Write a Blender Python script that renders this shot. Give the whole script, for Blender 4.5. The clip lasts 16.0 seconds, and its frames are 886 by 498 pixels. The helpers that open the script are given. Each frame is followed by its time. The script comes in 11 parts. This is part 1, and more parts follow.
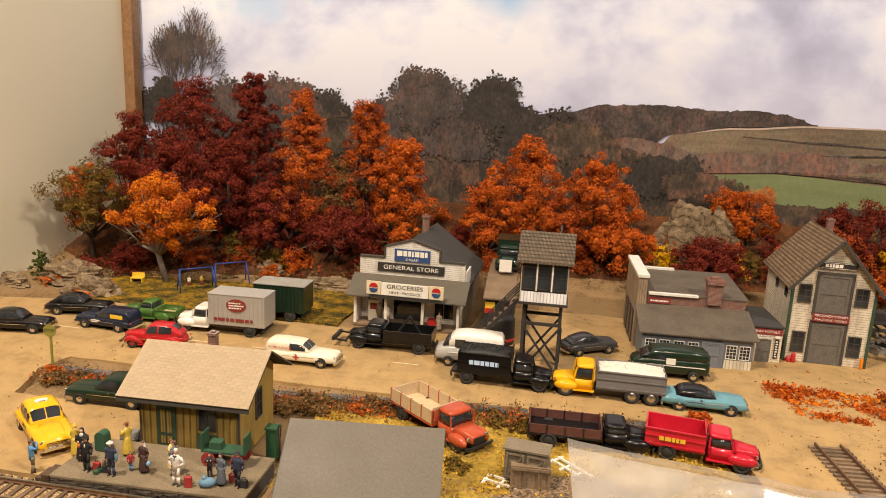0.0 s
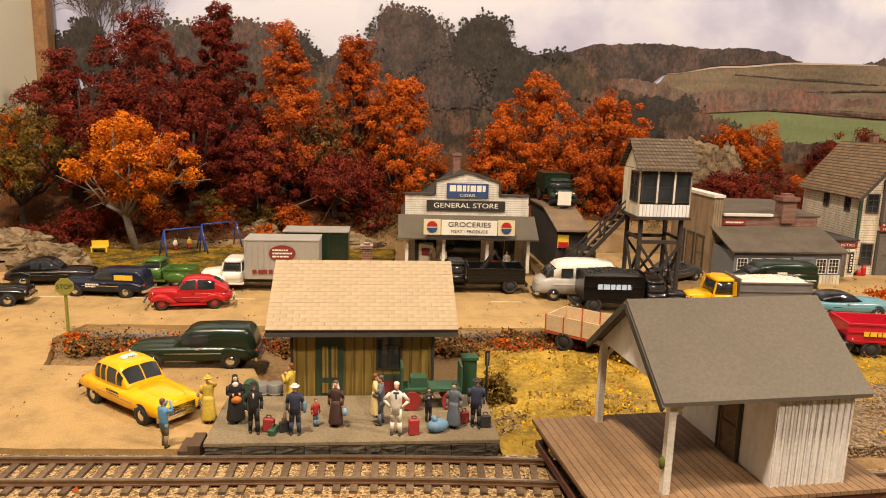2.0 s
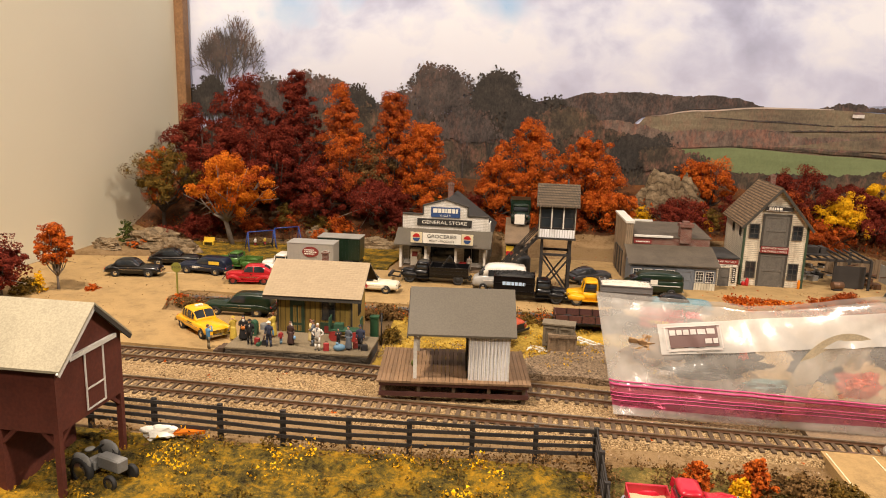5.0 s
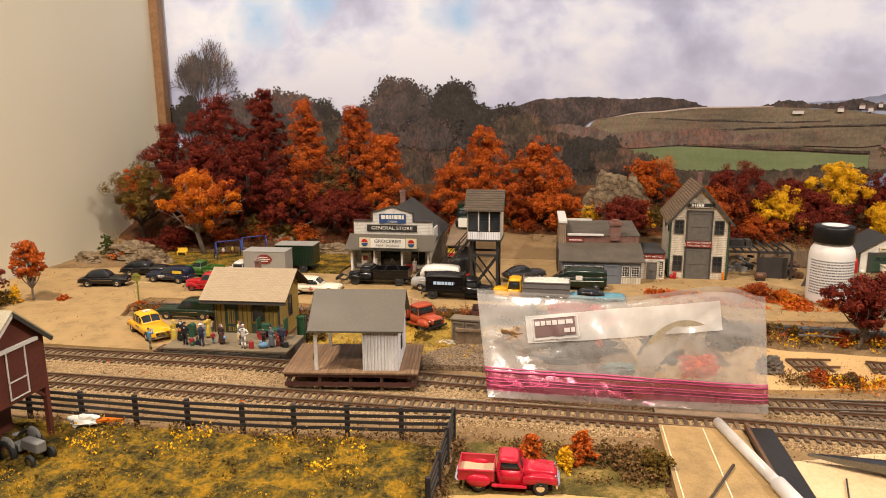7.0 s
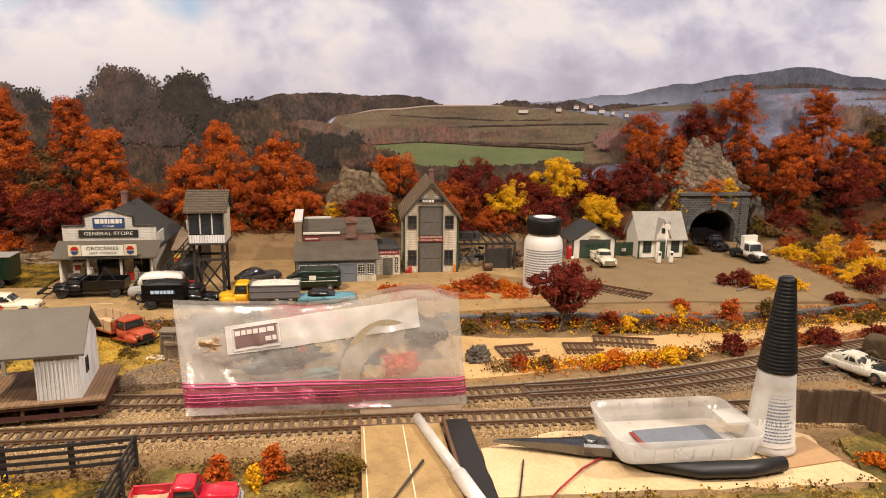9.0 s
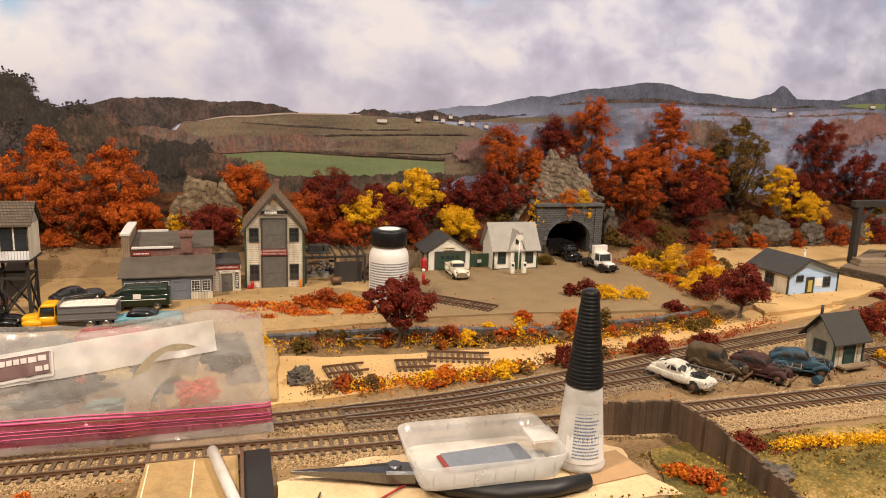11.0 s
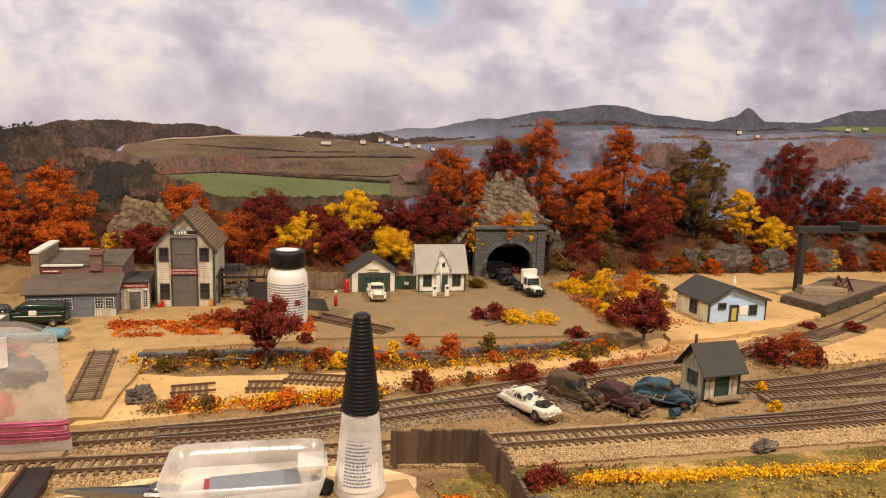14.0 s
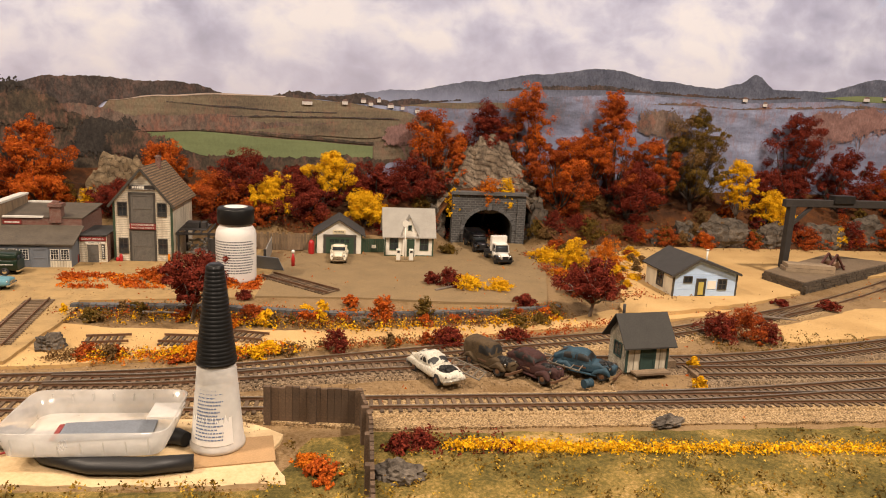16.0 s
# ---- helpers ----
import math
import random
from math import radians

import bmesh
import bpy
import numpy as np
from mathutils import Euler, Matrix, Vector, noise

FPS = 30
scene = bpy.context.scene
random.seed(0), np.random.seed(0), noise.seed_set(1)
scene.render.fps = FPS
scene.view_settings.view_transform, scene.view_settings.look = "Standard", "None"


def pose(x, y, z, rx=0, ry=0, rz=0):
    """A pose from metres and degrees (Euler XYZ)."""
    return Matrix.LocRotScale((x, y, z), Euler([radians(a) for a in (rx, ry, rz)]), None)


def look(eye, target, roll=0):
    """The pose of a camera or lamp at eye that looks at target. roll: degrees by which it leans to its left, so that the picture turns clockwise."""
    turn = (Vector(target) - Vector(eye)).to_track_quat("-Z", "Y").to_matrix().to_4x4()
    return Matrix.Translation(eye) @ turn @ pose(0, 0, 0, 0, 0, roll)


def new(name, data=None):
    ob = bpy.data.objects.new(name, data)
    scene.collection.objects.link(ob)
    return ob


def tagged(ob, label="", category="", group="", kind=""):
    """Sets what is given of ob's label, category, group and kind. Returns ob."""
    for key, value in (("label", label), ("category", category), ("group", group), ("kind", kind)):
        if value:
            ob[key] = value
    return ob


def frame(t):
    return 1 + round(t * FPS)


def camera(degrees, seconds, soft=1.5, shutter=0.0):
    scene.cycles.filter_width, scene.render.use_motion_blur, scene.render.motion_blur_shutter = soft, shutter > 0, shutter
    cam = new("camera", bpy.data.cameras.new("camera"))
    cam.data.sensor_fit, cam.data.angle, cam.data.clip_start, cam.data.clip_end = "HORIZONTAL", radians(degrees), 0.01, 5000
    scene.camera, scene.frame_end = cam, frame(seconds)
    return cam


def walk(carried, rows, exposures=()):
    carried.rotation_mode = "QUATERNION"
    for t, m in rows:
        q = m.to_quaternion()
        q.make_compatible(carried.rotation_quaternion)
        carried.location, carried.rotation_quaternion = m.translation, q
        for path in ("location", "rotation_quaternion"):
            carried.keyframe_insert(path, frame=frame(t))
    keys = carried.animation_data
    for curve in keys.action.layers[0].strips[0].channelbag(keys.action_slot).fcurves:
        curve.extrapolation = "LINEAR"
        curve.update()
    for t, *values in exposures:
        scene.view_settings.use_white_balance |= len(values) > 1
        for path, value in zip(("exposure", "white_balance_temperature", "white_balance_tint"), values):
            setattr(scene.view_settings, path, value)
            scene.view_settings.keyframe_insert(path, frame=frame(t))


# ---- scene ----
cam = camera(64.2, 16.0, 1.0)
PATH = [
    (0, (0.0339, 0.0702, 0.2188), (-0.3557, 2.3248, -0.2749), 2.7),
    (0.5, (0.014, 0.0304, 0.2211), (-0.2995, 2.2979, -0.2644), 1.9),
    (1, (-0.0328, 0.0269, 0.2094), (-0.2047, 2.3131, -0.2609), 1.5),
    (1.5, (-0.1135, 0.0889, 0.1638), (-0.1486, 2.3833, -0.2937), 1.3),
    (2, (-0.1603, 0.1299, 0.1287), (-0.0292, 2.4254, -0.3054), 1.6),
    (2.5, (-0.1778, 0.1474, 0.1006), (0.0503, 2.4348, -0.337), 2.2),
    (3, (-0.1767, 0.1392, 0.1076), (0.0597, 2.4254, -0.3311), 2.7),
    (3.5, (-0.1462, 0.0983, 0.1182), (0.0129, 2.388, -0.3346), 2.7),
    (3.7, (-0.1264, 0.0702, 0.1275), (-0.007, 2.3622, -0.3299), 2.8),
    (5.8, (0.0643, -0.1708, 0.2129), (-0.4189, 2.0697, -0.2597), 0.5),
    (6, (0.0784, -0.1732, 0.2106), (-0.4177, 2.0639, -0.2621), 0.3),
    (6.5, (0.0959, -0.1673, 0.2118), (-0.3767, 2.0744, -0.2621), -0.1),
    (7, (0.1053, -0.1568, 0.2118), (-0.2749, 2.1025, -0.2597), -0.4),
    (7.5, (0.117, -0.1392, 0.2106), (-0.0983, 2.1434, -0.2574), -0.3),
    (8, (0.1346, -0.1299, 0.2106), (0.1065, 2.1633, -0.2551), -0),
    (8.5, (0.1486, -0.131, 0.2106), (0.2972, 2.1563, -0.2644), 0.4),
    (9, (0.1661, -0.1381, 0.2153), (0.4844, 2.1282, -0.2749), 0.8),
    (9.5, (0.1872, -0.1346, 0.2188), (0.6634, 2.1025, -0.2796), 1.4),
    (10, (0.1989, -0.1357, 0.2164), (0.7745, 2.0779, -0.2785), 1.8),
    (10.2, (0.2047, -0.131, 0.2153), (0.812, 2.0744, -0.2773), 2),
    (12.3, (0.296, -0.1205, 0.2129), (0.9582, 2.0943, -0.1474), 1.5),
    (12.5, (0.3112, -0.1334, 0.2164), (0.9559, 2.0873, -0.1427), 1.5),
    (13, (0.3627, -0.1591, 0.2176), (0.9535, 2.0767, -0.1416), 1.6),
    (13.5, (0.3931, -0.1732, 0.2164), (0.9372, 2.0732, -0.1498), 1.7),
    (14, (0.3908, -0.1591, 0.2188), (0.8974, 2.0931, -0.1638), 1.9),
    (14.5, (0.3955, -0.1451, 0.2129), (0.874, 2.1095, -0.1907), 2.4),
    (15, (0.4528, -0.1603, 0.2153), (0.8588, 2.1048, -0.2118), 2.6),
    (15.5, (0.4949, -0.165, 0.2141), (0.874, 2.099, -0.2375), 2.9),
    (16, (0.5043, -0.1626, 0.2094), (0.8506, 2.1013, -0.2703), 2.9),
]
walk(cam, [(t, look(eye, target, roll)) for t, eye, target, roll in PATH],
     [(0.0, -0.06, 6500, 13), (1.0, -0.02, 6550, 13), (2.2, 0.04, 6850, 14), (3.2, 0.08, 6800, 15), (4.6, 0.0, 6500, 14), (6.0, -0.15, 6150, 13), (8.0, -0.15, 6100, 14), (13.0, -0.15, 6320, 13), (16.0, -0.13, 6500, 15)])

# ---- room light: two warm ceiling lamps, an added fill in front, a dim room around ----
world = bpy.data.worlds.new("world")
scene.world = world
world.use_nodes = True
world.node_tree.nodes["Background"].inputs[0].default_value = (1.0, 0.86, 0.72, 1)
world.node_tree.nodes["Background"].inputs[1].default_value = 0.003


def overhead_light(x, y, z, power, size, color):
    data = bpy.data.lights.new("overhead_light", "AREA")
    data.energy, data.size, data.color, data.shape = power, size, color, "DISK"
    ob = new("overhead_light", data)
    ob.location = (x, y, z)
    return ob


overhead_light(-0.46, 0.04, 1.38, 30, 0.14, (1.0, 0.82, 0.61))
overhead_light(1.25, -0.14, 1.38, 39, 0.14, (1.0, 0.84, 0.66))
# added fill light before the table, brightens the sides that face the front
overhead_light(0.25, -0.90, 1.38, 26, 0.25, (1.0, 0.82, 0.63))
scene.view_settings.exposure = 0.0

# ---- materials ----
MATS = {}


class Nodes:
    def __init__(self, name, rough=0.6, metal=0.0, spec=0.5):
        self.m = bpy.data.materials.new(name)
        self.m.use_nodes = True
        self.t = self.m.node_tree
        self.b = self.t.nodes["Principled BSDF"]
        self.b.inputs["Roughness"].default_value = rough
        self.b.inputs["Metallic"].default_value = metal
        self.b.inputs["Specular IOR Level"].default_value = spec
        self.co = self.node("ShaderNodeTexCoord").outputs["Object"]
        MATS[name] = self.m

    def node(self, kind, **values):
        n = self.t.nodes.new(kind)
        for key, value in values.items():
            n.inputs[key].default_value = value
        return n

    def link(self, a, b):
        self.t.links.new(a, b)

    def noise(self, scale, detail=3.0, rough=0.6, stretch=None):
        n = self.node("ShaderNodeTexNoise", Scale=scale, Detail=detail, Roughness=rough)
        if stretch:
            m = self.node("ShaderNodeMapping", Scale=stretch)
            self.link(self.co, m.inputs[0])
            self.link(m.outputs[0], n.inputs["Vector"])
        else:
            self.link(self.co, n.inputs["Vector"])
        return n.outputs["Fac"]

    def ramp(self, fac, stops):
        r = self.node("ShaderNodeValToRGB")
        el = r.color_ramp.elements
        while len(el) < len(stops):
            el.new(0.5)
        for e, (p, c) in zip(el, stops):
            e.position, e.color = p, (*c, 1)
        self.link(fac, r.inputs[0])
        return r.outputs[0]

    def mix(self, fac, a, b, mode="MIX"):
        n = self.t.nodes.new("ShaderNodeMix")
        n.data_type, n.blend_type = "RGBA", mode
        for socket, value in ((n.inputs[0], fac), (n.inputs[6], a), (n.inputs[7], b)):
            if isinstance(value, (int, float)):
                socket.default_value = value
            elif isinstance(value, tuple):
                socket.default_value = (*value, 1)
            else:
                self.link(value, socket)
        return n.outputs[2]

    def math(self, op, a, b=0.0, c=0.0):
        n = self.t.nodes.new("ShaderNodeMath")
        n.operation = op
        for socket, value in zip(n.inputs, (a, b, c)):
            if isinstance(value, (int, float)):
                socket.default_value = value
            else:
                self.link(value, socket)
        return n.outputs[0]

    def axis(self, name):
        n = self.t.nodes.new("ShaderNodeSeparateXYZ")
        self.link(self.co, n.inputs[0])
        return n.outputs[name]

    def color(self, c):
        if isinstance(c, tuple):
            self.b.inputs["Base Color"].default_value = (*c, 1)
        else:
            self.link(c, self.b.inputs["Base Color"])
        return self

    def bump(self, height, strength=0.5, distance=0.0005):
        n = self.node("ShaderNodeBump", Strength=strength, Distance=distance)
        self.link(height, n.inputs["Height"])
        self.link(n.outputs[0], self.b.inputs["Normal"])
        return self

    def roughness(self, fac, lo, hi):
        n = self.node("ShaderNodeMapRange")
        n.inputs["To Min"].default_value, n.inputs["To Max"].default_value = lo, hi
        self.link(fac, n.inputs[0])
        self.link(n.outputs[0], self.b.inputs["Roughness"])
        return self


def shade(c, k):
    return tuple(min(1.0, v * k) for v in c)


def plain(name, c, rough=0.6, metal=0.0, var=0.25, grain=900, wear=90, relief=0.25, spec=0.5, piece=0.0):
    """Paint or plastic with fine grain and larger wear."""
    n = Nodes(name, rough, metal, spec)
    a = n.ramp(n.noise(wear, 4), [(0.3, shade(c, 1 - var)), (0.7, shade(c, 1 + var * 0.5))])
    b = n.mix(0.5, a, n.ramp(n.noise(grain, 2), [(0.35, shade(c, 1 - var)), (0.65, shade(c, 1 + var * 0.6))]))
    if piece:
        info = n.t.nodes.new("ShaderNodeObjectInfo")
        r = n.math("MULTIPLY_ADD", info.outputs["Random"], piece, 1 - piece / 2)
        hsv = n.node("ShaderNodeHueSaturation")
        n.link(r, hsv.inputs["Value"])
        n.link(b, hsv.inputs["Color"])
        b = hsv.outputs[0]
    n.color(b).bump(n.noise(grain, 3), relief, 0.0003)
    n.roughness(n.noise(wear * 2), max(0.02, rough - 0.1), min(1, rough + 0.12))
    return n.m


def siding(name, c, pitch, dirt, axis="Z", depth=0.0004, rough=0.75):
    """Painted boards, each lapping over the next, weathered in streaks."""
    n = Nodes(name, rough)
    z = n.math("FRACT", n.math("DIVIDE", n.axis(axis), pitch))
    worn = n.noise(120, 5, 0.7, (1, 1, 0.25))
    base = n.ramp(worn, [(0.32, dirt), (0.55, c), (0.8, shade(c, 1.1))])
    line = n.math("LESS_THAN", z, 0.20)
    n.color(n.mix(n.math("MULTIPLY", line, 0.75), base, shade(dirt, 0.5)))
    n.bump(n.math("ADD", z, n.math("MULTIPLY", n.noise(600), 0.3)), 0.7, depth)
    return n.m


def blocks(name, c1, c2, mortar, w, h, gap=0.08, rough=0.85, relief=0.6, swap=True):
    """Small bricks, blocks or shingles in courses, upright on walls that face any way."""
    n = Nodes(name, rough)
    br = n.t.nodes.new("ShaderNodeTexBrick")
    br.inputs["Scale"].default_value = 1.0
    br.inputs["Brick Width"].default_value = w
    br.inputs["Row Height"].default_value = h
    br.inputs["Mortar Size"].default_value = h * gap
    for i, c in ((1, c1), (2, c2), (3, mortar)):
        br.inputs[i].default_value = (*c, 1)
    if swap:
        sx = n.t.nodes.new("ShaderNodeSeparateXYZ")
        n.link(n.co, sx.inputs[0])
        cb = n.t.nodes.new("ShaderNodeCombineXYZ")
        n.link(n.math("ADD", sx.outputs["X"], sx.outputs["Y"]), cb.inputs[0])
        n.link(sx.outputs["Z"], cb.inputs[1])
        n.link(cb.outputs[0], br.inputs["Vector"])
    else:
        n.link(n.co, br.inputs["Vector"])
    n.color(n.mix(n.ramp(n.noise(150, 4), [(0.35, (0, 0, 0)), (0.75, (0.6, 0.6, 0.6))]), br.outputs["Color"], shade(c1, 0.55)))
    n.bump(n.math("SUBTRACT", n.math("MULTIPLY", n.noise(900), 0.35), br.outputs["Fac"]), relief, 0.0005)
    return n.m


def mixed(name, stops, scale, fine, rough=0.95, relief=0.8, dist=0.001):
    """Scattered ground: colours mixed by two noises."""
    n = Nodes(name, rough, 0, 0.2)
    f = n.math("ADD", n.math("MULTIPLY", n.noise(scale, 4), 0.55), n.math("MULTIPLY", n.noise(fine, 4, 0.75), 0.45))
    n.color(n.ramp(f, stops)).bump(n.noise(fine, 5, 0.8), relief, dist)
    return n.m


def pebbles(name, stops, scale, relief=1.0, dist=0.0012):
    n = Nodes(name, 0.9, 0, 0.25)
    v = n.node("ShaderNodeTexVoronoi", Scale=scale)
    n.link(n.co, v.inputs["Vector"])
    grey = n.t.nodes.new("ShaderNodeRGBToBW")
    n.link(v.outputs["Color"], grey.inputs[0])
    tone = n.math("ADD", n.math("MULTIPLY", grey.outputs[0], 0.75), n.math("MULTIPLY", n.noise(25, 3), 0.25))
    n.color(n.ramp(tone, stops))
    n.bump(n.math("SUBTRACT", 1.0, v.outputs["Distance"]), relief, dist)
    return n.m


def foliage(name, stops):
    n = Nodes(name, 0.9, 0, 0.1)
    g = n.t.nodes.new("ShaderNodeNewGeometry")
    f = n.math("ADD", n.math("MULTIPLY", g.outputs["Random Per Island"], 0.34), n.math("ADD", n.math("MULTIPLY", n.noise(40, 2), 0.30), n.math("MULTIPLY", n.noise(170, 2), 0.36)))
    n.color(n.ramp(f, stops))
    return n.m


def glass(name, tint=(0.02, 0.025, 0.03), rough=0.08):
    n = Nodes(name, rough, 0, 0.6)
    n.color(n.ramp(n.noise(60, 2), [(0.3, shade(tint, 0.6)), (0.7, shade(tint, 1.6))]))
    return n.m


def film_plastic(name, tint, haze, rough=0.12, gloss=0.10, crease=0.0):
    """Thin clear plastic: light passes straight through, the surface mirrors and is a little milky."""
    m = bpy.data.materials.new(name)
    m.use_nodes = True
    t = m.node_tree
    t.nodes.clear()
    out = t.nodes.new("ShaderNodeOutputMaterial")
    clear, milk, shine = t.nodes.new("ShaderNodeBsdfTransparent"), t.nodes.new("ShaderNodeBsdfDiffuse"), t.nodes.new("ShaderNodeBsdfGlossy")
    clear.inputs[0].default_value = (*tint, 1)
    milk.inputs[0].default_value = (0.8, 0.78, 0.74, 1)
    shine.inputs["Roughness"].default_value = rough
    a, b = t.nodes.new("ShaderNodeMixShader"), t.nodes.new("ShaderNodeMixShader")
    co, no = t.nodes.new("ShaderNodeTexCoord"), t.nodes.new("ShaderNodeTexNoise")
    no.inputs["Scale"].default_value, no.inputs["Detail"].default_value = 60, 4
    t.links.new(co.outputs["Object"], no.inputs["Vector"])
    rng = t.nodes.new("ShaderNodeMapRange")
    rng.inputs["To Min"].default_value, rng.inputs["To Max"].default_value = haze * 0.5, haze * 1.5
    t.links.new(no.outputs["Fac"], rng.inputs[0])
    t.links.new(rng.outputs[0], a.inputs[0])
    t.links.new(clear.outputs[0], a.inputs[1])
    t.links.new(milk.outputs[0], a.inputs[2])
    b.inputs[0].default_value = gloss
    t.links.new(a.outputs[0], b.inputs[1])
    t.links.new(shine.outputs[0], b.inputs[2])
    if crease:
        bp = t.nodes.new("ShaderNodeBump")
        bp.inputs["Strength"].default_value, bp.inputs["Distance"].default_value = crease, 0.002
        t.links.new(no.outputs["Fac"], bp.inputs["Height"])
        t.links.new(bp.outputs[0], shine.inputs["Normal"])
    t.links.new(b.outputs[0], out.inputs[0])
    MATS[name] = m
    return m


# ---- building helpers ----
def box(bm, x0, x1, y0, y1, z0, z1, mi=0):
    v = [bm.verts.new(p) for p in ((x0, y0, z0), (x1, y0, z0), (x1, y1, z0), (x0, y1, z0), (x0, y0, z1), (x1, y0, z1), (x1, y1, z1), (x0, y1, z1))]
    for f in ((3, 2, 1, 0), (4, 5, 6, 7), (0, 1, 5, 4), (1, 2, 6, 5), (2, 3, 7, 6), (3, 0, 4, 7)):
        bm.faces.new([v[i] for i in f]).material_index = mi
    return v


def turned(bm, verts, m):
    for v in verts:
        v.co = m @ v.co


def bar(bm, a, b, w, h=None, mi=0):
    """A square bar from a to b."""
    a, b = Vector(a), Vector(b)
    d = b - a
    m = Matrix.Translation(a) @ d.to_track_quat("X", "Z").to_matrix().to_4x4()
    h = w if h is None else h
    turned(bm, box(bm, 0, d.length, -w / 2, w / 2, -h / 2, h / 2, mi), m)


def rings(bm, rows, cap=True, mi=0, smooth=True):
    """Joins rings of points, each the same number, into a skin."""
    vs = [[bm.verts.new(p) for p in row] for row in rows]
    n = len(vs[0])
    for a, b in zip(vs, vs[1:]):
        for i in range(n):
            f = bm.faces.new((a[i], a[(i + 1) % n], b[(i + 1) % n], b[i]))
            f.material_index, f.smooth = mi, smooth
    if cap:
        bm.faces.new(vs[0][::-1]).material_index = mi
        bm.faces.new(vs[-1]).material_index = mi
    return [v for r in vs for v in r]


def rod(bm, a, b, r0, r1=None, n=8, mi=0, smooth=True):
    a, b = Vector(a), Vector(b)
    q = (b - a).to_track_quat("Z", "Y")
    r1 = r0 if r1 is None else r1
    rows = [[c + q @ Vector((r * math.cos(k * math.tau / n), r * math.sin(k * math.tau / n), 0)) for k in range(n)] for c, r in ((a, r0), (b, r1))]
    return rings(bm, rows, True, mi, smooth)


def lathe(bm, profile, n=20, at=(0, 0, 0), mi=0, cap=True):
    x, y, z = at
    return rings(bm, [[(x + r * math.cos(k * math.tau / n), y + r * math.sin(k * math.tau / n), z + h) for k in range(n)] for r, h in profile], cap, mi)


def blob(bm, c, rx, ry, rz, n=10, mi=0):
    """A smooth egg."""
    rows = []
    for j in range(1, n // 2 + 2):
        a = -math.pi / 2 + math.pi * j / (n // 2 + 2)
        rows.append([(c[0] + rx * math.cos(a) * math.cos(k * math.tau / n), c[1] + ry * math.cos(a) * math.sin(k * math.tau / n), c[2] + rz * math.sin(a)) for k in range(n)])
    return rings(bm, rows, True, mi)


def prism(bm, pts, y0, y1, mi=0):
    """A shape in x and z pulled along y."""
    a = [bm.verts.new((x, y0, z)) for x, z in pts]
    b = [bm.verts.new((x, y1, z)) for x, z in pts]
    n = len(pts)
    bm.faces.new(a).material_index = mi
    bm.faces.new(b[::-1]).material_index = mi
    for i in range(n):
        bm.faces.new((a[(i + 1) % n], a[i], b[i], b[(i + 1) % n])).material_index = mi
    return a + b


def slab_faces(bm, pts, z0, z1, mi=0):
    a = [bm.verts.new((x, y, z0)) for x, y in pts]
    b = [bm.verts.new((x, y, z1)) for x, y in pts]
    n = len(pts)
    bm.faces.new(b).material_index = mi
    bm.faces.new(a[::-1]).material_index = mi
    for i in range(n):
        bm.faces.new((a[i], a[(i + 1) % n], b[(i + 1) % n], b[i])).material_index = mi


def part(name, bm, material, parent=None, label="", bevel=0.0, k=1.0, m=None):
    """Links a bmesh as one mesh object under a thing or a part."""
    bmesh.ops.recalc_face_normals(bm, faces=bm.faces)
    if bevel:
        edges = [e for e in bm.edges if len(e.link_faces) == 2 and e.calc_face_angle(0) > 0.6]
        bmesh.ops.bevel(bm, geom=edges, offset=bevel, segments=1, affect="EDGES", profile=0.6)
    if k != 1.0:
        bmesh.ops.scale(bm, vec=(k, k, k), verts=bm.verts)
    me = bpy.data.meshes.new(name)
    bm.to_mesh(me)
    bm.free()
    for one in material if isinstance(material, (list, tuple)) else (material,):
        me.materials.append(MATS[one] if isinstance(one, str) else one)
    ob = new(name, me)
    if parent is not None:
        ob.parent = parent
    if m is not None:
        ob.matrix_local = m
    return tagged(ob, label)


def thing(name, x, y, z, rz, label, category, group="", kind=""):
    ob = new(name)
    ob.empty_display_size = 0.01
    ob.matrix_basis = pose(x, y, z, 0, 0, rz)
    return tagged(ob, label, category, group, kind)


def make(fn, *args, **kw):
    bm = bmesh.new()
    fn(bm, *args, **kw)
    return bm


def letters(text, size, material, parent, m, label="", wide=1.0, name="lettering"):
    """Raised letters from the built-in font, middle at the pose m, readable from its local -y side."""
    cu = bpy.data.curves.new(name, "FONT")
    cu.body, cu.size, cu.align_x, cu.align_y, cu.extrude = text, size, "CENTER", "CENTER", size * 0.01
    tmp = bpy.data.objects.new(name, cu)
    me = bpy.data.meshes.new_from_object(tmp)
    bpy.data.objects.remove(tmp)
    me.transform(Matrix.Diagonal((wide, 1, 1, 1)))
    me.materials.clear()
    me.materials.append(MATS[material])
    ob = new(name, me)
    ob.parent = parent
    ob.matrix_local = m @ pose(0, 0, 0, 90, 0, 0)
    return tagged(ob, label)


def bars_of_print(rows, width, height, material, parent, m, seed=0, label="", name="printed_text", fill=0.55):
    """Writing too small to read: rows of short bars."""
    rnd = random.Random(seed)
    bm = bmesh.new()
    for r in range(rows):
        z = height / 2 - (r + 0.5) * height / rows
        x = -width / 2
        end = width / 2 * (1 if rnd.random() > 0.25 else rnd.uniform(0.2, 0.9))
        while x < end:
            w = min(rnd.uniform(0.06, 0.2) * width, end - x)
            box(bm, x, x + w, -0.00012, 0, z - height / rows * fill / 2, z + height / rows * fill / 2)
            x += w + 0.03 * width
    return tagged(part(name, bm, material, parent, label, m=m), kind="stuff")


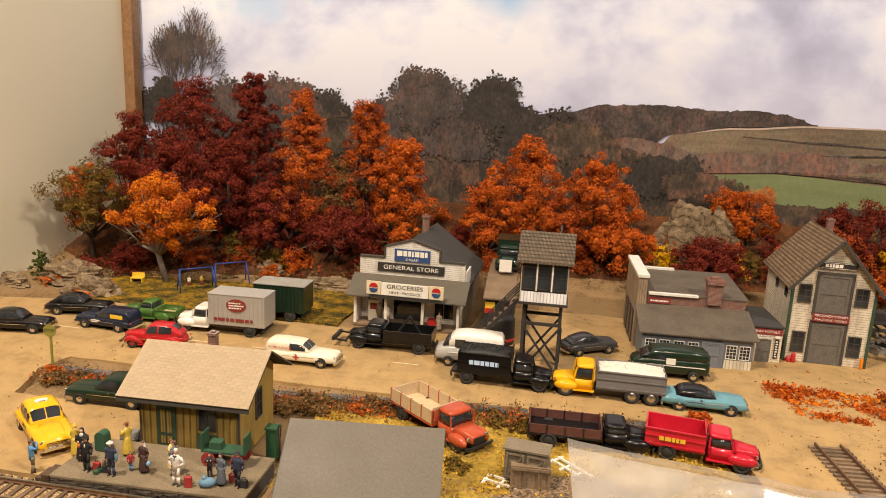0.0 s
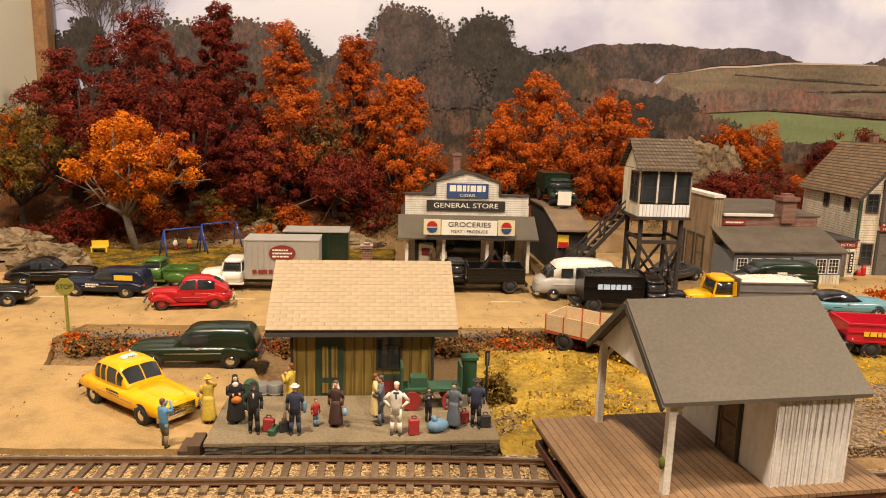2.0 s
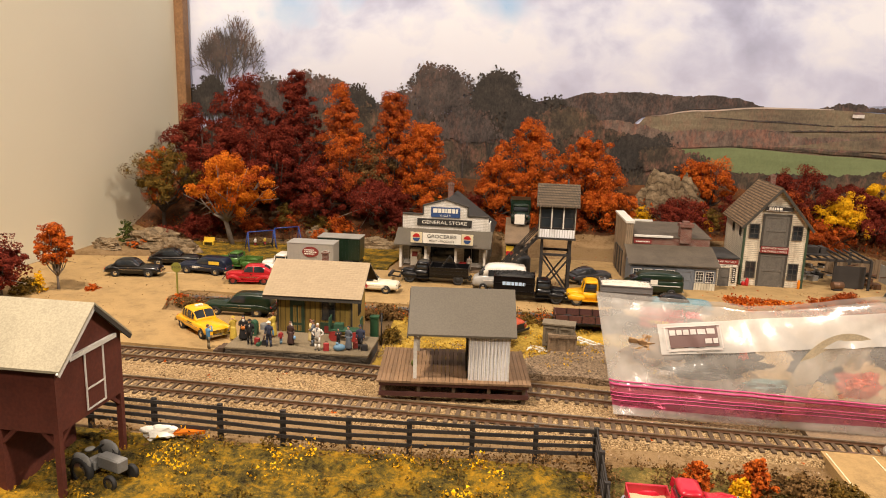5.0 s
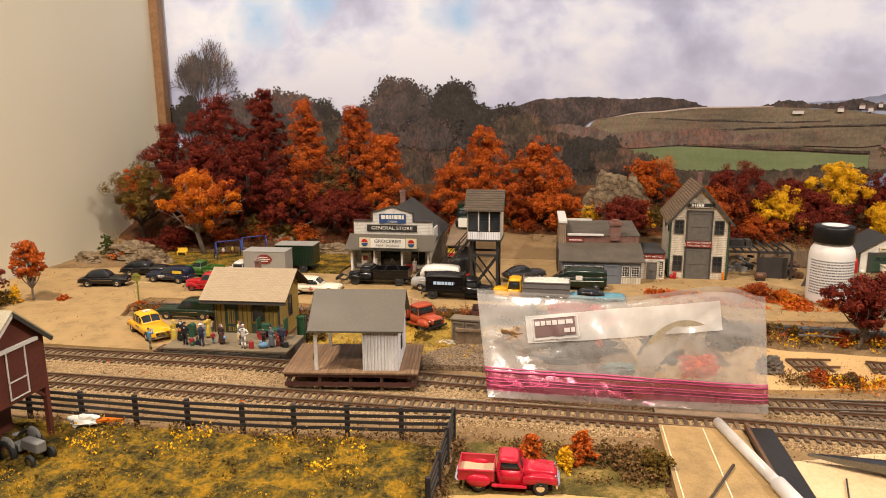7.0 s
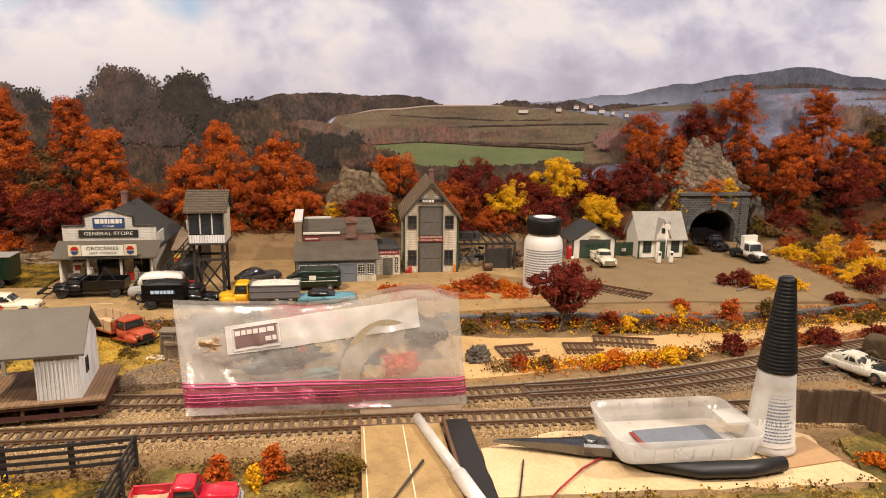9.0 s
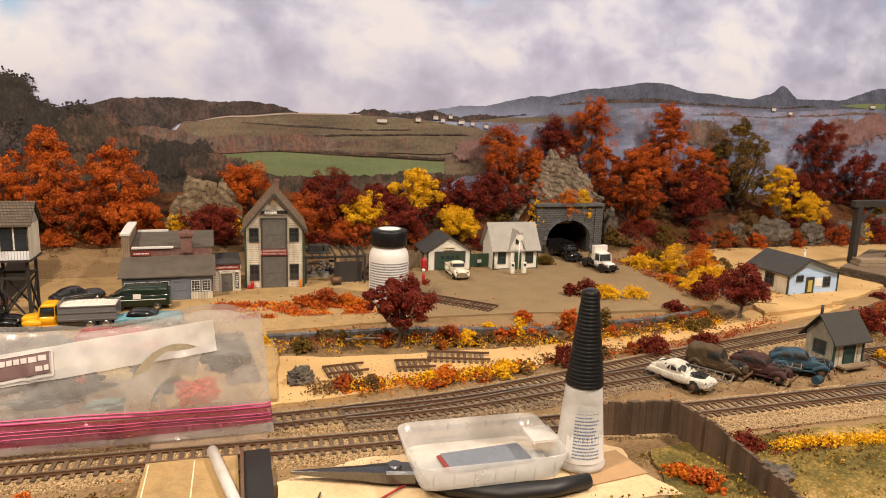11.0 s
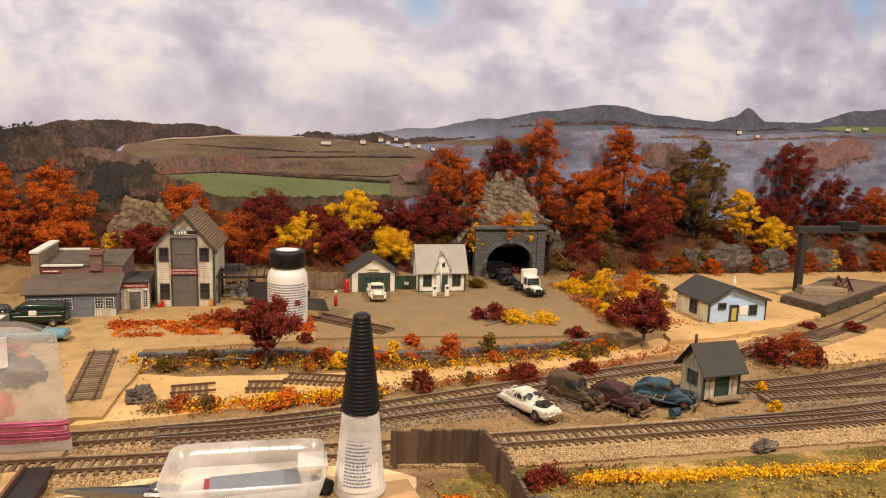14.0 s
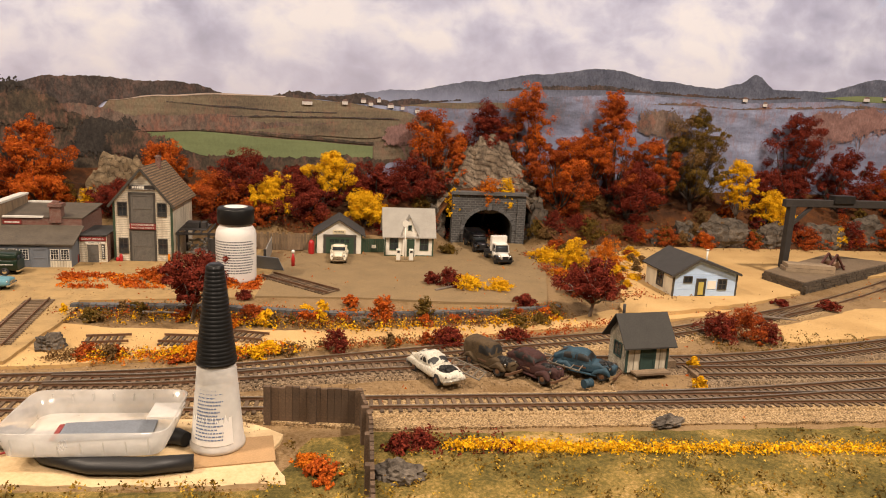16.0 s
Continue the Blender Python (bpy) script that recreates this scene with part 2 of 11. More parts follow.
def facing(x, y, z, side):
    """Pose on a wall: local x runs along it, -y out of it, z up. side: front, left, right or back."""
    return pose(x, y, z, 0, 0, {"front": 0, "left": -90, "right": 90, "back": 180}[side])


def picture_frame(bm, x0, x1, z0, z1, fw, y0, y1):
    """A rectangular frame of one piece, standing in x and z."""
    loops = []
    for x, z, sx, sz in ((x0, z0, 1, 1), (x1, z0, -1, 1), (x1, z1, -1, -1), (x0, z1, 1, -1)):
        loops.append([bm.verts.new(p) for p in ((x, y0, z), (x + sx * fw, y0, z + sz * fw), (x + sx * fw, y1, z + sz * fw), (x, y1, z))])
    for i in range(4):
        a, b = loops[i], loops[(i + 1) % 4]
        for k in range(4):
            bm.faces.new((a[k], b[k], b[(k + 1) % 4], a[(k + 1) % 4]))


def window(parent, m, w, h, nx, nz, material="trim_dark", fw=0.0008, name="window"):
    d = 0.0008
    ob = part(name, make(picture_frame, -w / 2 - fw / 2, w / 2 + fw / 2, -h / 2 - fw / 2, h / 2 + fw / 2, fw, -d, 0.0004), material, parent, m=m)
    for i in range(1, nx):
        x = -w / 2 + w * i / nx
        part("glazing_bar", make(box, x - fw / 4, x + fw / 4, -d * 0.7, 0.0002, -h / 2 + fw / 2, h / 2 - fw / 2), material, ob)
    for i in range(1, nz):
        z = -h / 2 + h * i / nz
        part("glazing_bar", make(box, -w / 2 + fw / 2, w / 2 - fw / 2, -d * 0.65, 0.0002, z - fw / 4, z + fw / 4), material, ob)
    part("pane", make(box, -w / 2, w / 2, -0.00025, 0.0001, -h / 2, h / 2), "glass_dark", ob)
    return ob


def plank_door(parent, m, w, h, material, frame="trim_dark", name="door"):
    ob = part(name, make(box, -w / 2, w / 2, -0.0006, 0.0003, 0, h), material, parent, m=m)
    t = w * 0.09
    for x in (-w / 2, w / 2 - t):
        part("stile", make(box, x, x + t, -0.0010, -0.0006, 0, h), material, ob)
    for z in (0, h * 0.48, h - t):
        part("rail", make(box, -w / 2 + t, w / 2 - t, -0.0010, -0.0006, z, z + t), material, ob)
    part("door_frame", make(picture_frame, -w / 2 - t, w / 2 + t, -t, h + t, t, -0.0013, 0.0003), frame, ob)
    return ob


def gable(parent, x0, x1, y0, y1, h, rise, ridge, wall, roof, over=0.003, thick=0.0012, ends=None, wall_name="wall", roof_name="roof_slope"):
    """Four walls with gables, and two roof slopes. ridge: the axis along which the ridge runs."""
    ends = over if ends is None else ends
    bm = bmesh.new()
    if ridge == "y":
        xm = (x0 + x1) / 2
        prism(bm, [(x0, 0), (x1, 0), (x1, h), (xm, h + rise), (x0, h)], y0, y1)
    else:
        ym = (y0 + y1) / 2
        turned(bm, prism(bm, [(y0, 0), (y1, 0), (y1, h), (ym, h + rise), (y0, h)], -x1, -x0), pose(0, 0, 0, 0, 0, 90))
    part(wall_name, bm, wall, parent)
    half = ((x1 - x0) if ridge == "y" else (y1 - y0)) / 2
    slope = rise / half
    out = []
    for s in (-1, 1):
        bm = bmesh.new()
        a, b = 0, half + over
        z = h + rise + 0.0004
        pts = [(0, z), (s * b, z - b * slope), (s * b, z - b * slope + thick), (0, z + thick)]
        if ridge == "y":
            turned(bm, prism(bm, pts, y0 - ends, y1 + ends), pose((x0 + x1) / 2, 0, 0))
        else:
            turned(bm, prism(bm, pts, -x1 - ends, -x0 + ends), pose(0, (y0 + y1) / 2, 0) @ pose(0, 0, 0, 0, 0, 90))
        out.append(part(roof_name, bm, roof, parent))
    return out


def chimney(parent, x, y, z0, z1, w, material="brick_red"):
    bm = bmesh.new()
    box(bm, x - w / 2, x + w / 2, y - w / 2, y + w / 2, z0, z1)
    box(bm, x - w * 0.62, x + w * 0.62, y - w * 0.62, y + w * 0.62, z1, z1 + w * 0.3)
    box(bm, x - w * 0.3, x + w * 0.3, y - w * 0.3, y + w * 0.3, z1 + w * 0.3, z1 + w * 0.5)
    return part("chimney", bm, material, parent)


def at_length(pts, s):
    for (xa, ya), (xb, yb) in zip(pts, pts[1:]):
        d = math.hypot(xb - xa, yb - ya)
        if s <= d:
            t = s / d
            return xa + (xb - xa) * t, ya + (yb - ya) * t, math.atan2(yb - ya, xb - xa)
        s -= d
    return pts[-1][0], pts[-1][1], math.atan2(pts[-1][1] - pts[-2][1], pts[-1][0] - pts[-2][0])


def line_length(pts):
    return sum(math.hypot(b[0] - a[0], b[1] - a[1]) for a, b in zip(pts, pts[1:]))


# ---- material library ----
plain("trim_dark", (0.055, 0.05, 0.042), 0.7)
plain("trim_white", (0.72, 0.70, 0.64), 0.6)
plain("trim_green", (0.036, 0.070, 0.040), 0.6)
glass("glass_dark")
glass("glass_car", (0.03, 0.035, 0.04), 0.05)
plain("wood_weathered", (0.189, 0.131, 0.0792), 0.85, var=0.45, piece=0.5)
plain("wood_grey", (0.20, 0.165, 0.115), 0.85, var=0.4)
plain("wood_pale", (0.30, 0.225, 0.145), 0.85, var=0.4, piece=0.4)
plain("dock_stone", (0.10, 0.078, 0.056), 0.9, var=0.5, piece=0.6, relief=0.8)
plain("dock_earth", (0.175, 0.125, 0.076), 0.95, var=0.4, wear=60, relief=0.6)
plain("wood_tie", (0.140, 0.092, 0.054), 0.9, var=0.5, piece=0.7)
plain("wood_black", (0.035, 0.03, 0.027), 0.8, var=0.5, piece=0.3)
plain("wood_deck", (0.235, 0.142, 0.075), 0.75, var=0.3, piece=0.3)
plain("deck_red", (0.10, 0.035, 0.026), 0.7, var=0.4)
plain("barn_red", (0.115, 0.027, 0.015), 0.75, var=0.3, grain=500)
plain("rail_rust", (0.18, 0.098, 0.056), 0.5, 0.35, var=0.4)
plain("rail_top", (0.42, 0.36, 0.28), 0.35, 0.85, var=0.2)
plain("roof_grey", (0.104, 0.090, 0.068), 0.55, var=0.25, wear=40, relief=0.12, spec=0.45)
plain("roof_black", (0.045, 0.043, 0.042), 0.85, var=0.35)
plain("roof_pale", (0.40, 0.36, 0.255), 0.5, var=0.3, wear=35)
plain("shingle_tan", (0.37, 0.29, 0.19), 0.85, var=0.22, piece=0.10)
plain("metal_roof", (0.36, 0.35, 0.32), 0.55, 0.2, var=0.3)
blocks("shingle_brown", (0.40, 0.27, 0.15), (0.19, 0.12, 0.065), (0.045, 0.033, 0.022), 0.0040, 0.0026, 0.20, relief=1.0)
blocks("shingle_grey", (0.20, 0.145, 0.092), (0.10, 0.075, 0.05), (0.03, 0.025, 0.02), 0.0030, 0.0023, 0.20, relief=1.0)
blocks("brick_red", (0.22, 0.075, 0.05), (0.16, 0.055, 0.04), (0.30, 0.26, 0.22), 0.0026, 0.0011, 0.14)
siding("clap_white", (0.84, 0.82, 0.77), 0.0019, (0.62, 0.58, 0.50))
siding("clap_worn", (0.78, 0.73, 0.60), 0.0022, (0.46, 0.40, 0.30))
siding("boards_yellow", (0.36, 0.25, 0.06), 0.0042, (0.24, 0.165, 0.045), "X", 0.0005)
siding("boards_white", (0.86, 0.88, 0.92), 0.0026, (0.62, 0.62, 0.62), "X", 0.0005)
siding("boards_cream", (0.64, 0.60, 0.48), 0.003, (0.44, 0.40, 0.31), "X", 0.0003)
siding("boards_shanty", (0.62, 0.57, 0.45), 0.0060, (0.30, 0.26, 0.19), "X", 0.0003)
plain("door_teal", (0.028, 0.062, 0.052), 0.7, var=0.3)
mixed("plaster_board", [(0.3, (0.46, 0.32, 0.165)), (0.5, (0.62, 0.46, 0.26)), (0.7, (0.72, 0.56, 0.34))], 22, 300, relief=0.6)
plain("plaster_cream", (0.80, 0.77, 0.68), 0.8, var=0.12)
plain("paint_skyblue", (0.50, 0.68, 0.93), 0.6, var=0.1)
plain("paint_bluegrey", (0.16, 0.18, 0.21), 0.7, var=0.2)
plain("door_grey", (0.13, 0.12, 0.105), 0.8, var=0.4, wear=160)
plain("sign_white", (0.80, 0.78, 0.70), 0.5, var=0.1)
plain("sign_black", (0.03, 0.028, 0.026), 0.5, var=0.2)
plain("sign_red", (0.22, 0.03, 0.025), 0.55, var=0.2)
plain("sign_blue", (0.03, 0.07, 0.20), 0.5, var=0.2)
plain("sign_olive_pale", (0.50, 0.42, 0.10), 0.6, var=0.2)
plain("sign_cream", (0.70, 0.62, 0.42), 0.5, var=0.1)
plain("paint_red", (0.45, 0.02, 0.02), 0.4, var=0.15)
plain("paint_yellow", (0.75, 0.50, 0.04), 0.5, var=0.15)
plain("concrete", (0.250, 0.172, 0.082), 0.9, var=0.3, wear=40)


def strata(name, c, dark, bands, rough=0.85):
    """Layered rock: warped thin beds, dark seams, stains and fine grain."""
    n = Nodes(name, rough, 0, 0.3)
    z = n.math("ADD", n.math("MULTIPLY", n.axis("Z"), bands), n.math("ADD", n.math("MULTIPLY", n.noise(16, 4), 6.0), n.math("MULTIPLY", n.axis("X"), bands * 0.28)))
    bed = n.math("FRACT", z)
    seam = n.ramp(bed, [(0.0, (0.0, 0.0, 0.0)), (0.14, (0.7, 0.7, 0.7)), (0.6, (1, 1, 1)), (0.95, (0.6, 0.6, 0.6))])
    base = n.ramp(n.noise(60, 5, 0.7), [(0.3, dark), (0.52, c), (0.72, shade(c, 1.5))])
    n.color(n.mix(1.0, n.mix(n.math("MULTIPLY", seam, 1.0), shade(dark, 0.6), base), n.ramp(n.noise(500, 3), [(0.3, (0.7, 0.7, 0.7)), (0.7, (1.2, 1.2, 1.2))]), "MULTIPLY"))
    n.bump(n.math("ADD", n.math("MULTIPLY", seam, 0.7), n.noise(320, 4)), 0.9, 0.0012)
    return n.m


strata("sand_rock", (0.25, 0.185, 0.112), (0.12, 0.085, 0.05), 70)
strata("grey_rock", (0.135, 0.112, 0.088), (0.055, 0.046, 0.038), 60)
strata("tunnel_rock", (0.27, 0.212, 0.152), (0.075, 0.056, 0.040), 110)
plain("cut_stone", (0.11, 0.11, 0.11), 0.85, var=0.5, piece=0.7, relief=0.7)
plain("wall_stone", (0.075, 0.068, 0.06), 0.9, var=0.5, relief=0.8)
plain("chrome", (0.75, 0.74, 0.72), 0.18, 1.0, var=0.05, relief=0.0)
plain("steel", (0.55, 0.54, 0.52), 0.28, 1.0, var=0.15, relief=0.1)
plain("tool_steel", (0.20, 0.205, 0.215), 0.32, 1.0, var=0.3, relief=0.15)
plain("rubber", (0.02, 0.02, 0.02), 0.75, var=0.3)
plain("black_metal", (0.025, 0.024, 0.023), 0.5, 0.3, var=0.3)
plain("bark", (0.20, 0.165, 0.135), 0.9, var=0.4, relief=0.6)
plain("bark_dark", (0.06, 0.045, 0.035), 0.9, var=0.4, relief=0.6)
# unseen ceiling and room surfaces, coloured dark so that little light bounces back
plain("ceiling_paint", (0.22, 0.20, 0.18), 0.9, var=0.05)
plain("carpet", (0.13, 0.11, 0.09), 0.95, var=0.3)
plain("fascia_black", (0.012, 0.012, 0.012), 0.5, var=0.2)
plain("oak_strip", (0.27, 0.145, 0.065), 0.55, var=0.35, grain=300)

n = Nodes("wall_cream", 0.85)
n.color(n.ramp(n.noise(2.2, 3), [(0.3, (0.74, 0.70, 0.54)), (0.7, (0.80, 0.76, 0.60))])).bump(n.noise(500, 3), 0.15, 0.0003)

n = Nodes("street", 0.9)
big = n.ramp(n.noise(7, 4), [(0.3, (0.348, 0.23, 0.094)), (0.7, (0.457, 0.304, 0.128))])
spot = n.ramp(n.noise(55, 5, 0.7), [(0.34, (0.72, 0.72, 0.72)), (0.55, (1, 1, 1)), (0.8, (1.06, 1.05, 1.02))])
n.color(n.mix(1.0, n.mix(1.0, big, spot, "MULTIPLY"), n.ramp(n.noise(1400, 2), [(0.3, (0.8, 0.8, 0.8)), (0.7, (1.1, 1.1, 1.1))]), "MULTIPLY"))
n.bump(n.noise(900, 4), 0.25, 0.0004)

mixed("earth", [(0.30, (0.084, 0.0513, 0.0214)), (0.44, (0.194, 0.12, 0.0523)), (0.52, (0.271, 0.182, 0.095)), (0.64, (0.213, 0.137, 0.0475)), (0.75, (0.129, 0.0969, 0.0238))], 14, 420)
mixed("sand", [(0.3, (0.36, 0.221, 0.086)), (0.5, (0.525, 0.343, 0.145)), (0.7, (0.655, 0.451, 0.208))], 12, 700, relief=0.5)
mixed("turf_gold", [(0.38, (0.022, 0.016, 0.005)), (0.44, (0.070, 0.054, 0.013)), (0.50, (0.145, 0.100, 0.014)), (0.56, (0.29, 0.168, 0.012)), (0.64, (0.41, 0.225, 0.014))], 58, 330, relief=1.0, dist=0.002)
mixed("turf_straw", [(0.32, (0.13, 0.085, 0.018)), (0.44, (0.25, 0.165, 0.03)), (0.52, (0.38, 0.25, 0.04)), (0.60, (0.50, 0.335, 0.055)), (0.70, (0.58, 0.42, 0.11))], 40, 420, relief=0.9, dist=0.0015)
mixed("turf_green", [(0.32, (0.040, 0.034, 0.010)), (0.44, (0.095, 0.076, 0.020)), (0.53, (0.19, 0.135, 0.035)), (0.60, (0.34, 0.225, 0.075)), (0.70, (0.47, 0.335, 0.16))], 26, 420)
mixed("litter_red", [(0.30, (0.025, 0.016, 0.010)), (0.45, (0.07, 0.032, 0.016)), (0.56, (0.13, 0.05, 0.018)), (0.68, (0.20, 0.085, 0.02)), (0.78, (0.10, 0.07, 0.025))], 30, 480)
pebbles("ballast", [(0.15, (0.09, 0.0557, 0.026)), (0.4, (0.302, 0.198, 0.092)), (0.65, (0.482, 0.335, 0.173)), (0.9, (0.672, 0.497, 0.285))], 1000)
pebbles("ballast_dark", [(0.15, (0.043, 0.0308, 0.0198)), (0.45, (0.189, 0.131, 0.0792)), (0.75, (0.327, 0.239, 0.152)), (0.95, (0.43, 0.339, 0.231))], 850)

foliage("leaf_orange", [(0.25, (0.20, 0.036, 0.008)), (0.5, (0.46, 0.088, 0.011)), (0.75, (0.66, 0.18, 0.02))])
foliage("leaf_rust", [(0.25, (0.13, 0.026, 0.008)), (0.5, (0.32, 0.058, 0.012)), (0.75, (0.48, 0.12, 0.022))])
foliage("leaf_maroon", [(0.25, (0.055, 0.010, 0.007)), (0.5, (0.15, 0.022, 0.013)), (0.75, (0.27, 0.05, 0.025))])
foliage("leaf_gold", [(0.2, (0.46, 0.22, 0.006)), (0.5, (0.76, 0.42, 0.008)), (0.8, (0.92, 0.56, 0.018))])
foliage("leaf_amber", [(0.2, (0.26, 0.06, 0.006)), (0.5, (0.58, 0.145, 0.010)), (0.8, (0.76, 0.28, 0.016))])
foliage("leaf_amber_moss", [(0.2, (0.25, 0.12, 0.01)), (0.5, (0.48, 0.27, 0.015)), (0.8, (0.64, 0.38, 0.02))])
foliage("leaf_olive", [(0.2, (0.05, 0.036, 0.010)), (0.5, (0.13, 0.082, 0.018)), (0.8, (0.26, 0.14, 0.02))])
foliage("leaf_green", [(0.2, (0.02, 0.03, 0.008)), (0.5, (0.07, 0.09, 0.02)), (0.8, (0.14, 0.16, 0.04))])
foliage("leaf_brown", [(0.2, (0.06, 0.036, 0.016)), (0.5, (0.16, 0.09, 0.034)), (0.8, (0.28, 0.165, 0.06))])
foliage("gravel_mix", [(0.2, (0.0774, 0.0539, 0.033)), (0.5, (0.275, 0.193, 0.112)), (0.8, (0.499, 0.377, 0.244))])
foliage("straw", [(0.25, (0.20, 0.12, 0.016)), (0.5, (0.42, 0.26, 0.03)), (0.75, (0.60, 0.40, 0.07))])


# ---- the unseen room that closes the place, mostly dark to limit bounced light ----
def room():
    for name, c, mat in (("floor", (-3, 3.2, -3.2, 1.1, -1.02, -1.0), "carpet"), ("ceiling", (-3, 3.2, -3.2, 1.1, 1.45, 1.47), "ceiling_paint"),
                         ("wall_east", (3.2, 3.22, -3.2, 1.1, -1, 1.45), "carpet"), ("wall_west", (-3.02, -3.0, -3.2, 1.1, -1, 1.45), "carpet"),
                         ("wall_south", (-3, 3.2, -3.22, -3.2, -1, 1.45), "carpet"), ("wall_north", (-3, 3.2, 1.02, 1.04, -1, 1.45), "wall_cream")):
        tagged(part(name, make(box, *c), mat), "unseen plain surface closing the hobby room", name.split("_")[0], kind="structure")
    w = part("wall_side", make(box, -0.605, -0.577, 0.400, 1.0, -0.03, 1.45), "wall_cream")
    tagged(w, "plain cream painted side wall beside the layout", "wall", kind="structure")
    c = part("trim", make(box, -0.607, -0.573, 0.370, 0.400, -0.03, 1.45), "trim_white", bevel=0.002)
    tagged(c, "white painted casing at the end of the side wall", "trim", kind="structure")
    s = part("corner_strip", make(box, -0.577, -0.562, 0.972, 0.9900, 0.0, 1.2), "oak_strip", bevel=0.001)
    tagged(s, "narrow brown stained wooden strip in the corner", "trim", kind="structure")


room()


# ---- the printed sky and hills behind the layout ----
n = Nodes("sky_print", 0.65, 0, 0.25)
m0 = n.node("ShaderNodeMapping", Scale=(1.0, 1.0, 1.35), Location=(0.37, 0, 0.22))
n.link(n.co, m0.inputs[0])
warp = n.node("ShaderNodeTexNoise", Scale=4.2, Detail=6.0, Roughness=0.5, Distortion=0.25)
n.link(m0.outputs[0], warp.inputs["Vector"])
puff = n.node("ShaderNodeTexNoise", Scale=15.0, Detail=5.0, Roughness=0.5, Distortion=0.3)
n.link(m0.outputs[0], puff.inputs["Vector"])
cloud = n.math("ADD", n.math("MULTIPLY", warp.outputs["Fac"], 0.70), n.math("MULTIPLY", puff.outputs["Fac"], 0.30))
clouds = n.ramp(cloud, [(0.39, (0.37, 0.415, 0.62)), (0.45, (0.46, 0.51, 0.74)), (0.50, (0.555, 0.62, 0.86)), (0.54, (0.67, 0.74, 0.95)), (0.60, (0.78, 0.84, 0.98))])
low = n.ramp(n.axis("Z"), [(0.19, (0.55, 0.55, 0.55)), (0.32, (0, 0, 0))])
clouds = n.mix(low, clouds, (0.56, 0.58, 0.76))
blue = None
for bx, bz, br in ((-0.395, 0.350, 0.060), (-0.300, 0.372, 0.050), (-0.06, 0.356, 0.060), (0.60, 0.425, 0.050), (1.43, 0.475, 0.070), (0.27, 0.47, 0.06), (0.95, 0.50, 0.07)):
    dist = n.node("ShaderNodeVectorMath")
    dist.operation = "DISTANCE"
    dist.inputs[1].default_value = (bx, 0.998, bz)
    n.link(n.co, dist.inputs[0])
    spot = n.math("SUBTRACT", 1.0, n.math("DIVIDE", dist.outputs["Value"], br))
    spot = n.math("ADD", spot, n.math("MULTIPLY", n.math("SUBTRACT", puff.outputs["Fac"], 0.5), 2.2))
    spot = n.math("MAXIMUM", spot, 0.0)
    blue = spot if blue is None else n.math("MAXIMUM", blue, spot)
n.color(n.mix(n.ramp(blue, [(0.05, (0, 0, 0)), (1.0, (0.85, 0.85, 0.85))]), clouds, (0.27, 0.52, 0.88)))

sheet = part("backdrop", make(box, -0.592, 2.4, 0.998, 1.02, -0.02, 1.3), "sky_print")
tagged(sheet, "printed photographic backdrop of a cloudy sky over hills", "backdrop", kind="structure")


def print_mat(name, stops, scale, stretch=(1, 1, 1), detail=5, speck=0.45, rust=0.0, mist=None):
    """Photographic print: broad tones, a fine leafy stipple, rusty patches of autumn wood, and mist between two heights."""
    k = Nodes(name, 0.7, 0, 0.3)
    c = k.ramp(k.noise(scale, detail, 0.7, stretch), stops)
    if rust:
        mask = k.ramp(k.math("MULTIPLY", k.noise(20, 4, 0.6), k.noise(150, 4, 0.7, (1, 1, 0.45))), [(0.24, (0, 0, 0)), (0.36, (rust, rust, rust))])
        c = k.mix(mask, c, (0.27, 0.125, 0.09))
    c = k.mix(1.0, c, k.ramp(k.noise(330, 5, 0.75, (1, 1, 0.6)), [(0.34, (1 - speck,) * 3), (0.52, (1, 1, 1)), (0.66, (1 + speck * 0.7,) * 3)]), "MULTIPLY")
    if mist:
        z0, z1, tone, most = mist
        rise = k.node("ShaderNodeMapRange")
        rise.interpolation_type = "SMOOTHSTEP"
        for key, value in (("From Min", z1), ("From Max", z0), ("To Max", most)):
            rise.inputs[key].default_value = value
        k.link(k.axis("Z"), rise.inputs[0])
        c = k.mix(k.math("MULTIPLY", rise.outputs[0], k.ramp(k.noise(9, 3), [(0.30, (0.45, 0.45, 0.45)), (0.65, (1, 1, 1))])), c, tone)
    k.color(c)


print_mat("print_far", [(0.35, (0.075, 0.085, 0.125)), (0.6, (0.125, 0.14, 0.195)), (0.75, (0.19, 0.205, 0.27))], 40, speck=0.30, mist=(0.190, 0.250, (0.36, 0.41, 0.59), 0.95))
print_mat("print_haze", [(0.34, (0.10, 0.11, 0.15)), (0.46, (0.18, 0.20, 0.29)), (0.56, (0.28, 0.315, 0.46)), (0.68, (0.41, 0.46, 0.64))], 8, (0.7, 1, 2.2), speck=0.20, rust=0.5, mist=(0.10, 0.215, (0.30, 0.345, 0.51), 0.55))
print_mat("print_wood", [(0.3, (0.036, 0.031, 0.031)), (0.52, (0.072, 0.059, 0.056)), (0.75, (0.14, 0.100, 0.088))], 36, speck=0.5, rust=0.25)
print_mat("print_brown", [(0.3, (0.085, 0.062, 0.055)), (0.5, (0.155, 0.115, 0.095)), (0.66, (0.22, 0.155, 0.125)), (0.8, (0.21, 0.18, 0.14))], 48, (1, 1, 0.6), speck=0.38, rust=0.7)
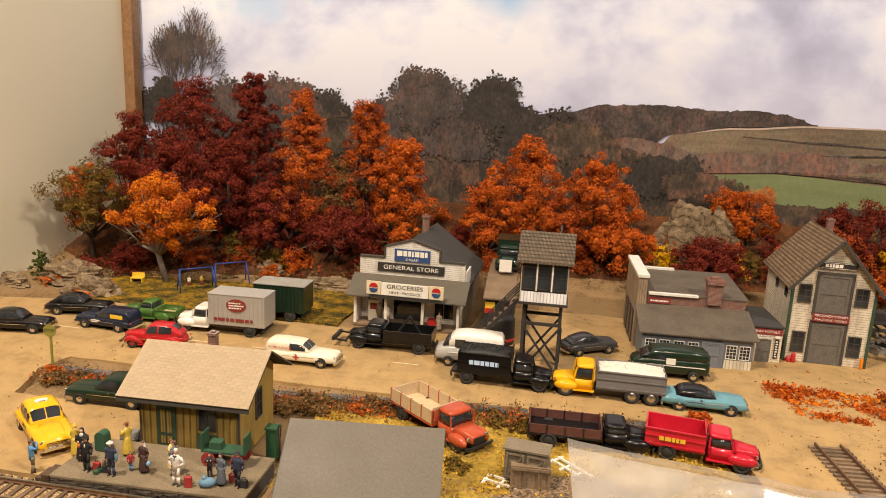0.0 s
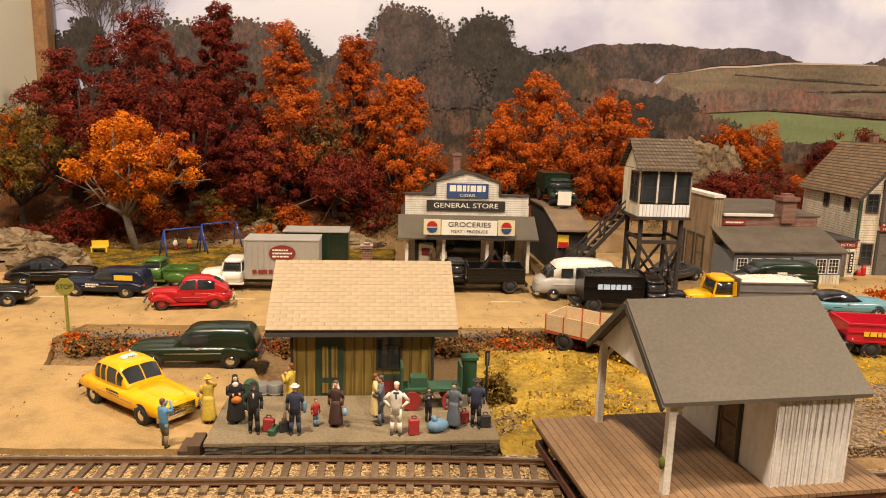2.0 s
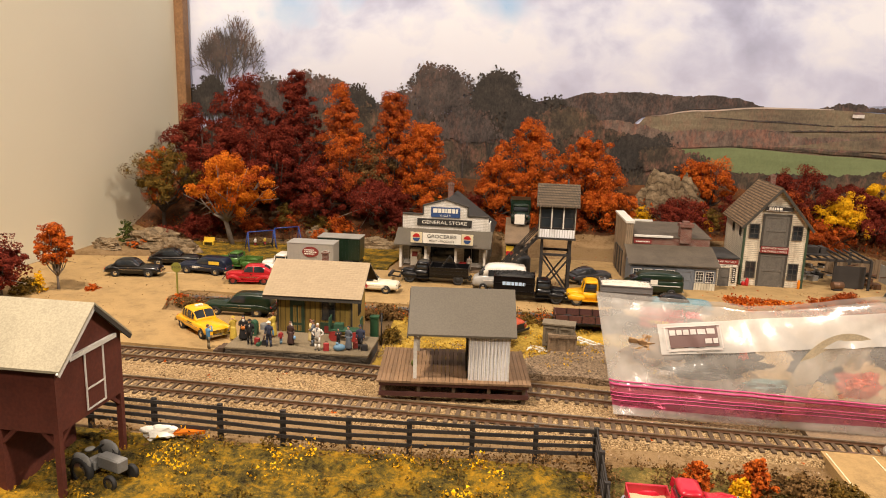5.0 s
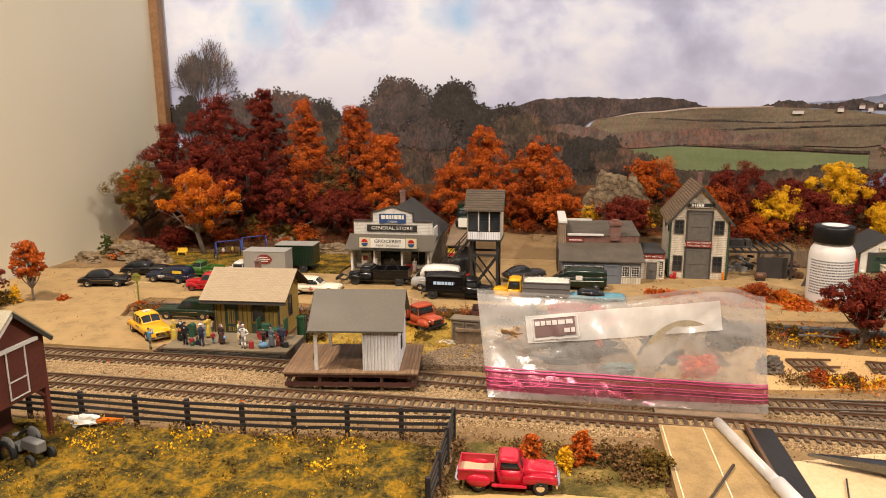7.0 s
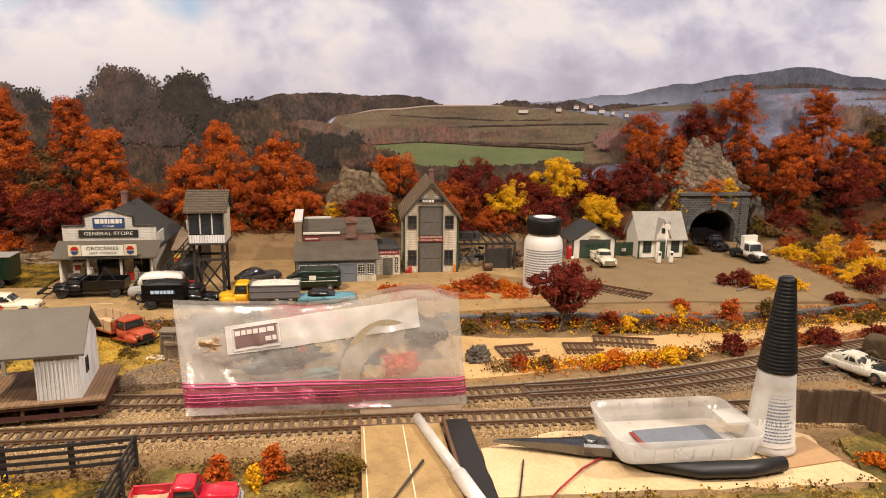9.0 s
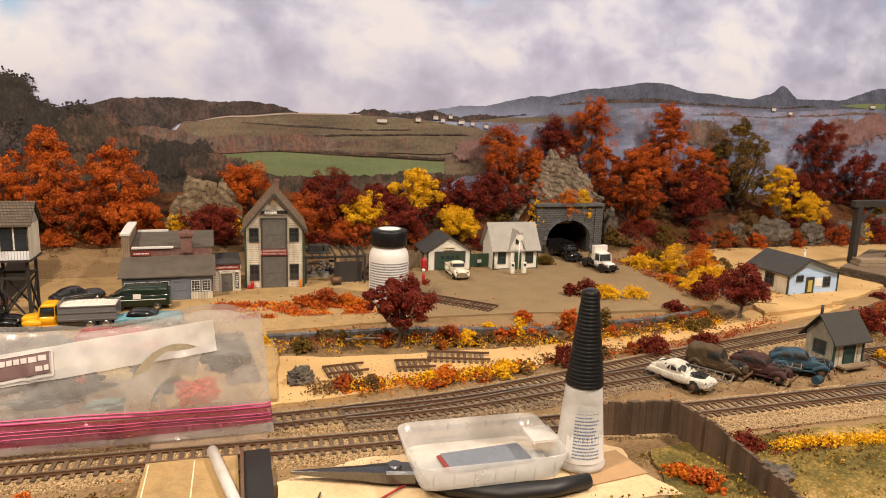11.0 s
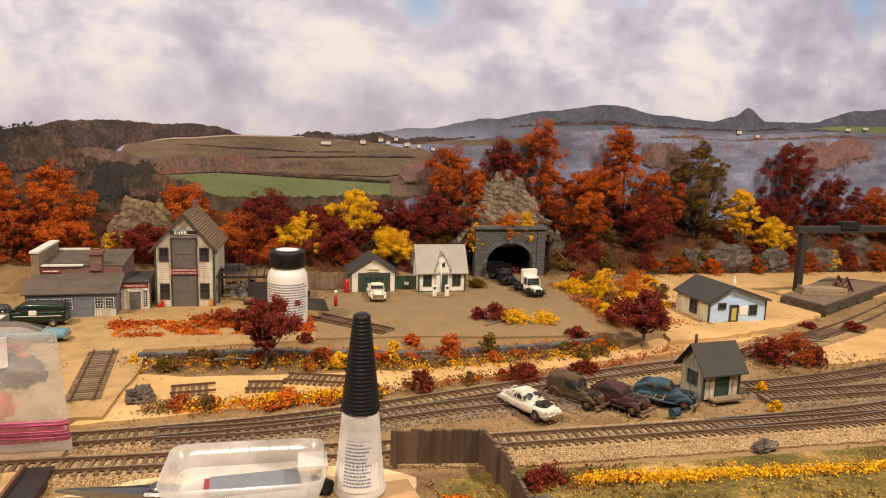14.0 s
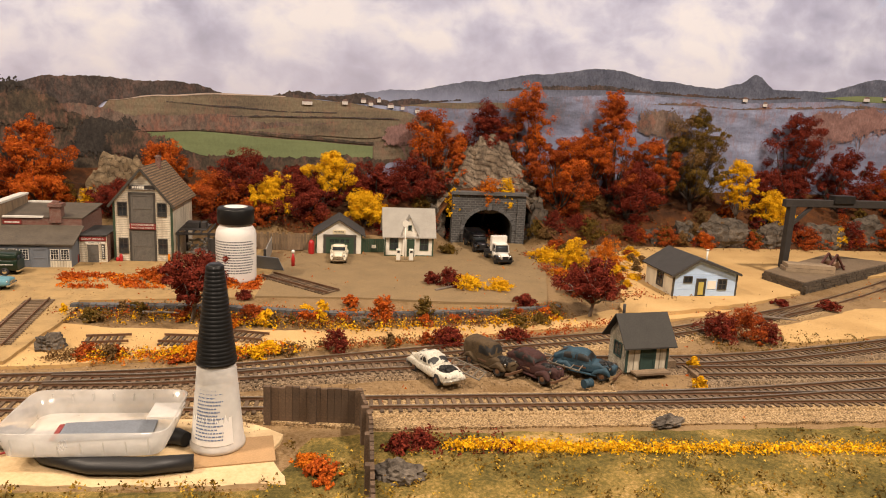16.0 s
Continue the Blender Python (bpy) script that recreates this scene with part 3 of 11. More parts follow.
print_mat("print_hill", [(0.3, (0.10, 0.08, 0.06)), (0.46, (0.155, 0.125, 0.088)), (0.58, (0.20, 0.165, 0.11)), (0.75, (0.26, 0.225, 0.155))], 15, (0.5, 1, 3.0), speck=0.28, rust=0.35)
print_mat("print_rusty", [(0.3, (0.17, 0.10, 0.095)), (0.55, (0.27, 0.155, 0.14)), (0.75, (0.34, 0.22, 0.21))], 40, speck=0.3)
print_mat("print_meadow", [(0.3, (0.15, 0.185, 0.085)), (0.6, (0.195, 0.24, 0.115)), (0.8, (0.24, 0.265, 0.14))], 14, (0.5, 1, 3), speck=0.10)
print_mat("print_road", [(0.3, (0.42, 0.34, 0.29)), (0.7, (0.55, 0.45, 0.38))], 40, speck=0.1)
print_mat("print_dark", [(0.3, (0.024, 0.022, 0.021)), (0.6, (0.050, 0.043, 0.038)), (0.8, (0.10, 0.078, 0.062))], 60, speck=0.5)
print_mat("print_shrub", [(0.3, (0.030, 0.024, 0.020)), (0.5, (0.066, 0.052, 0.038)), (0.7, (0.12, 0.088, 0.056))], 40, speck=0.42, rust=0.5)
print_mat("print_house", [(0.3, (0.55, 0.52, 0.5)), (0.7, (0.7, 0.67, 0.64))], 200, speck=0.1)
print_mat("print_roof", [(0.3, (0.16, 0.10, 0.09)), (0.7, (0.24, 0.17, 0.15))], 200, speck=0.1)


def smooth_line(ctrl, x):
    for (x0, z0), (x1, z1) in zip(ctrl, ctrl[1:]):
        if x <= x1:
            t = max(0.0, (x - x0) / (x1 - x0))
            t = t * t * (3 - 2 * t)
            return z0 + (z1 - z0) * t
    return ctrl[-1][1]


def printed_ridge(name, ctrl, low, layer, mat, rough, step, label, seed=0):
    """A flat printed band: an uneven upper edge over a lower edge, part of the backdrop sheet."""
    bm = bmesh.new()
    y = 0.998 - 0.0004 * layer
    x, top, bot = ctrl[0][0], [], []
    while x <= ctrl[-1][0] + 1e-6:
        z = smooth_line(ctrl, x) + rough * (noise.noise((x * 25, seed, 0)) + 0.7 * noise.noise((x * 90, seed, 3)) + 0.6 * noise.noise((x * 260, seed, 5)))
        lo = smooth_line(low, x) if isinstance(low, list) else low
        top.append(bm.verts.new((x, y, max(z, lo))))
        bot.append(bm.verts.new((x, y, lo)))
        x += step
    for i in range(len(top) - 1):
        bm.faces.new((bot[i], bot[i + 1], top[i + 1], top[i]))
    return part(name, bm, mat, sheet, label)


printed_ridge("printed_hill", [(0.40, 0.20), (0.50, 0.212), (0.61, 0.224), (0.73, 0.244), (0.83, 0.260), (0.94, 0.275), (1.04, 0.260), (1.14, 0.253), (1.18, 0.262), (1.212, 0.280), (1.25, 0.256), (1.34, 0.258), (1.45, 0.284), (1.6, 0.30), (2.3, 0.27)], 0.0, 1, "print_far", 0.0016, 0.0016, "hazy blue-grey wooded far hill")
printed_ridge("printed_haze", [(0.52, 0.185), (0.64, 0.20), (0.80, 0.222), (1.0, 0.235), (1.2, 0.232), (1.4, 0.243), (1.6, 0.25), (2.3, 0.24)], 0.0, 2, "print_haze", 0.0018, 0.002, "misty brown and violet slopes", 4)
printed_ridge("printed_slope", [(0.0, 0.10), (0.14, 0.17), (0.159, 0.187), (0.234, 0.197), (0.32, 0.203), (0.41, 0.2035), (0.50, 0.200), (0.60, 0.19), (0.68, 0.165), (0.74, 0.12)], 0.0, 3, "print_hill", 0.0004, 0.004, "brown farmed hillside")
printed_ridge("printed_road", [(0.155, 0.1875), (0.234, 0.1975), (0.32, 0.2045), (0.42, 0.2045)], [(0.155, 0.1860), (0.234, 0.1955), (0.32, 0.2020), (0.42, 0.2032)], 4, "print_road", 0.0001, 0.006, "pale lane along the hilltop")
printed_ridge("printed_wood", [(-0.06, 0.195), (-0.026, 0.201), (0.02, 0.206), (0.073, 0.218), (0.142, 0.221), (0.19, 0.217), (0.24, 0.219), (0.288, 0.216), (0.323, 0.206)], [(-0.06, 0.10), (0.10, 0.14), (0.159, 0.187), (0.234, 0.199), (0.323, 0.2045)], 5, "print_wood", 0.0022, 0.0014, "dark wooded hilltop", 7)
printed_ridge("printed_thicket", [(0.02, 0.17), (0.12, 0.178), (0.2, 0.165), (0.32, 0.172), (0.42, 0.162), (0.52, 0.168), (0.62, 0.165)], [(0.02, 0.06), (0.20, 0.141), (0.29, 0.146), (0.40, 0.141), (0.55, 0.150), (0.62, 0.152)], 6, "print_brown", 0.0045, 0.0016, "bare brown woods below the hill", 9)
printed_ridge("printed_field", [(0.203, 0.1395), (0.29, 0.144), (0.427, 0.137), (0.56, 0.132)], [(0.203, 0.139), (0.23, 0.122), (0.306, 0.106), (0.43, 0.107), (0.56, 0.108)], 7, "print_meadow", 0.0003, 0.005, "green meadow among the hills")
printed_ridge("printed_field_upper", [(0.36, 0.150), (0.45, 0.160), (0.535, 0.173), (0.60, 0.170)], [(0.36, 0.1485), (0.45, 0.146), (0.54, 0.144), (0.60, 0.15)], 7, "print_hill", 0.0004, 0.004, "stubble field")
printed_ridge("printed_hedge", [(-0.7, 0.10), (-0.45, 0.165), (-0.30, 0.185), (-0.14, 0.180), (0.0, 0.180), (0.10, 0.165), (0.162, 0.152), (0.21, 0.125), (0.30, 0.108), (0.43, 0.109), (0.50, 0.115), (0.58, 0.112), (0.70, 0.115)], 0.0, 8, "print_shrub", 0.005, 0.0015, "dark printed brush and hedges", 12)
printed_ridge("printed_thicket", [(0.55, 0.09), (0.62, 0.115), (0.70, 0.135), (0.82, 0.165), (1.0, 0.185), (1.3, 0.18), (1.56, 0.20), (2.3, 0.19)], 0.0, 8.5, "print_haze", 0.007, 0.0016, "misty bare woods", 21)
printed_ridge("printed_hedgerow", [(0.24, 0.1880), (0.33, 0.1850), (0.42, 0.1815), (0.50, 0.1830)], [(0.24, 0.1870), (0.33, 0.1828), (0.42, 0.1800), (0.50, 0.1815)], 4.5, "print_wood", 0.0016, 0.0013, "dark hedgerow across the hillside", 41)
printed_ridge("printed_hedgerow", [(0.33, 0.1700), (0.42, 0.1740), (0.52, 0.1770), (0.60, 0.1775)], [(0.33, 0.1690), (0.42, 0.1722), (0.52, 0.1750), (0.60, 0.1762)], 6.5, "print_wood", 0.0018, 0.0013, "dark hedgerow across the hillside", 43)
printed_ridge("printed_hedgerow", [(0.29, 0.1475), (0.36, 0.1475), (0.43, 0.1435), (0.56, 0.1385)], [(0.29, 0.1450), (0.36, 0.1445), (0.43, 0.1395), (0.56, 0.1345)], 7.4, "print_shrub", 0.0022, 0.0013, "dark hedgerow above the meadow", 47)
printed_ridge("printed_treeline", [(0.400, 0.2060), (0.428, 0.2135), (0.455, 0.2120), (0.47, 0.2065), (0.50, 0.2100), (0.53, 0.2130), (0.56, 0.2085), (0.60, 0.2080), (0.64, 0.2090), (0.70, 0.2120)], [(0.400, 0.2030), (0.47, 0.2020), (0.53, 0.1985), (0.60, 0.1975), (0.70, 0.2110)], 2.5, "print_wood", 0.0034, 0.0011, "conifers and bare trees round the farms", 51)
printed_ridge("printed_field_far", [(0.60, 0.2000), (0.68, 0.2070), (0.76, 0.2110), (0.82, 0.2090)], [(0.60, 0.1990), (0.68, 0.1980), (0.76, 0.2010), (0.82, 0.2080)], 2.6, "print_hill", 0.0003, 0.004, "far stubble field below the blue hill")
printed_ridge("printed_field_far", [(1.34, 0.2480), (1.42, 0.2540), (1.52, 0.2560), (1.62, 0.2500)], [(1.34, 0.2470), (1.42, 0.2440), (1.52, 0.2440), (1.62, 0.2490)], 2.6, "print_meadow", 0.0003, 0.004, "far pale green field")
printed_ridge("printed_treeline", [(0.76, 0.232), (0.84, 0.241), (0.94, 0.247), (1.02, 0.243), (1.10, 0.240), (1.20, 0.240), (1.30, 0.246)], [(0.76, 0.230), (0.84, 0.2360), (0.94, 0.2400), (1.02, 0.2385), (1.10, 0.2370), (1.20, 0.2370), (1.30, 0.243)], 1.5, "print_wood", 0.0045, 0.0011, "dark conifers along the far hill", 57)
printed_ridge("printed_treeline", [(1.02, 0.222), (1.10, 0.226), (1.18, 0.221), (1.28, 0.228), (1.40, 0.236), (1.52, 0.236)], [(1.02, 0.2205), (1.10, 0.2220), (1.18, 0.2195), (1.28, 0.2250), (1.40, 0.2320), (1.52, 0.233)], 2.7, "print_brown", 0.0042, 0.0011, "bare trees round the misty fields", 61)
for hx, hz, hw in ((0.453, 0.196, 0.016), (0.512, 0.199, 0.009), (0.541, 0.203, 0.008), (0.553, 0.199, 0.007), (0.566, 0.205, 0.006), (0.604, 0.195, 0.006), (0.585, 0.197, 0.010), (0.628, 0.191, 0.007), (1.194, 0.236, 0.009), (1.232, 0.230, 0.008), (1.424, 0.248, 0.012), (1.462, 0.251, 0.012)):
    bm = bmesh.new()
    prism(bm, [(hx - hw / 2, hz - 0.003), (hx + hw / 2, hz - 0.003), (hx + hw / 2, hz + 0.002), (hx + hw / 4, hz + 0.005), (hx - hw / 4, hz + 0.005), (hx - hw / 2, hz + 0.002)], 0.9940, 0.9944)
    house = part("printed_house", bm, "print_house", sheet, "tiny white farmhouse in the print")
    part("printed_roof", make(prism, [(hx - hw * 0.52, hz + 0.0022), (hx + hw * 0.52, hz + 0.0022), (hx + hw * 0.26, hz + 0.0052), (hx - hw * 0.26, hz + 0.0052)], 0.9936, 0.9939), "print_roof", house)


def printed_tree(cx, z0, z1, w, mat, layer, seed, bare=0.0, name="printed_tree", label=""):
    """Flat printed tree: trunk and forking boughs, and many small leaf flecks about their tips, in one plane."""
    r = random.Random(seed)
    y = 0.998 - 0.0004 * layer
    segs, tips = [], []

    def limb(x, z, a, length, wd, depth):
        x2, z2 = x + math.sin(a) * length, z + math.cos(a) * length
        segs.append((x, z, x2, z2, wd))
        if depth == 0:
            tips.append((x2, z2))
            return
        if depth < 4:
            tips.append((x2, z2))
        for s in (-1, 1):
            limb(x2, z2, a * 0.9 + s * r.uniform(0.18, 0.55), length * r.uniform(0.62, 0.92), wd * 0.62, depth - 1)
        if depth > 3:
            limb(x2, z2, a * 0.6 + r.uniform(-0.2, 0.2), length * r.uniform(0.7, 0.95), wd * 0.7, depth - 1)
    limb(0, 0, 0, 1.0, 0.05, 7)
    xs, zs = [t[0] for t in tips], [t[1] for t in tips]
    kx, kz, x0 = w / (max(xs) - min(xs)), (z1 - z0) / max(zs), (max(xs) + min(xs)) / 2
    cell = 0.0009
    nx, nz = int(w * 1.3 / cell), int((z1 - z0) * 1.15 / cell)
    ink = np.zeros((nz, nx), bool)

    def dot(x, z, rad):
        i, j, k = int((x - cx + w * 0.65) / cell), int((z - z0) / cell), rad / cell
        for dj in range(-int(k + 1), int(k + 2)):
            for di in range(-int(k + 1), int(k + 2)):
                if di * di + dj * dj <= k * k + 0.3 and 0 <= i + di < nx and 0 <= j + dj < nz:
                    ink[j + dj, i + di] = True
    for xa, za, xb, zb, wd in segs:
        xa, xb, za, zb = cx + (xa - x0) * kx, cx + (xb - x0) * kx, z0 + za * kz, z0 + zb * kz
        k = int(math.hypot(xb - xa, zb - za) / cell) + 1
        for q in range(k + 1):
            dot(xa + (xb - xa) * q / k, za + (zb - za) * q / k, wd * (z1 - z0) * (0.11 if bare > 0.5 else 0.16))
    for tx, tz in tips:
        for _ in range(1 if bare > 0.5 else int(5 * (1 - bare)) + 2):
            dot(cx + (tx - x0) * kx + r.gauss(0, w * 0.028), z0 + tz * kz + r.gauss(0, w * 0.028), r.uniform(0.1, 0.8 if bare > 0.5 else 2.2) * cell)
    bm = bmesh.new()
    for j in range(nz):
        i = 0
        while i < nx:
            if ink[j, i]:
                e = i
                while e < nx and ink[j, e]:
                    e += 1
                xa, xb, za = cx - w * 0.65 + i * cell, cx - w * 0.65 + e * cell, z0 + j * cell
                bm.faces.new([bm.verts.new(c) for c in ((xa, y, za), (xb, y, za), (xb, y, za + cell), (xa, y, za + cell))])
                i = e
            i += 1
    return part(name, bm, mat, sheet, label)


for i, (cx, z0, z1, w, mat, bare) in enumerate(((-0.066, 0.08, 0.246, 0.105, "print_dark", 0.1), (-0.157, 0.08, 0.255, 0.095, "print_wood", 0.3), (-0.498, 0.12, 0.322, 0.130, "print_wood", 0.8),
                                                (-0.284, 0.08, 0.220, 0.09, "print_dark", 0), (-0.358, 0.08, 0.238, 0.12, "print_wood", 0.1), (-0.540, 0.08, 0.226, 0.085, "print_dark", 0),
                                                (-0.225, 0.08, 0.218, 0.08, "print_wood", 0.2), (-0.44, 0.08, 0.228, 0.13, "print_wood", 0.3), (-0.01, 0.08, 0.208, 0.11, "print_dark", 0),
                                                (-0.11, 0.08, 0.20, 0.11, "print_wood", 0), (-0.30, 0.08, 0.19, 0.14, "print_shrub", 0), (0.04, 0.08, 0.195, 0.11, "print_shrub", 0),
                                                (0.155, 0.06, 0.158, 0.10, "print_dark", 0), (0.20, 0.05, 0.14, 0.10, "print_shrub", 0), (0.64, 0.11, 0.185, 0.06, "print_brown", 0.2),
                                                (0.612, 0.10, 0.168, 0.075, "print_rusty", 0.3), (0.672, 0.10, 0.176, 0.07, "print_rusty", 0.4), (1.05, 0.12, 0.210, 0.09, "print_brown", 0.3), (1.36, 0.13, 0.222, 0.09, "print_rusty", 0.4), (1.43, 0.13, 0.232, 0.10, "print_rusty", 0.3))):
    printed_tree(cx, z0, z1, w, mat, 10 + i * 0.3, 30 + i, bare, "bare_printed_tree" if bare > 0.5 else "printed_tree", "printed tree against the cloudy sky")


# ---- ground of the layout ----
def ground_z(x, y):
    z = -0.0055 if y < 0.515 else -0.0015
    if y < 0.56 and y > 0.505:
        z = -0.0055 + 0.004 * (y - 0.505) / 0.055
    foot = 0.80 + 0.065 * min(1.0, max(0.0, (x - 0.90) / 0.10))
    if y > foot:
        flat = min(1.0, max(0.0, (abs(x - 0.7305) - 0.060) / 0.03))
        z += min(0.07, (y - foot) * (0.32 if foot < 0.83 else 0.45)) * flat
    return z + 0.0011 * noise.noise((x * 28, y * 28, 0)) + 0.0005 * noise.noise((x * 120, y * 120, 2))


def ground():
    bm = bmesh.new()
    nx, ny, x0, x1, y0, y1 = 400, 130, -0.577, 2.3, 0.148, 0.997
    g = [[bm.verts.new((x0 + (x1 - x0) * i / nx, y0 + (y1 - y0) * j / ny, ground_z(x0 + (x1 - x0) * i / nx, y0 + (y1 - y0) * j / ny))) for j in range(ny + 1)] for i in range(nx + 1)]
    for i in range(nx):
        for j in range(ny):
            bm.faces.new((g[i][j], g[i + 1][j], g[i + 1][j + 1], g[i][j + 1])).smooth = True
    tagged(part("ground", bm, "earth"), "scenic ground of tan earth and scattered turf", "ground", kind="structure")
    f = part("fascia", make(box, -0.60, 2.3, 0.141, 0.1475, -0.12, -0.0045), "fascia_black")
    tagged(f, "black front edge board of the layout table", "trim", kind="structure")
    t = part("table_frame", make(box, -0.60, 2.3, 0.136, 0.99, -0.12, -0.035), "wood_weathered")
    tagged(t, "wooden bench carrying the layout", "table", kind="structure")
    for lx in (-0.5, 0.4, 1.3, 2.2):
        for ly in (0.16, 0.95):
            part("leg", make(box, lx - 0.03, lx + 0.03, ly - 0.02, ly + 0.02, -1.0, -0.12), "wood_weathered", t)


ground()


def ragged(pts, step, amount, seed):
    """The same outline with more points and a little waviness."""
    out = []
    for (xa, ya), (xb, yb) in zip(pts, pts[1:] + pts[:1]):
        d = math.hypot(xb - xa, yb - ya)
        k = max(1, int(d / step))
        for i in range(k):
            t = i / k
            x, y = xa + (xb - xa) * t, ya + (yb - ya) * t
            out.append((x + amount * noise.noise((x * 60, y * 60, seed)), y + amount * noise.noise((x * 60, y * 60, seed + 9))))
    return out


def slab(name, pts, z0, z1, mat, label, category, wavy=0.0, seed=0, step=0.008):
    bm = bmesh.new()
    slab_faces(bm, ragged(pts, step, wavy, seed) if wavy else pts, z0, z1)
    return tagged(part(name, bm, mat), label, category, kind="structure")


slab("road", [(-0.572, 0.3885), (-0.24, 0.3875), (-0.225, 0.45), (-0.235, 0.475), (-0.34, 0.478), (-0.355, 0.52), (-0.35, 0.548), (-0.10, 0.549), (0.12, 0.556), (0.155, 0.545), (0.17, 0.43), (0.18, 0.385), (0.255, 0.385), (0.262, 0.50), (0.255, 0.55), (0.42, 0.565),
              (0.43, 0.70), (0.40, 0.86), (0.12, 0.87), (0.02, 0.87), (-0.04, 0.86), (-0.05, 0.70), (-0.165, 0.685), (-0.30, 0.686), (-0.44, 0.69), (-0.50, 0.675), (-0.572, 0.66)], -0.009, 0.0, "street", "tan painted plaster street and yard", "road", 0.0016, 3)
slab("road_lot", [(0.42, 0.568), (0.53, 0.566), (0.62, 0.553), (0.730, 0.548), (0.770, 0.69), (0.785, 0.874), (0.677, 0.874), (0.660, 0.79), (0.46, 0.80), (0.43, 0.70)], -0.009, 0.0006, "concrete", "greyish tan paved filling station lot", "pavement", 0.0006, 5)
slab("path_sand", [(0.235, 0.378), (0.30, 0.385), (0.42, 0.408), (0.51, 0.424), (0.62, 0.452), (0.72, 0.475), (0.80, 0.490), (0.90, 0.52), (1.0, 0.565), (1.30, 0.74), (1.30, 0.86), (1.10, 0.84), (0.93, 0.72), (0.86, 0.68), (0.85, 0.57), (0.74, 0.505), (0.60, 0.478), (0.50, 0.468), (0.40, 0.468), (0.30, 0.475), (0.25, 0.49)],
     -0.009, -0.0028, "sand", "pale sandy track beside the rails", "road", 0.003, 8)
slab("bank_sand", [(0.248, 0.212), (0.249, 0.268), (0.300, 0.285), (0.430, 0.287), (0.455, 0.277), (0.472, 0.262), (0.468, 0.235), (0.478, 0.202), (0.400, 0.204), (0.320, 0.209)], -0.009, -0.0030, "plaster_board", "bare cream plaster patch beside the crossing", "ground", 0.003, 11)
slab("bank_near", [(0.250, 0.152), (0.462, 0.152), (0.475, 0.196), (0.400, 0.199), (0.320, 0.204), (0.250, 0.208)], -0.009, -0.0036, "turf_green", "mossy grass strip along the front edge", "grass", 0.003, 61)
slab("sand_flat", [(0.800, 0.510), (0.90, 0.530), (1.02, 0.575), (1.20, 0.68), (1.55, 0.78), (1.55, 0.872), (1.10, 0.872), (0.99, 0.872), (0.93, 0.85), (0.90, 0.78), (0.865, 0.68), (0.835, 0.60)], -0.009, 0.0016, "sand", "open sandy ground round the blue cabin", "ground", 0.006, 51)
slab("sand_flat_south", [(0.93, 0.428), (1.04, 0.447), (1.2, 0.495), (1.6, 0.63), (1.6, 0.78), (1.2, 0.60), (1.06, 0.525), (0.96, 0.482)], -0.009, -0.0022, "sand", "open sandy ground between the tracks", "ground", 0.006, 53)
slab("lawn", [(-0.44, 0.69), (-0.30, 0.6875), (-0.172, 0.688), (-0.168, 0.80), (-0.30, 0.80), (-0.46, 0.78), (-0.47, 0.72)], -0.009, 0.0012, "turf_gold", "golden green lawn of the playground", "lawn", 0.003, 14)
slab("meadow", [(-0.34, 0.156), (0.035, 0.158), (0.038, 0.256), (0.0, 0.258), (-0.12, 0.252), (-0.34, 0.252)], -0.009, -0.0035, "turf_gold", "mossy yellow green pasture inside the fence", "meadow", 0.004, 17)
slab("verge", [(-0.12, 0.385), (0.02, 0.392), (0.13, 0.40), (0.16, 0.43), (0.15, 0.535), (0.0, 0.54), (-0.13, 0.536), (-0.12, 0.45)], -0.009, -0.0035, "turf_straw", "yellow grass between the depot and the street", "lawn", 0.004, 19)
slab("bank_front", [(0.45, 0.152), (1.2, 0.152), (1.2, 0.245), (0.9, 0.255), (0.64, 0.258), (0.53, 0.262), (0.49, 0.255), (0.47, 0.20)], -0.009, -0.0032, "turf_green", "green and straw coloured bank before the tracks", "grass", 0.004, 23)
slab("bank_pickup", [(0.043, 0.156), (0.169, 0.156), (0.169, 0.272), (0.09, 0.272), (0.046, 0.262)], -0.009, -0.0036, "turf_green", "rough grass beside the crossing road", "grass", 0.003, 27)
slab("path_dirt", [(0.09, 0.157), (0.170, 0.157), (0.170, 0.207), (0.112, 0.209), (0.045, 0.198), (0.045, 0.180)], -0.009, -0.0031, "sand", "sandy drive up to the crossing road", "road", 0.002, 29)
def turf(name, x0, x1, y0, y1, z, rise, mat, label, seed):
    """A sheet of lumpy foam turf that sinks into the ground at its edges."""
    bm = bmesh.new()
    nx, ny = int((x1 - x0) / 0.0016), int((y1 - y0) / 0.0016)
    rows = []
    for i in range(nx + 1):
        col = []
        for j in range(ny + 1):
            x, y = x0 + (x1 - x0) * i / nx, y0 + (y1 - y0) * j / ny
            edge = min(1.0, min(i, nx - i, j, ny - j) / 5)
            h = 0.45 * noise.noise((x * 70, y * 95, seed)) + 0.40 * (1 - 2 * abs(noise.noise((x * 130, y * 170, seed + 3)))) * max(0.0, 0.5 + noise.noise((x * 60, y * 80, seed))) + 0.25 * noise.noise((x * 330, y * 360, seed + 7))
            col.append(bm.verts.new((x, y, z - 0.003 * (1 - edge) + rise * max(-0.25, h) * edge)))
        rows.append(col)
    for i in range(nx):
        for j in range(ny):
            bm.faces.new((rows[i][j], rows[i + 1][j], rows[i + 1][j + 1], rows[i][j + 1])).smooth = True
    return tagged(part(name, bm, mat), label, "grass", kind="structure")


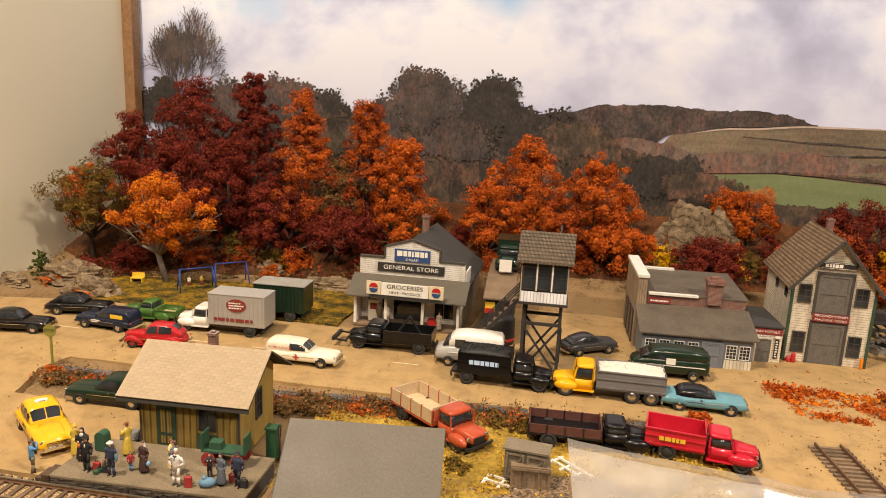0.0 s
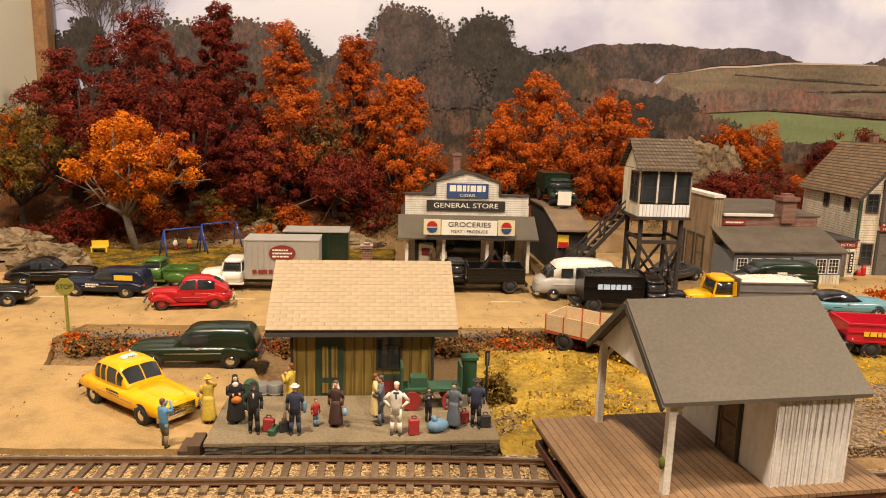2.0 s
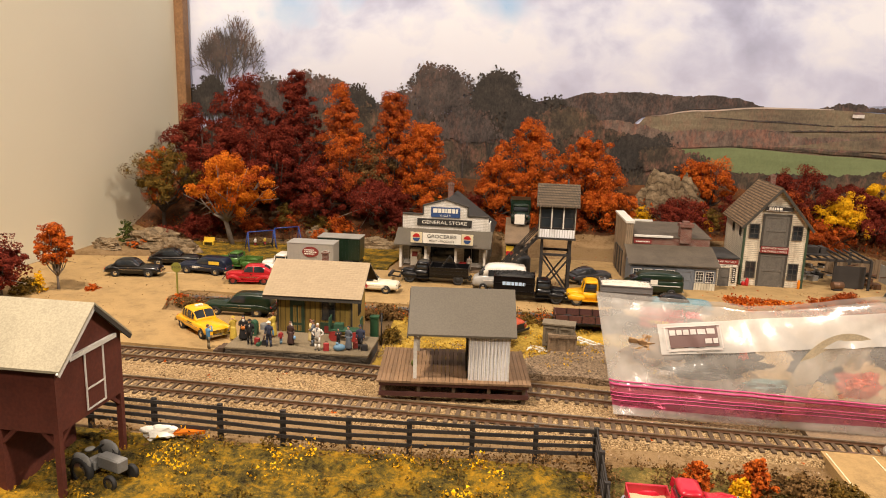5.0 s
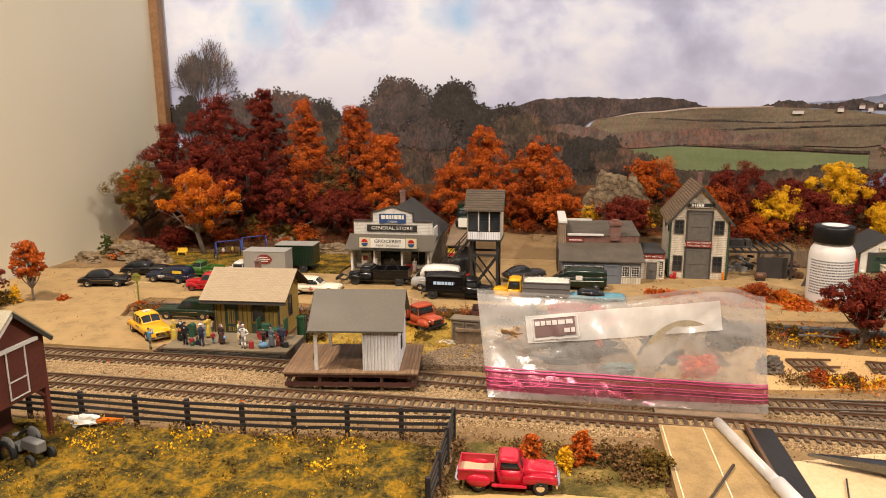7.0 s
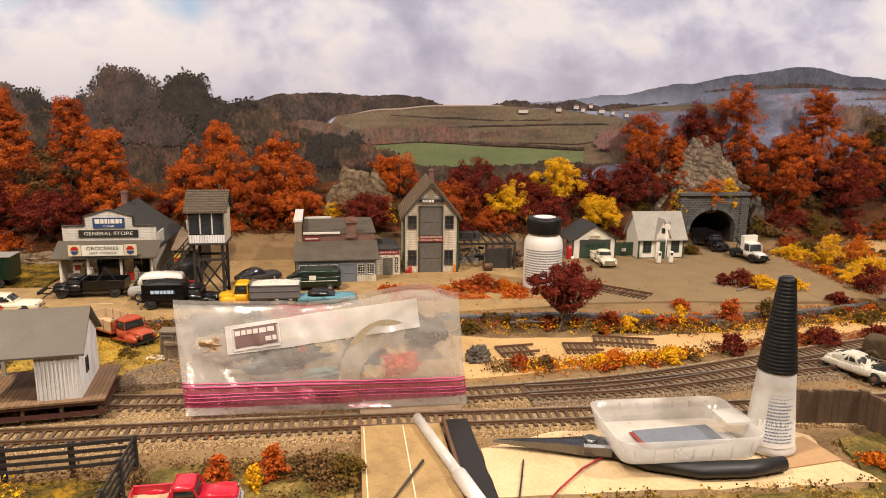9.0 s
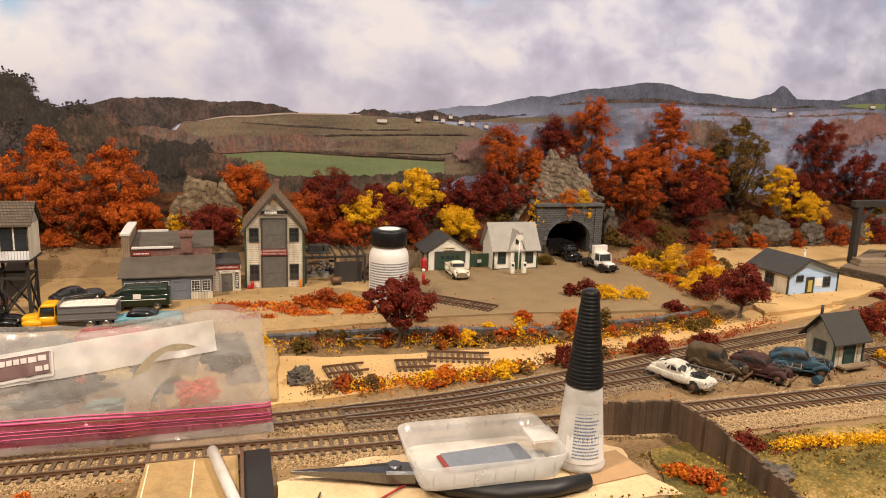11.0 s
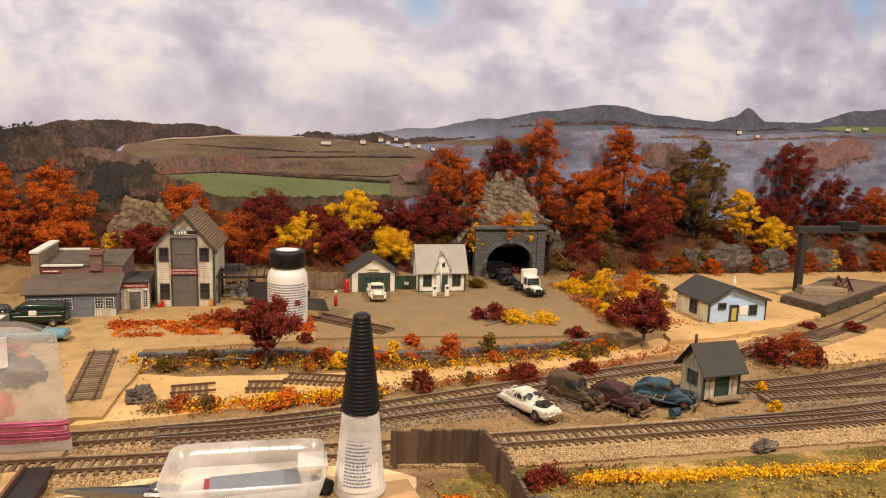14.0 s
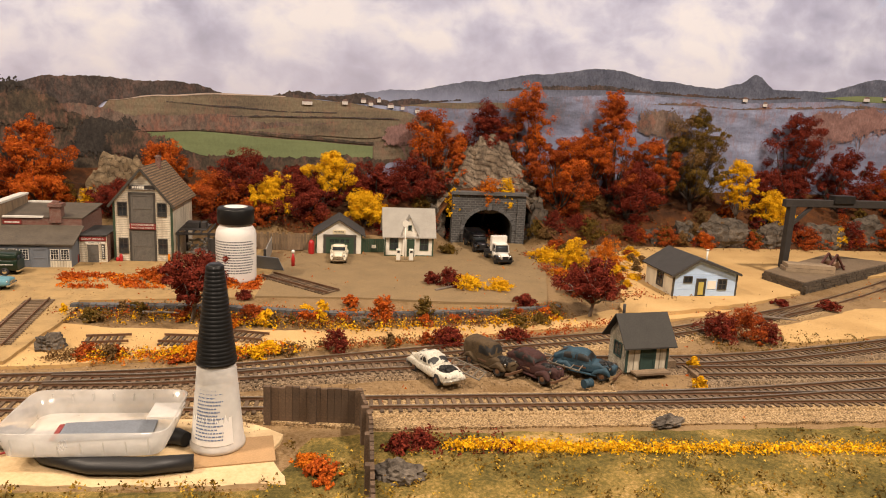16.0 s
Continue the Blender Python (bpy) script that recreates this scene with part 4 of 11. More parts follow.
turf("meadow_turf", -0.338, 0.034, 0.157, 0.250, -0.0028, 0.0068, "turf_gold", "lumpy golden and olive foam turf in the pasture", 2)
turf("verge_turf", -0.112, 0.148, 0.405, 0.522, -0.0030, 0.0042, "turf_straw", "lumpy golden turf between depot and street", 5)
turf("bank_turf", 0.500, 1.180, 0.155, 0.236, -0.0028, 0.0046, "turf_green", "lumpy brown and olive turf on the front bank", 9)
slab("gravel_verge", [(-0.015, 0.388), (0.10, 0.392), (0.16, 0.402), (0.158, 0.445), (0.10, 0.456), (0.060, 0.468), (0.035, 0.462), (0.015, 0.440), (-0.008, 0.415)], -0.009, -0.0004, "ballast_dark", "gravel patch with weeds beside the tracks", "gravel", 0.004, 41)
slab("road_crossing", [(0.172, 0.153), (0.229, 0.153), (0.227, 0.3005), (0.174, 0.3005)], -0.012, 0.0004, "street", "grey paved road running up to the level crossing", "road")
slab("road_crossing_inner", [(0.174, 0.3185), (0.246, 0.3185), (0.246, 0.341), (0.174, 0.341)], -0.012, 0.0004, "wood_weathered", "worn plank crossing between the tracks", "road")
slab("strip_black", [(0.230, 0.153), (0.2465, 0.153), (0.2465, 0.3035), (0.2295, 0.3035)], -0.012, 0.0010, "black_metal", "black strip along the open edge of the crossing road", "road")


# ---- tracks ----
def curve_through(pts, step=0.0066):
    """Evenly spaced points and headings along a smooth line through pts."""
    dense = []
    n_ = len(pts)
    for i in range(n_ - 1):
        p0, p1, p2, p3 = pts[max(0, i - 1)], pts[i], pts[i + 1], pts[min(n_ - 1, i + 2)]
        for j in range(60):
            t = j / 60
            dense.append(tuple(0.5 * (2 * b + (c - a) * t + (2 * a - 5 * b + 4 * c - d) * t * t + (3 * b - a - 3 * c + d) * t ** 3) for a, b, c, d in zip(p0, p1, p2, p3)))
    dense.append(pts[-1])
    out, left = [], 0.0
    for (xa, ya), (xb, yb) in zip(dense, dense[1:]):
        d = math.hypot(xb - xa, yb - ya)
        while left < d:
            t = left / d
            out.append((xa + (xb - xa) * t, ya + (yb - ya) * t, math.atan2(yb - ya, xb - xa)))
            left += step
        left -= d
    return out


TIES = []


def track(pts, label, bed="ballast", half=0.024, z=-0.0022):
    z += 0.00013 * len(TIES)
    line = curve_through(pts)
    road = thing("railway_track", 0, 0, 0, 0, label, "railway track", "model railway tracks")
    for s in (-1, 1):
        bm = bmesh.new()
        for w, z0, z1 in ((0.0011, z + 0.0006, z + 0.0010), (0.00035, z + 0.0010, z + 0.0022)):
            rows = []
            for x, y, a in line[::2]:
                cx, cy = x - math.sin(a) * s * 0.00825, y + math.cos(a) * s * 0.00825
                nx_, ny_ = -math.sin(a) * w, math.cos(a) * w
                rows.append([(cx + nx_, cy + ny_, z0), (cx + nx_, cy + ny_, z1), (cx - nx_, cy - ny_, z1), (cx - nx_, cy - ny_, z0)])
            rings(bm, rows, smooth=False)
        rail = part("rail", bm, "rail_rust", road)
        bm = bmesh.new()
        rows = []
        for x, y, a in line[::2]:
            cx, cy = x - math.sin(a) * s * 0.00825, y + math.cos(a) * s * 0.00825
            nx_, ny_ = -math.sin(a) * 0.0005, math.cos(a) * 0.0005
            rows.append([(cx + nx_, cy + ny_, z + 0.0022), (cx + nx_, cy + ny_, z + 0.0029), (cx - nx_, cy - ny_, z + 0.0029), (cx - nx_, cy - ny_, z + 0.0022)])
        rings(bm, rows, smooth=False)
        part("rail_head", bm, "rail_top", rail, "worn shiny rail head")
    bm = bmesh.new()
    rows = []
    for x, y, a in line[::3]:
        w = half * (1 + 0.10 * noise.noise((x * 40, y * 40, 5)))
        sx, sy = -math.sin(a), math.cos(a)
        rows.append([(x + sx * w, y + sy * w, -0.009), (x + sx * w * 0.74, y + sy * w * 0.74, z - 0.0004), (x - sx * w * 0.74, y - sy * w * 0.74, z - 0.0004), (x - sx * w, y - sy * w, -0.009)])
    rings(bm, rows, smooth=False)
    part("ballast_bed", bm, bed, road, "grey and tan stone ballast")
    TIES.append((road, line, z))
    return road


track([(-0.572, 0.3715), (-0.28, 0.3715), (-0.14, 0.3720), (0.02, 0.3595), (0.15, 0.3520), (0.25, 0.3490), (0.369, 0.358), (0.454, 0.3745), (0.552, 0.399), (0.644, 0.421), (0.745, 0.442), (0.838, 0.463), (0.971, 0.517), (1.079, 0.568), (1.249, 0.669), (1.5, 0.84)], "rust sided rails on brown ties curving away through ballast")
track([(-0.572, 0.3170), (-0.27, 0.3155), (-0.10, 0.3130), (0.16, 0.3100), (0.40, 0.304), (0.70, 0.3035), (1.0, 0.302), (2.2, 0.30)], "straight rusty rails on dark brown ties in pale ballast")
track([(0.30, 0.3475), (0.371, 0.348), (0.453, 0.359), (0.547, 0.374), (0.66, 0.381), (0.79, 0.381), (0.858, 0.386), (0.925, 0.397), (1.037, 0.423), (1.2, 0.47), (1.6, 0.60)], "rusty siding rails running behind the yard shanty", "ballast_dark")
track([(0.72, 0.305), (0.80, 0.309), (0.90, 0.319), (1.05, 0.340), (1.30, 0.385), (1.8, 0.49)], "branch rails leaving the straight track at a turnout", "ballast_dark")
track([(0.800, 0.356), (0.88, 0.357), (0.98, 0.358), (1.2, 0.362), (1.8, 0.38)], "rusty yard rails beyond the shanty", "ballast_dark")
slab("ballast_fill", [(-0.58, 0.322), (0.18, 0.316), (0.18, 0.345), (0.05, 0.348), (-0.15, 0.355), (-0.58, 0.352)], -0.009, -0.0031, "ballast", "pale stone ballast between the tracks", "gravel", 0.002, 31)
slab("ballast_fill_east", [(0.25, 0.318), (0.50, 0.322), (0.72, 0.325), (1.6, 0.35), (1.6, 0.262), (0.53, 0.268), (0.44, 0.285), (0.26, 0.290)], -0.009, -0.0034, "ballast", "grey ballast and cinders beside the yard tracks", "gravel", 0.002, 33)


# ---- buildings ----
def depot():
    d = thing("depot", -0.1785, 0.4575, -0.002, 2.5, "mustard board-and-batten depot with a pale shingled roof", "station building")
    x0, x1, y0, y1, h = -0.0310, 0.0310, -0.0275, 0.0275, 0.0438
    gable(d, x0, x1, y0, y1, h, 0.0168, "x", "boards_yellow", "roof_black", 0.0090, 0.001, 0.0100)
    for i in range(15):
        x = x0 + 0.0012 + i * (x1 - x0 - 0.0024) / 14
        if -0.021 < x < -0.008 or 0.006 < x < 0.017:
            continue
        part("batten", make(box, x - 0.0005, x + 0.0005, y0 - 0.0007, y0, 0.002, h - 0.001), "boards_yellow", d)
    door = part("door", make(box, -0.0205, -0.0085, y0 - 0.0009, y0, 0.006, h - 0.0035), "trim_green", d, "dark green panelled door")
    for px in (-0.0165, -0.0125):
        part("panel", make(box, px - 0.0013, px + 0.0013, y0 - 0.0013, y0 - 0.0009, 0.0155, 0.0300), "boards_yellow", door)
        part("panel", make(box, px - 0.0013, px + 0.0013, y0 - 0.0013, y0 - 0.0009, 0.0085, 0.0130), "boards_yellow", door)
    window(d, facing(0.0115, y0, 0.0300, "front"), 0.0105, 0.022, 2, 2)
    bay = part("bay_base", make(box, 0.005, 0.018, y0 - 0.0015, y0, 0.006, 0.0165), "trim_green", d)
    part("panel", make(box, 0.0085, 0.0145, y0 - 0.0019, y0 - 0.0015, 0.008, 0.0140), "sign_red", bay)
    window(d, facing(x1, 0.002, 0.026, "right"), 0.009, 0.019, 2, 2)
    for x in (x0, x1):
        part("corner_board", make(box, x - 0.0006, x + 0.0006, y0 - 0.0009, y0 + 0.0006, 0, h), "trim_dark", d)
    chimney(d, 0.001, 0.004, 0.052, 0.068, 0.0048)
    part("fascia_board", make(box, x0 - 0.0100, x1 + 0.0100, y0 - 0.0094, y0 - 0.0086, 0.0368, 0.0386), "trim_dark", d)
    return d


def depot_platform():
    p = thing("station_platform", -0.1785, 0.4045, 0.0, 2.0, "grey stone-edged plaster platform before the depot", "platform")
    part("deck", make(box, -0.0565, 0.0565, -0.0215, 0.0235, 0.0035, 0.0055), "platform_grey", p, bevel=0.0004)
    part("core", make(box, -0.0555, 0.0555, -0.0205, 0.0235, -0.006, 0.0035), "wall_stone", p)
    rnd_ = random.Random(2)
    x = -0.056
    while x < 0.0555:
        w = min(rnd_.uniform(0.006, 0.014), 0.0560 - x)
        mid = rnd_.uniform(-0.0015, 0.0010)
        for z0, z1 in ((-0.005, mid), (mid + 0.0001, 0.0036)):
            bm = bmesh.new()
            box(bm, x + 0.0001, x + w - 0.0001, -0.0212 - rnd_.uniform(0, 0.0008), -0.0204, z0, z1)
            bmesh.ops.subdivide_edges(bm, edges=bm.edges[:], cuts=3, use_grid_fill=True)
            for q in bm.verts:
                q.co.y -= 0.0009 * max(0.0, noise.noise(q.co * 420)) + 0.0005 * noise.noise(q.co * 1100)
            part("stone", bm, "platform_stone", p)
        x += w
    part("ramp_step", make(box, -0.0665, -0.0582, -0.0195, -0.0075, -0.002, 0.0012), "wood_step", p, "low brown plank step")
    part("ramp_step", make(box, -0.0628, -0.0582, -0.0195, -0.0075, 0.0012, 0.0032), "wood_step", p, "low brown plank step")


def freight_shed():
    d = thing("freight_shed", -0.053, 0.362, 0.0, 7.0, "grey roofed white freight shed on a brown plank platform", "shed")
    x0, x1, y0, y1, zd = -0.0505, 0.0505, -0.0315, 0.0315, 0.0125
    for (a, b, c, e) in ((x0, x1, y0, y0 + 0.0018), (x0, x1, y1 - 0.0018, y1)):
        part("skirt_beam", make(box, a, b, c, e, zd - 0.0040, zd - 0.0014), "deck_red", d)
        part("skirt_beam", make(box, a, b, c, e, 0.0012, 0.0040), "deck_red", d)
    for a in (x0, x1 - 0.0018):
        part("skirt_beam", make(box, a, a + 0.0018, y0 + 0.0018, y1 - 0.0018, zd - 0.0040, zd - 0.0014), "deck_red", d)
        part("skirt_beam", make(box, a, a + 0.0018, y0 + 0.0018, y1 - 0.0018, 0.0012, 0.0040), "deck_red", d)
    for i in range(5):
        for y in (y0 + 0.003, y1 - 0.003):
            x = x0 + 0.003 + i * (x1 - x0 - 0.006) / 4
            part("pier", make(box, x - 0.0012, x + 0.0012, y - 0.0010, y + 0.0010, -0.003, zd - 0.0014), "wood_weathered", d)
    n_ = 36
    w = (x1 - x0 + 0.003) / n_
    for i in range(n_):
        x = x0 - 0.0015 + i * w
        part("deck_plank", make(box, x + 0.00012, x + w - 0.00012, y0 - 0.0015, y1 + 0.0015, zd - 0.0014, zd), "wood_deck", d)
    rx0, rx1, ry0, ry1, h, rise = 0.0095, 0.0370, -0.0275, 0.0285, 0.0330, 0.0222
    ym = (ry0 + ry1) / 2
    bm = bmesh.new()
    turned(bm, prism(bm, [(ry0, 0), (ry1, 0), (ry1, h), (ym, h + rise), (ry0, h)], -rx1, -rx0), pose(0, 0, zd, 0, 0, 90))
    part("room_wall", bm, "boards_white", d, "white painted vertical boards")
    nb = 12
    for i in range(nb):
        x = rx0 + 0.0006 + i * (rx1 - rx0 - 0.0012) / (nb - 1)
        part("batten", make(box, x - 0.00035, x + 0.00035, ry0 - 0.0005, ry0, zd, zd + h - 0.0005), "trim_white", d)
    plank_door(d, facing(rx0, -0.004, zd, "left"), 0.011, 0.0235, "wood_weathered")
    window(d, facing(rx0, 0.016, zd + 0.019, "left"), 0.008, 0.008, 2, 2)
    window(d, facing(rx1, -0.008, zd + 0.017, "right"), 0.006, 0.010, 1, 2)
    for px, py in ((-0.0265, ry0 + 0.001), (-0.0265, ry1 - 0.001)):
        part("post", make(box, px - 0.0012, px + 0.0012, py - 0.0012, py + 0.0012, zd, zd + h), "trim_white", d, "white turned porch post")
        bm = bmesh.new()
        bar(bm, (px, py, zd + h - 0.007), (px + 0.0065, py, zd + h - 0.0005), 0.0012)
        part("bracket", bm, "trim_white", d)
    part("beam", make(box, -0.029, rx0, ry0 - 0.0006, ry0 + 0.0012, zd + h - 0.0018, zd + h), "trim_white", d)
    part("beam", make(box, -0.029, rx0, ry1 - 0.0012, ry1 + 0.0006, zd + h - 0.0018, zd + h), "trim_white", d)
    bm = bmesh.new()
    turned(bm, prism(bm, [(ry0, h), (ry1, h), (ym, h + rise)], 0.0262, 0.0272), pose(0, 0, zd, 0, 0, 90))
    part("gable_panel", bm, "boards_white", d)
    slope = rise / ((ry1 - ry0) / 2)
    b = (ry1 - ry0) / 2 + 0.0030
    for s in (-1, 1):
        z = zd + h + rise + 0.0003
        bm = bmesh.new()
        turned(bm, prism(bm, [(0, z), (s * b, z - b * slope), (s * b, z - b * slope + 0.0013), (0, z + 0.0013)], -0.0410, 0.0315), pose(0, ym, 0, 0, 0, 90))
        part("roof_slope", bm, "roof_grey", d, "flat grey painted roof")
        bm = bmesh.new()
        bar(bm, (-0.0317, ym, z - 0.0008), (-0.0317, ym + s * b, z - 0.0008 - b * slope), 0.0008, 0.0022)
        part("barge_board", bm, "trim_dark", d)
    part("wreath", make(blob, (-0.0280, ry0 + 0.001, zd + 0.0105), 0.0012, 0.0012, 0.0022, 10), "leaf_green", d)


def barn():
    d = thing("barn", -0.2600, 0.2055, -0.0035, 0.0, "red wooden barn with a pale metal roof over an open bay", "barn")
    x0, x1, y0, y1, h, up = -0.085, 0.035, -0.0275, 0.0275, 0.0698, 0.035
    bm = bmesh.new()
    ym = (y0 + y1) / 2
    turned(bm, prism(bm, [(y0, up), (y1, up), (y1, h), (ym, h + 0.0230), (y0, h)], -x1, -x0), pose(0, 0, 0, 0, 0, 90))
    part("loft_wall", bm, "barn_red", d)
    bm = bmesh.new()
    box(bm, x0, 0.004, y0 + 0.0002, y1 - 0.0002, 0, up)
    part("lower_wall", bm, "barn_red", d)
    for y in (y0 + 0.0015, y1 - 0.0015):
        part("post", make(box, x1 - 0.003, x1, y - 0.0015, y + 0.0015, 0, up), "barn_red", d)
        for a, b in ((x1 - 0.002, x1 - 0.009), (0.004, 0.011)):
            part("bracket", make(bar, (a, y, up - 0.007), (b, y, up), 0.0022), "barn_red", d)
    for a, b in ((y0 + 0.003, y0 + 0.010), (y1 - 0.003, y1 - 0.010)):
        part("bracket", make(bar, (x1 - 0.0015, a, up - 0.006), (x1 - 0.0015, b, up), 0.0018), "barn_red", d)
    slope = 0.0230 / 0.0275
    for s in (-1, 1):
        b, z = 0.0305, h + 0.0234
        bm = bmesh.new()
        turned(bm, prism(bm, [(0, z), (s * b, z - b * slope), (s * b, z - b * slope + 0.0012), (0, z + 0.0012)], -x1 - 0.005, -x0 + 0.004), pose(0, ym, 0, 0, 0, 90))
        part("roof_slope", bm, "roof_pale", d, "pale tan metal roofing")
        bm = bmesh.new()
        bar(bm, (x1 + 0.0042, ym, z - 0.0012), (x1 + 0.0042, ym + s * b, z - b * slope - 0.0012), 0.001, 0.0026)
        part("barge_board", bm, "trim_white" if s < 0 else "trim_dark", d)
    door = part("loft_door", make(box, x1, x1 + 0.0008, -0.006, 0.010, up + 0.003, h - 0.001), "barn_red", d)
    bm = bmesh.new()
    for y in (-0.006, 0.0092):
        box(bm, x1 + 0.0008, x1 + 0.0014, y, y + 0.0008, up + 0.003, h - 0.001)
    for z in (up + 0.003, up + 0.014):
        box(bm, x1 + 0.0008, x1 + 0.0014, -0.0052, 0.0092, z, z + 0.0008)
    part("door_trim", bm, "trim_white", door)
    part("door_rail", make(box, x1, x1 + 0.002, -0.018, 0.021, h - 0.0008, h + 0.0014), "trim_white", d)
    part("slide_door", make(box, -0.044, -0.020, y0 - 0.001, y0, 0.001, 0.022), "trim_white", d, "white sliding door")
    part("door_rail", make(box, -0.046, -0.004, y0 - 0.0022, y0, 0.0235, 0.0255), "trim_white", d)


def general_store():
    d = thing("general_store", -0.1075, 0.710, 0.0, 0.0, "white clapboard general store with a false front and porch", "store")
    w = 0.0515
    y0, y1 = 0.009, 0.128
    bm = bmesh.new()
    prism(bm, [(-w, 0), (w, 0), (w, 0.040), (0.0, 0.078), (-w, 0.040)], y0 + 0.002, y1)
    part("wall", bm, "clap_worn", d)
    for s in (-1, 1):
        b, sl = w + 0.004, 0.038 / w
        part("roof_slope", make(prism, [(0, 0.0785), (s * b, 0.0785 - b * sl), (s * b, 0.0797 - b * sl), (0, 0.0797)], y0 + 0.004, y1 + 0.004), "roof_black", d, "dark grey roofing")
    ff = [(-0.052, 0.036), (0.052, 0.036), (0.052, 0.064), (0.027, 0.064), (0.027, 0.075), (0.0, 0.083), (-0.027, 0.075), (-0.027, 0.064), (-0.052, 0.064)]
    front = part("false_front", make(prism, ff, y0 - 0.0006, y0 + 0.002), "clap_white", d, "white stepped clapboard false front")
    bm = bmesh.new()
    top = ff[2:] + [ff[2]]
    for (xa, za), (xb, zb) in zip(ff[2:], ff[3:]):
        bar(bm, (xa, y0 + 0.0006, za), (xb, y0 + 0.0006, zb), 0.0045, 0.0016)
    part("coping", bm, "trim_dark", front)
    part("porch_roof", make(lambda b: turned(b, prism(b, [(-0.018, 0.0300), (0.0085, 0.0455), (0.0085, 0.0467), (-0.018, 0.0312)], -0.0575, 0.0575), pose(0, 0, 0, 0, 0, 90))), "roof_grey", d, "sloping grey porch roof")
    part("porch_floor", make(box, -0.052, 0.052, -0.013, y0 + 0.002, 0, 0.0022), "wood_weathered", d)
    part("shop_wall", make(box, -0.051, 0.051, y0, y0 + 0.002, 0.002, 0.040), "clap_white", d)
    for x in (-0.050, -0.020, 0.016, 0.050):
        part("post", make(box, x - 0.0013, x + 0.0013, -0.0125, -0.0100, 0.0022, 0.0328), "trim_white", d)
    for x in (-0.0505, 0.0505):
        part("side_panel", make(box, x - 0.0009, x + 0.0009, -0.0100, y0, 0.0022, 0.0325), "clap_white", d)
    part("doorway", make(box, -0.017, 0.013, y0 - 0.0004, y0, 0.0025, 0.030), "glass_dark", d)
    for x in (-0.034, 0.033):
        window(d, facing(x, y0, 0.0165, "front"), 0.019, 0.019, 2, 1, "trim_white")
    chimney(d, -0.004, 0.089, 0.072, 0.092, 0.0068)
    s = part("name_board", make(box, -0.034, 0.032, y0 - 0.0018, y0 - 0.0006, 0.0505, 0.0590), "sign_black", d, "black sign board lettered in white")
    letters("GENERAL STORE", 0.0058, "sign_white", s, pose(-0.001, y0 - 0.0020, 0.0548), wide=1.25)
    s = part("cigar_board", make(box, -0.0175, 0.0175, y0 - 0.0018, y0 - 0.0006, 0.0615, 0.0735), "sign_blue", d, "blue advertising board with white marks")
    letters("CIGAR", 0.0034, "sign_white", s, pose(0, y0 - 0.0020, 0.0634), wide=1.3)
    bars_of_print(1, 0.030, 0.0065, "sign_white", s, pose(0, y0 - 0.0018, 0.0694), 6, fill=0.8)
    s = part("groceries_board", make(box, -0.0225, 0.0225, -0.0205, -0.0193, 0.0345, 0.0465), "sign_white", d, "white sign board with black lettering")
    letters("GROCERIES", 0.0056, "sign_black", s, pose(0, -0.0207, 0.0429), wide=1.2)
    letters("MEAT - PRODUCE", 0.0034, "sign_black", s, pose(0, -0.0207, 0.0374), wide=1.1)
    for x in (-0.0300, 0.0300):
        s = part("advert_board", make(box, x - 0.0068, x + 0.0068, -0.0205, -0.0193, 0.0345, 0.0470), "sign_cream", d, "cream board with a red and blue disc")
        for a, mt in ((0, "paint_red"), (math.pi, "sign_blue")):
            bm = bmesh.new()
            pts = [(x + 0.0042 * math.cos(a + k * math.pi / 8), 0.0408 + 0.0042 * math.sin(a + k * math.pi / 8)) for k in range(9)]
            prism(bm, [(px, pz + (0.0006 if a == 0 else -0.0006)) for px, pz in pts], -0.0209, -0.0205)
            part("disc", bm, mt, s)
    part("side_board", make(box, 0.0520, 0.0532, 0.012, 0.040, 0.040, 0.055), "sign_white", d, "weathered white board on the side wall")
    cooler = part("drink_cooler", make(box, -0.040, -0.0275, -0.003, 0.006, 0.0022, 0.0235), "sign_white", d, "white drink machine with a red panel", 0.0008)
    part("panel", make(box, -0.0375, -0.031, -0.0036, -0.003, 0.014, 0.020), "sign_red", cooler)
    part("ice_chest", make(box, 0.020, 0.0305, -0.008, -0.001, 0.0022, 0.0105), "paint_red", d, "red ice chest", 0.0006)


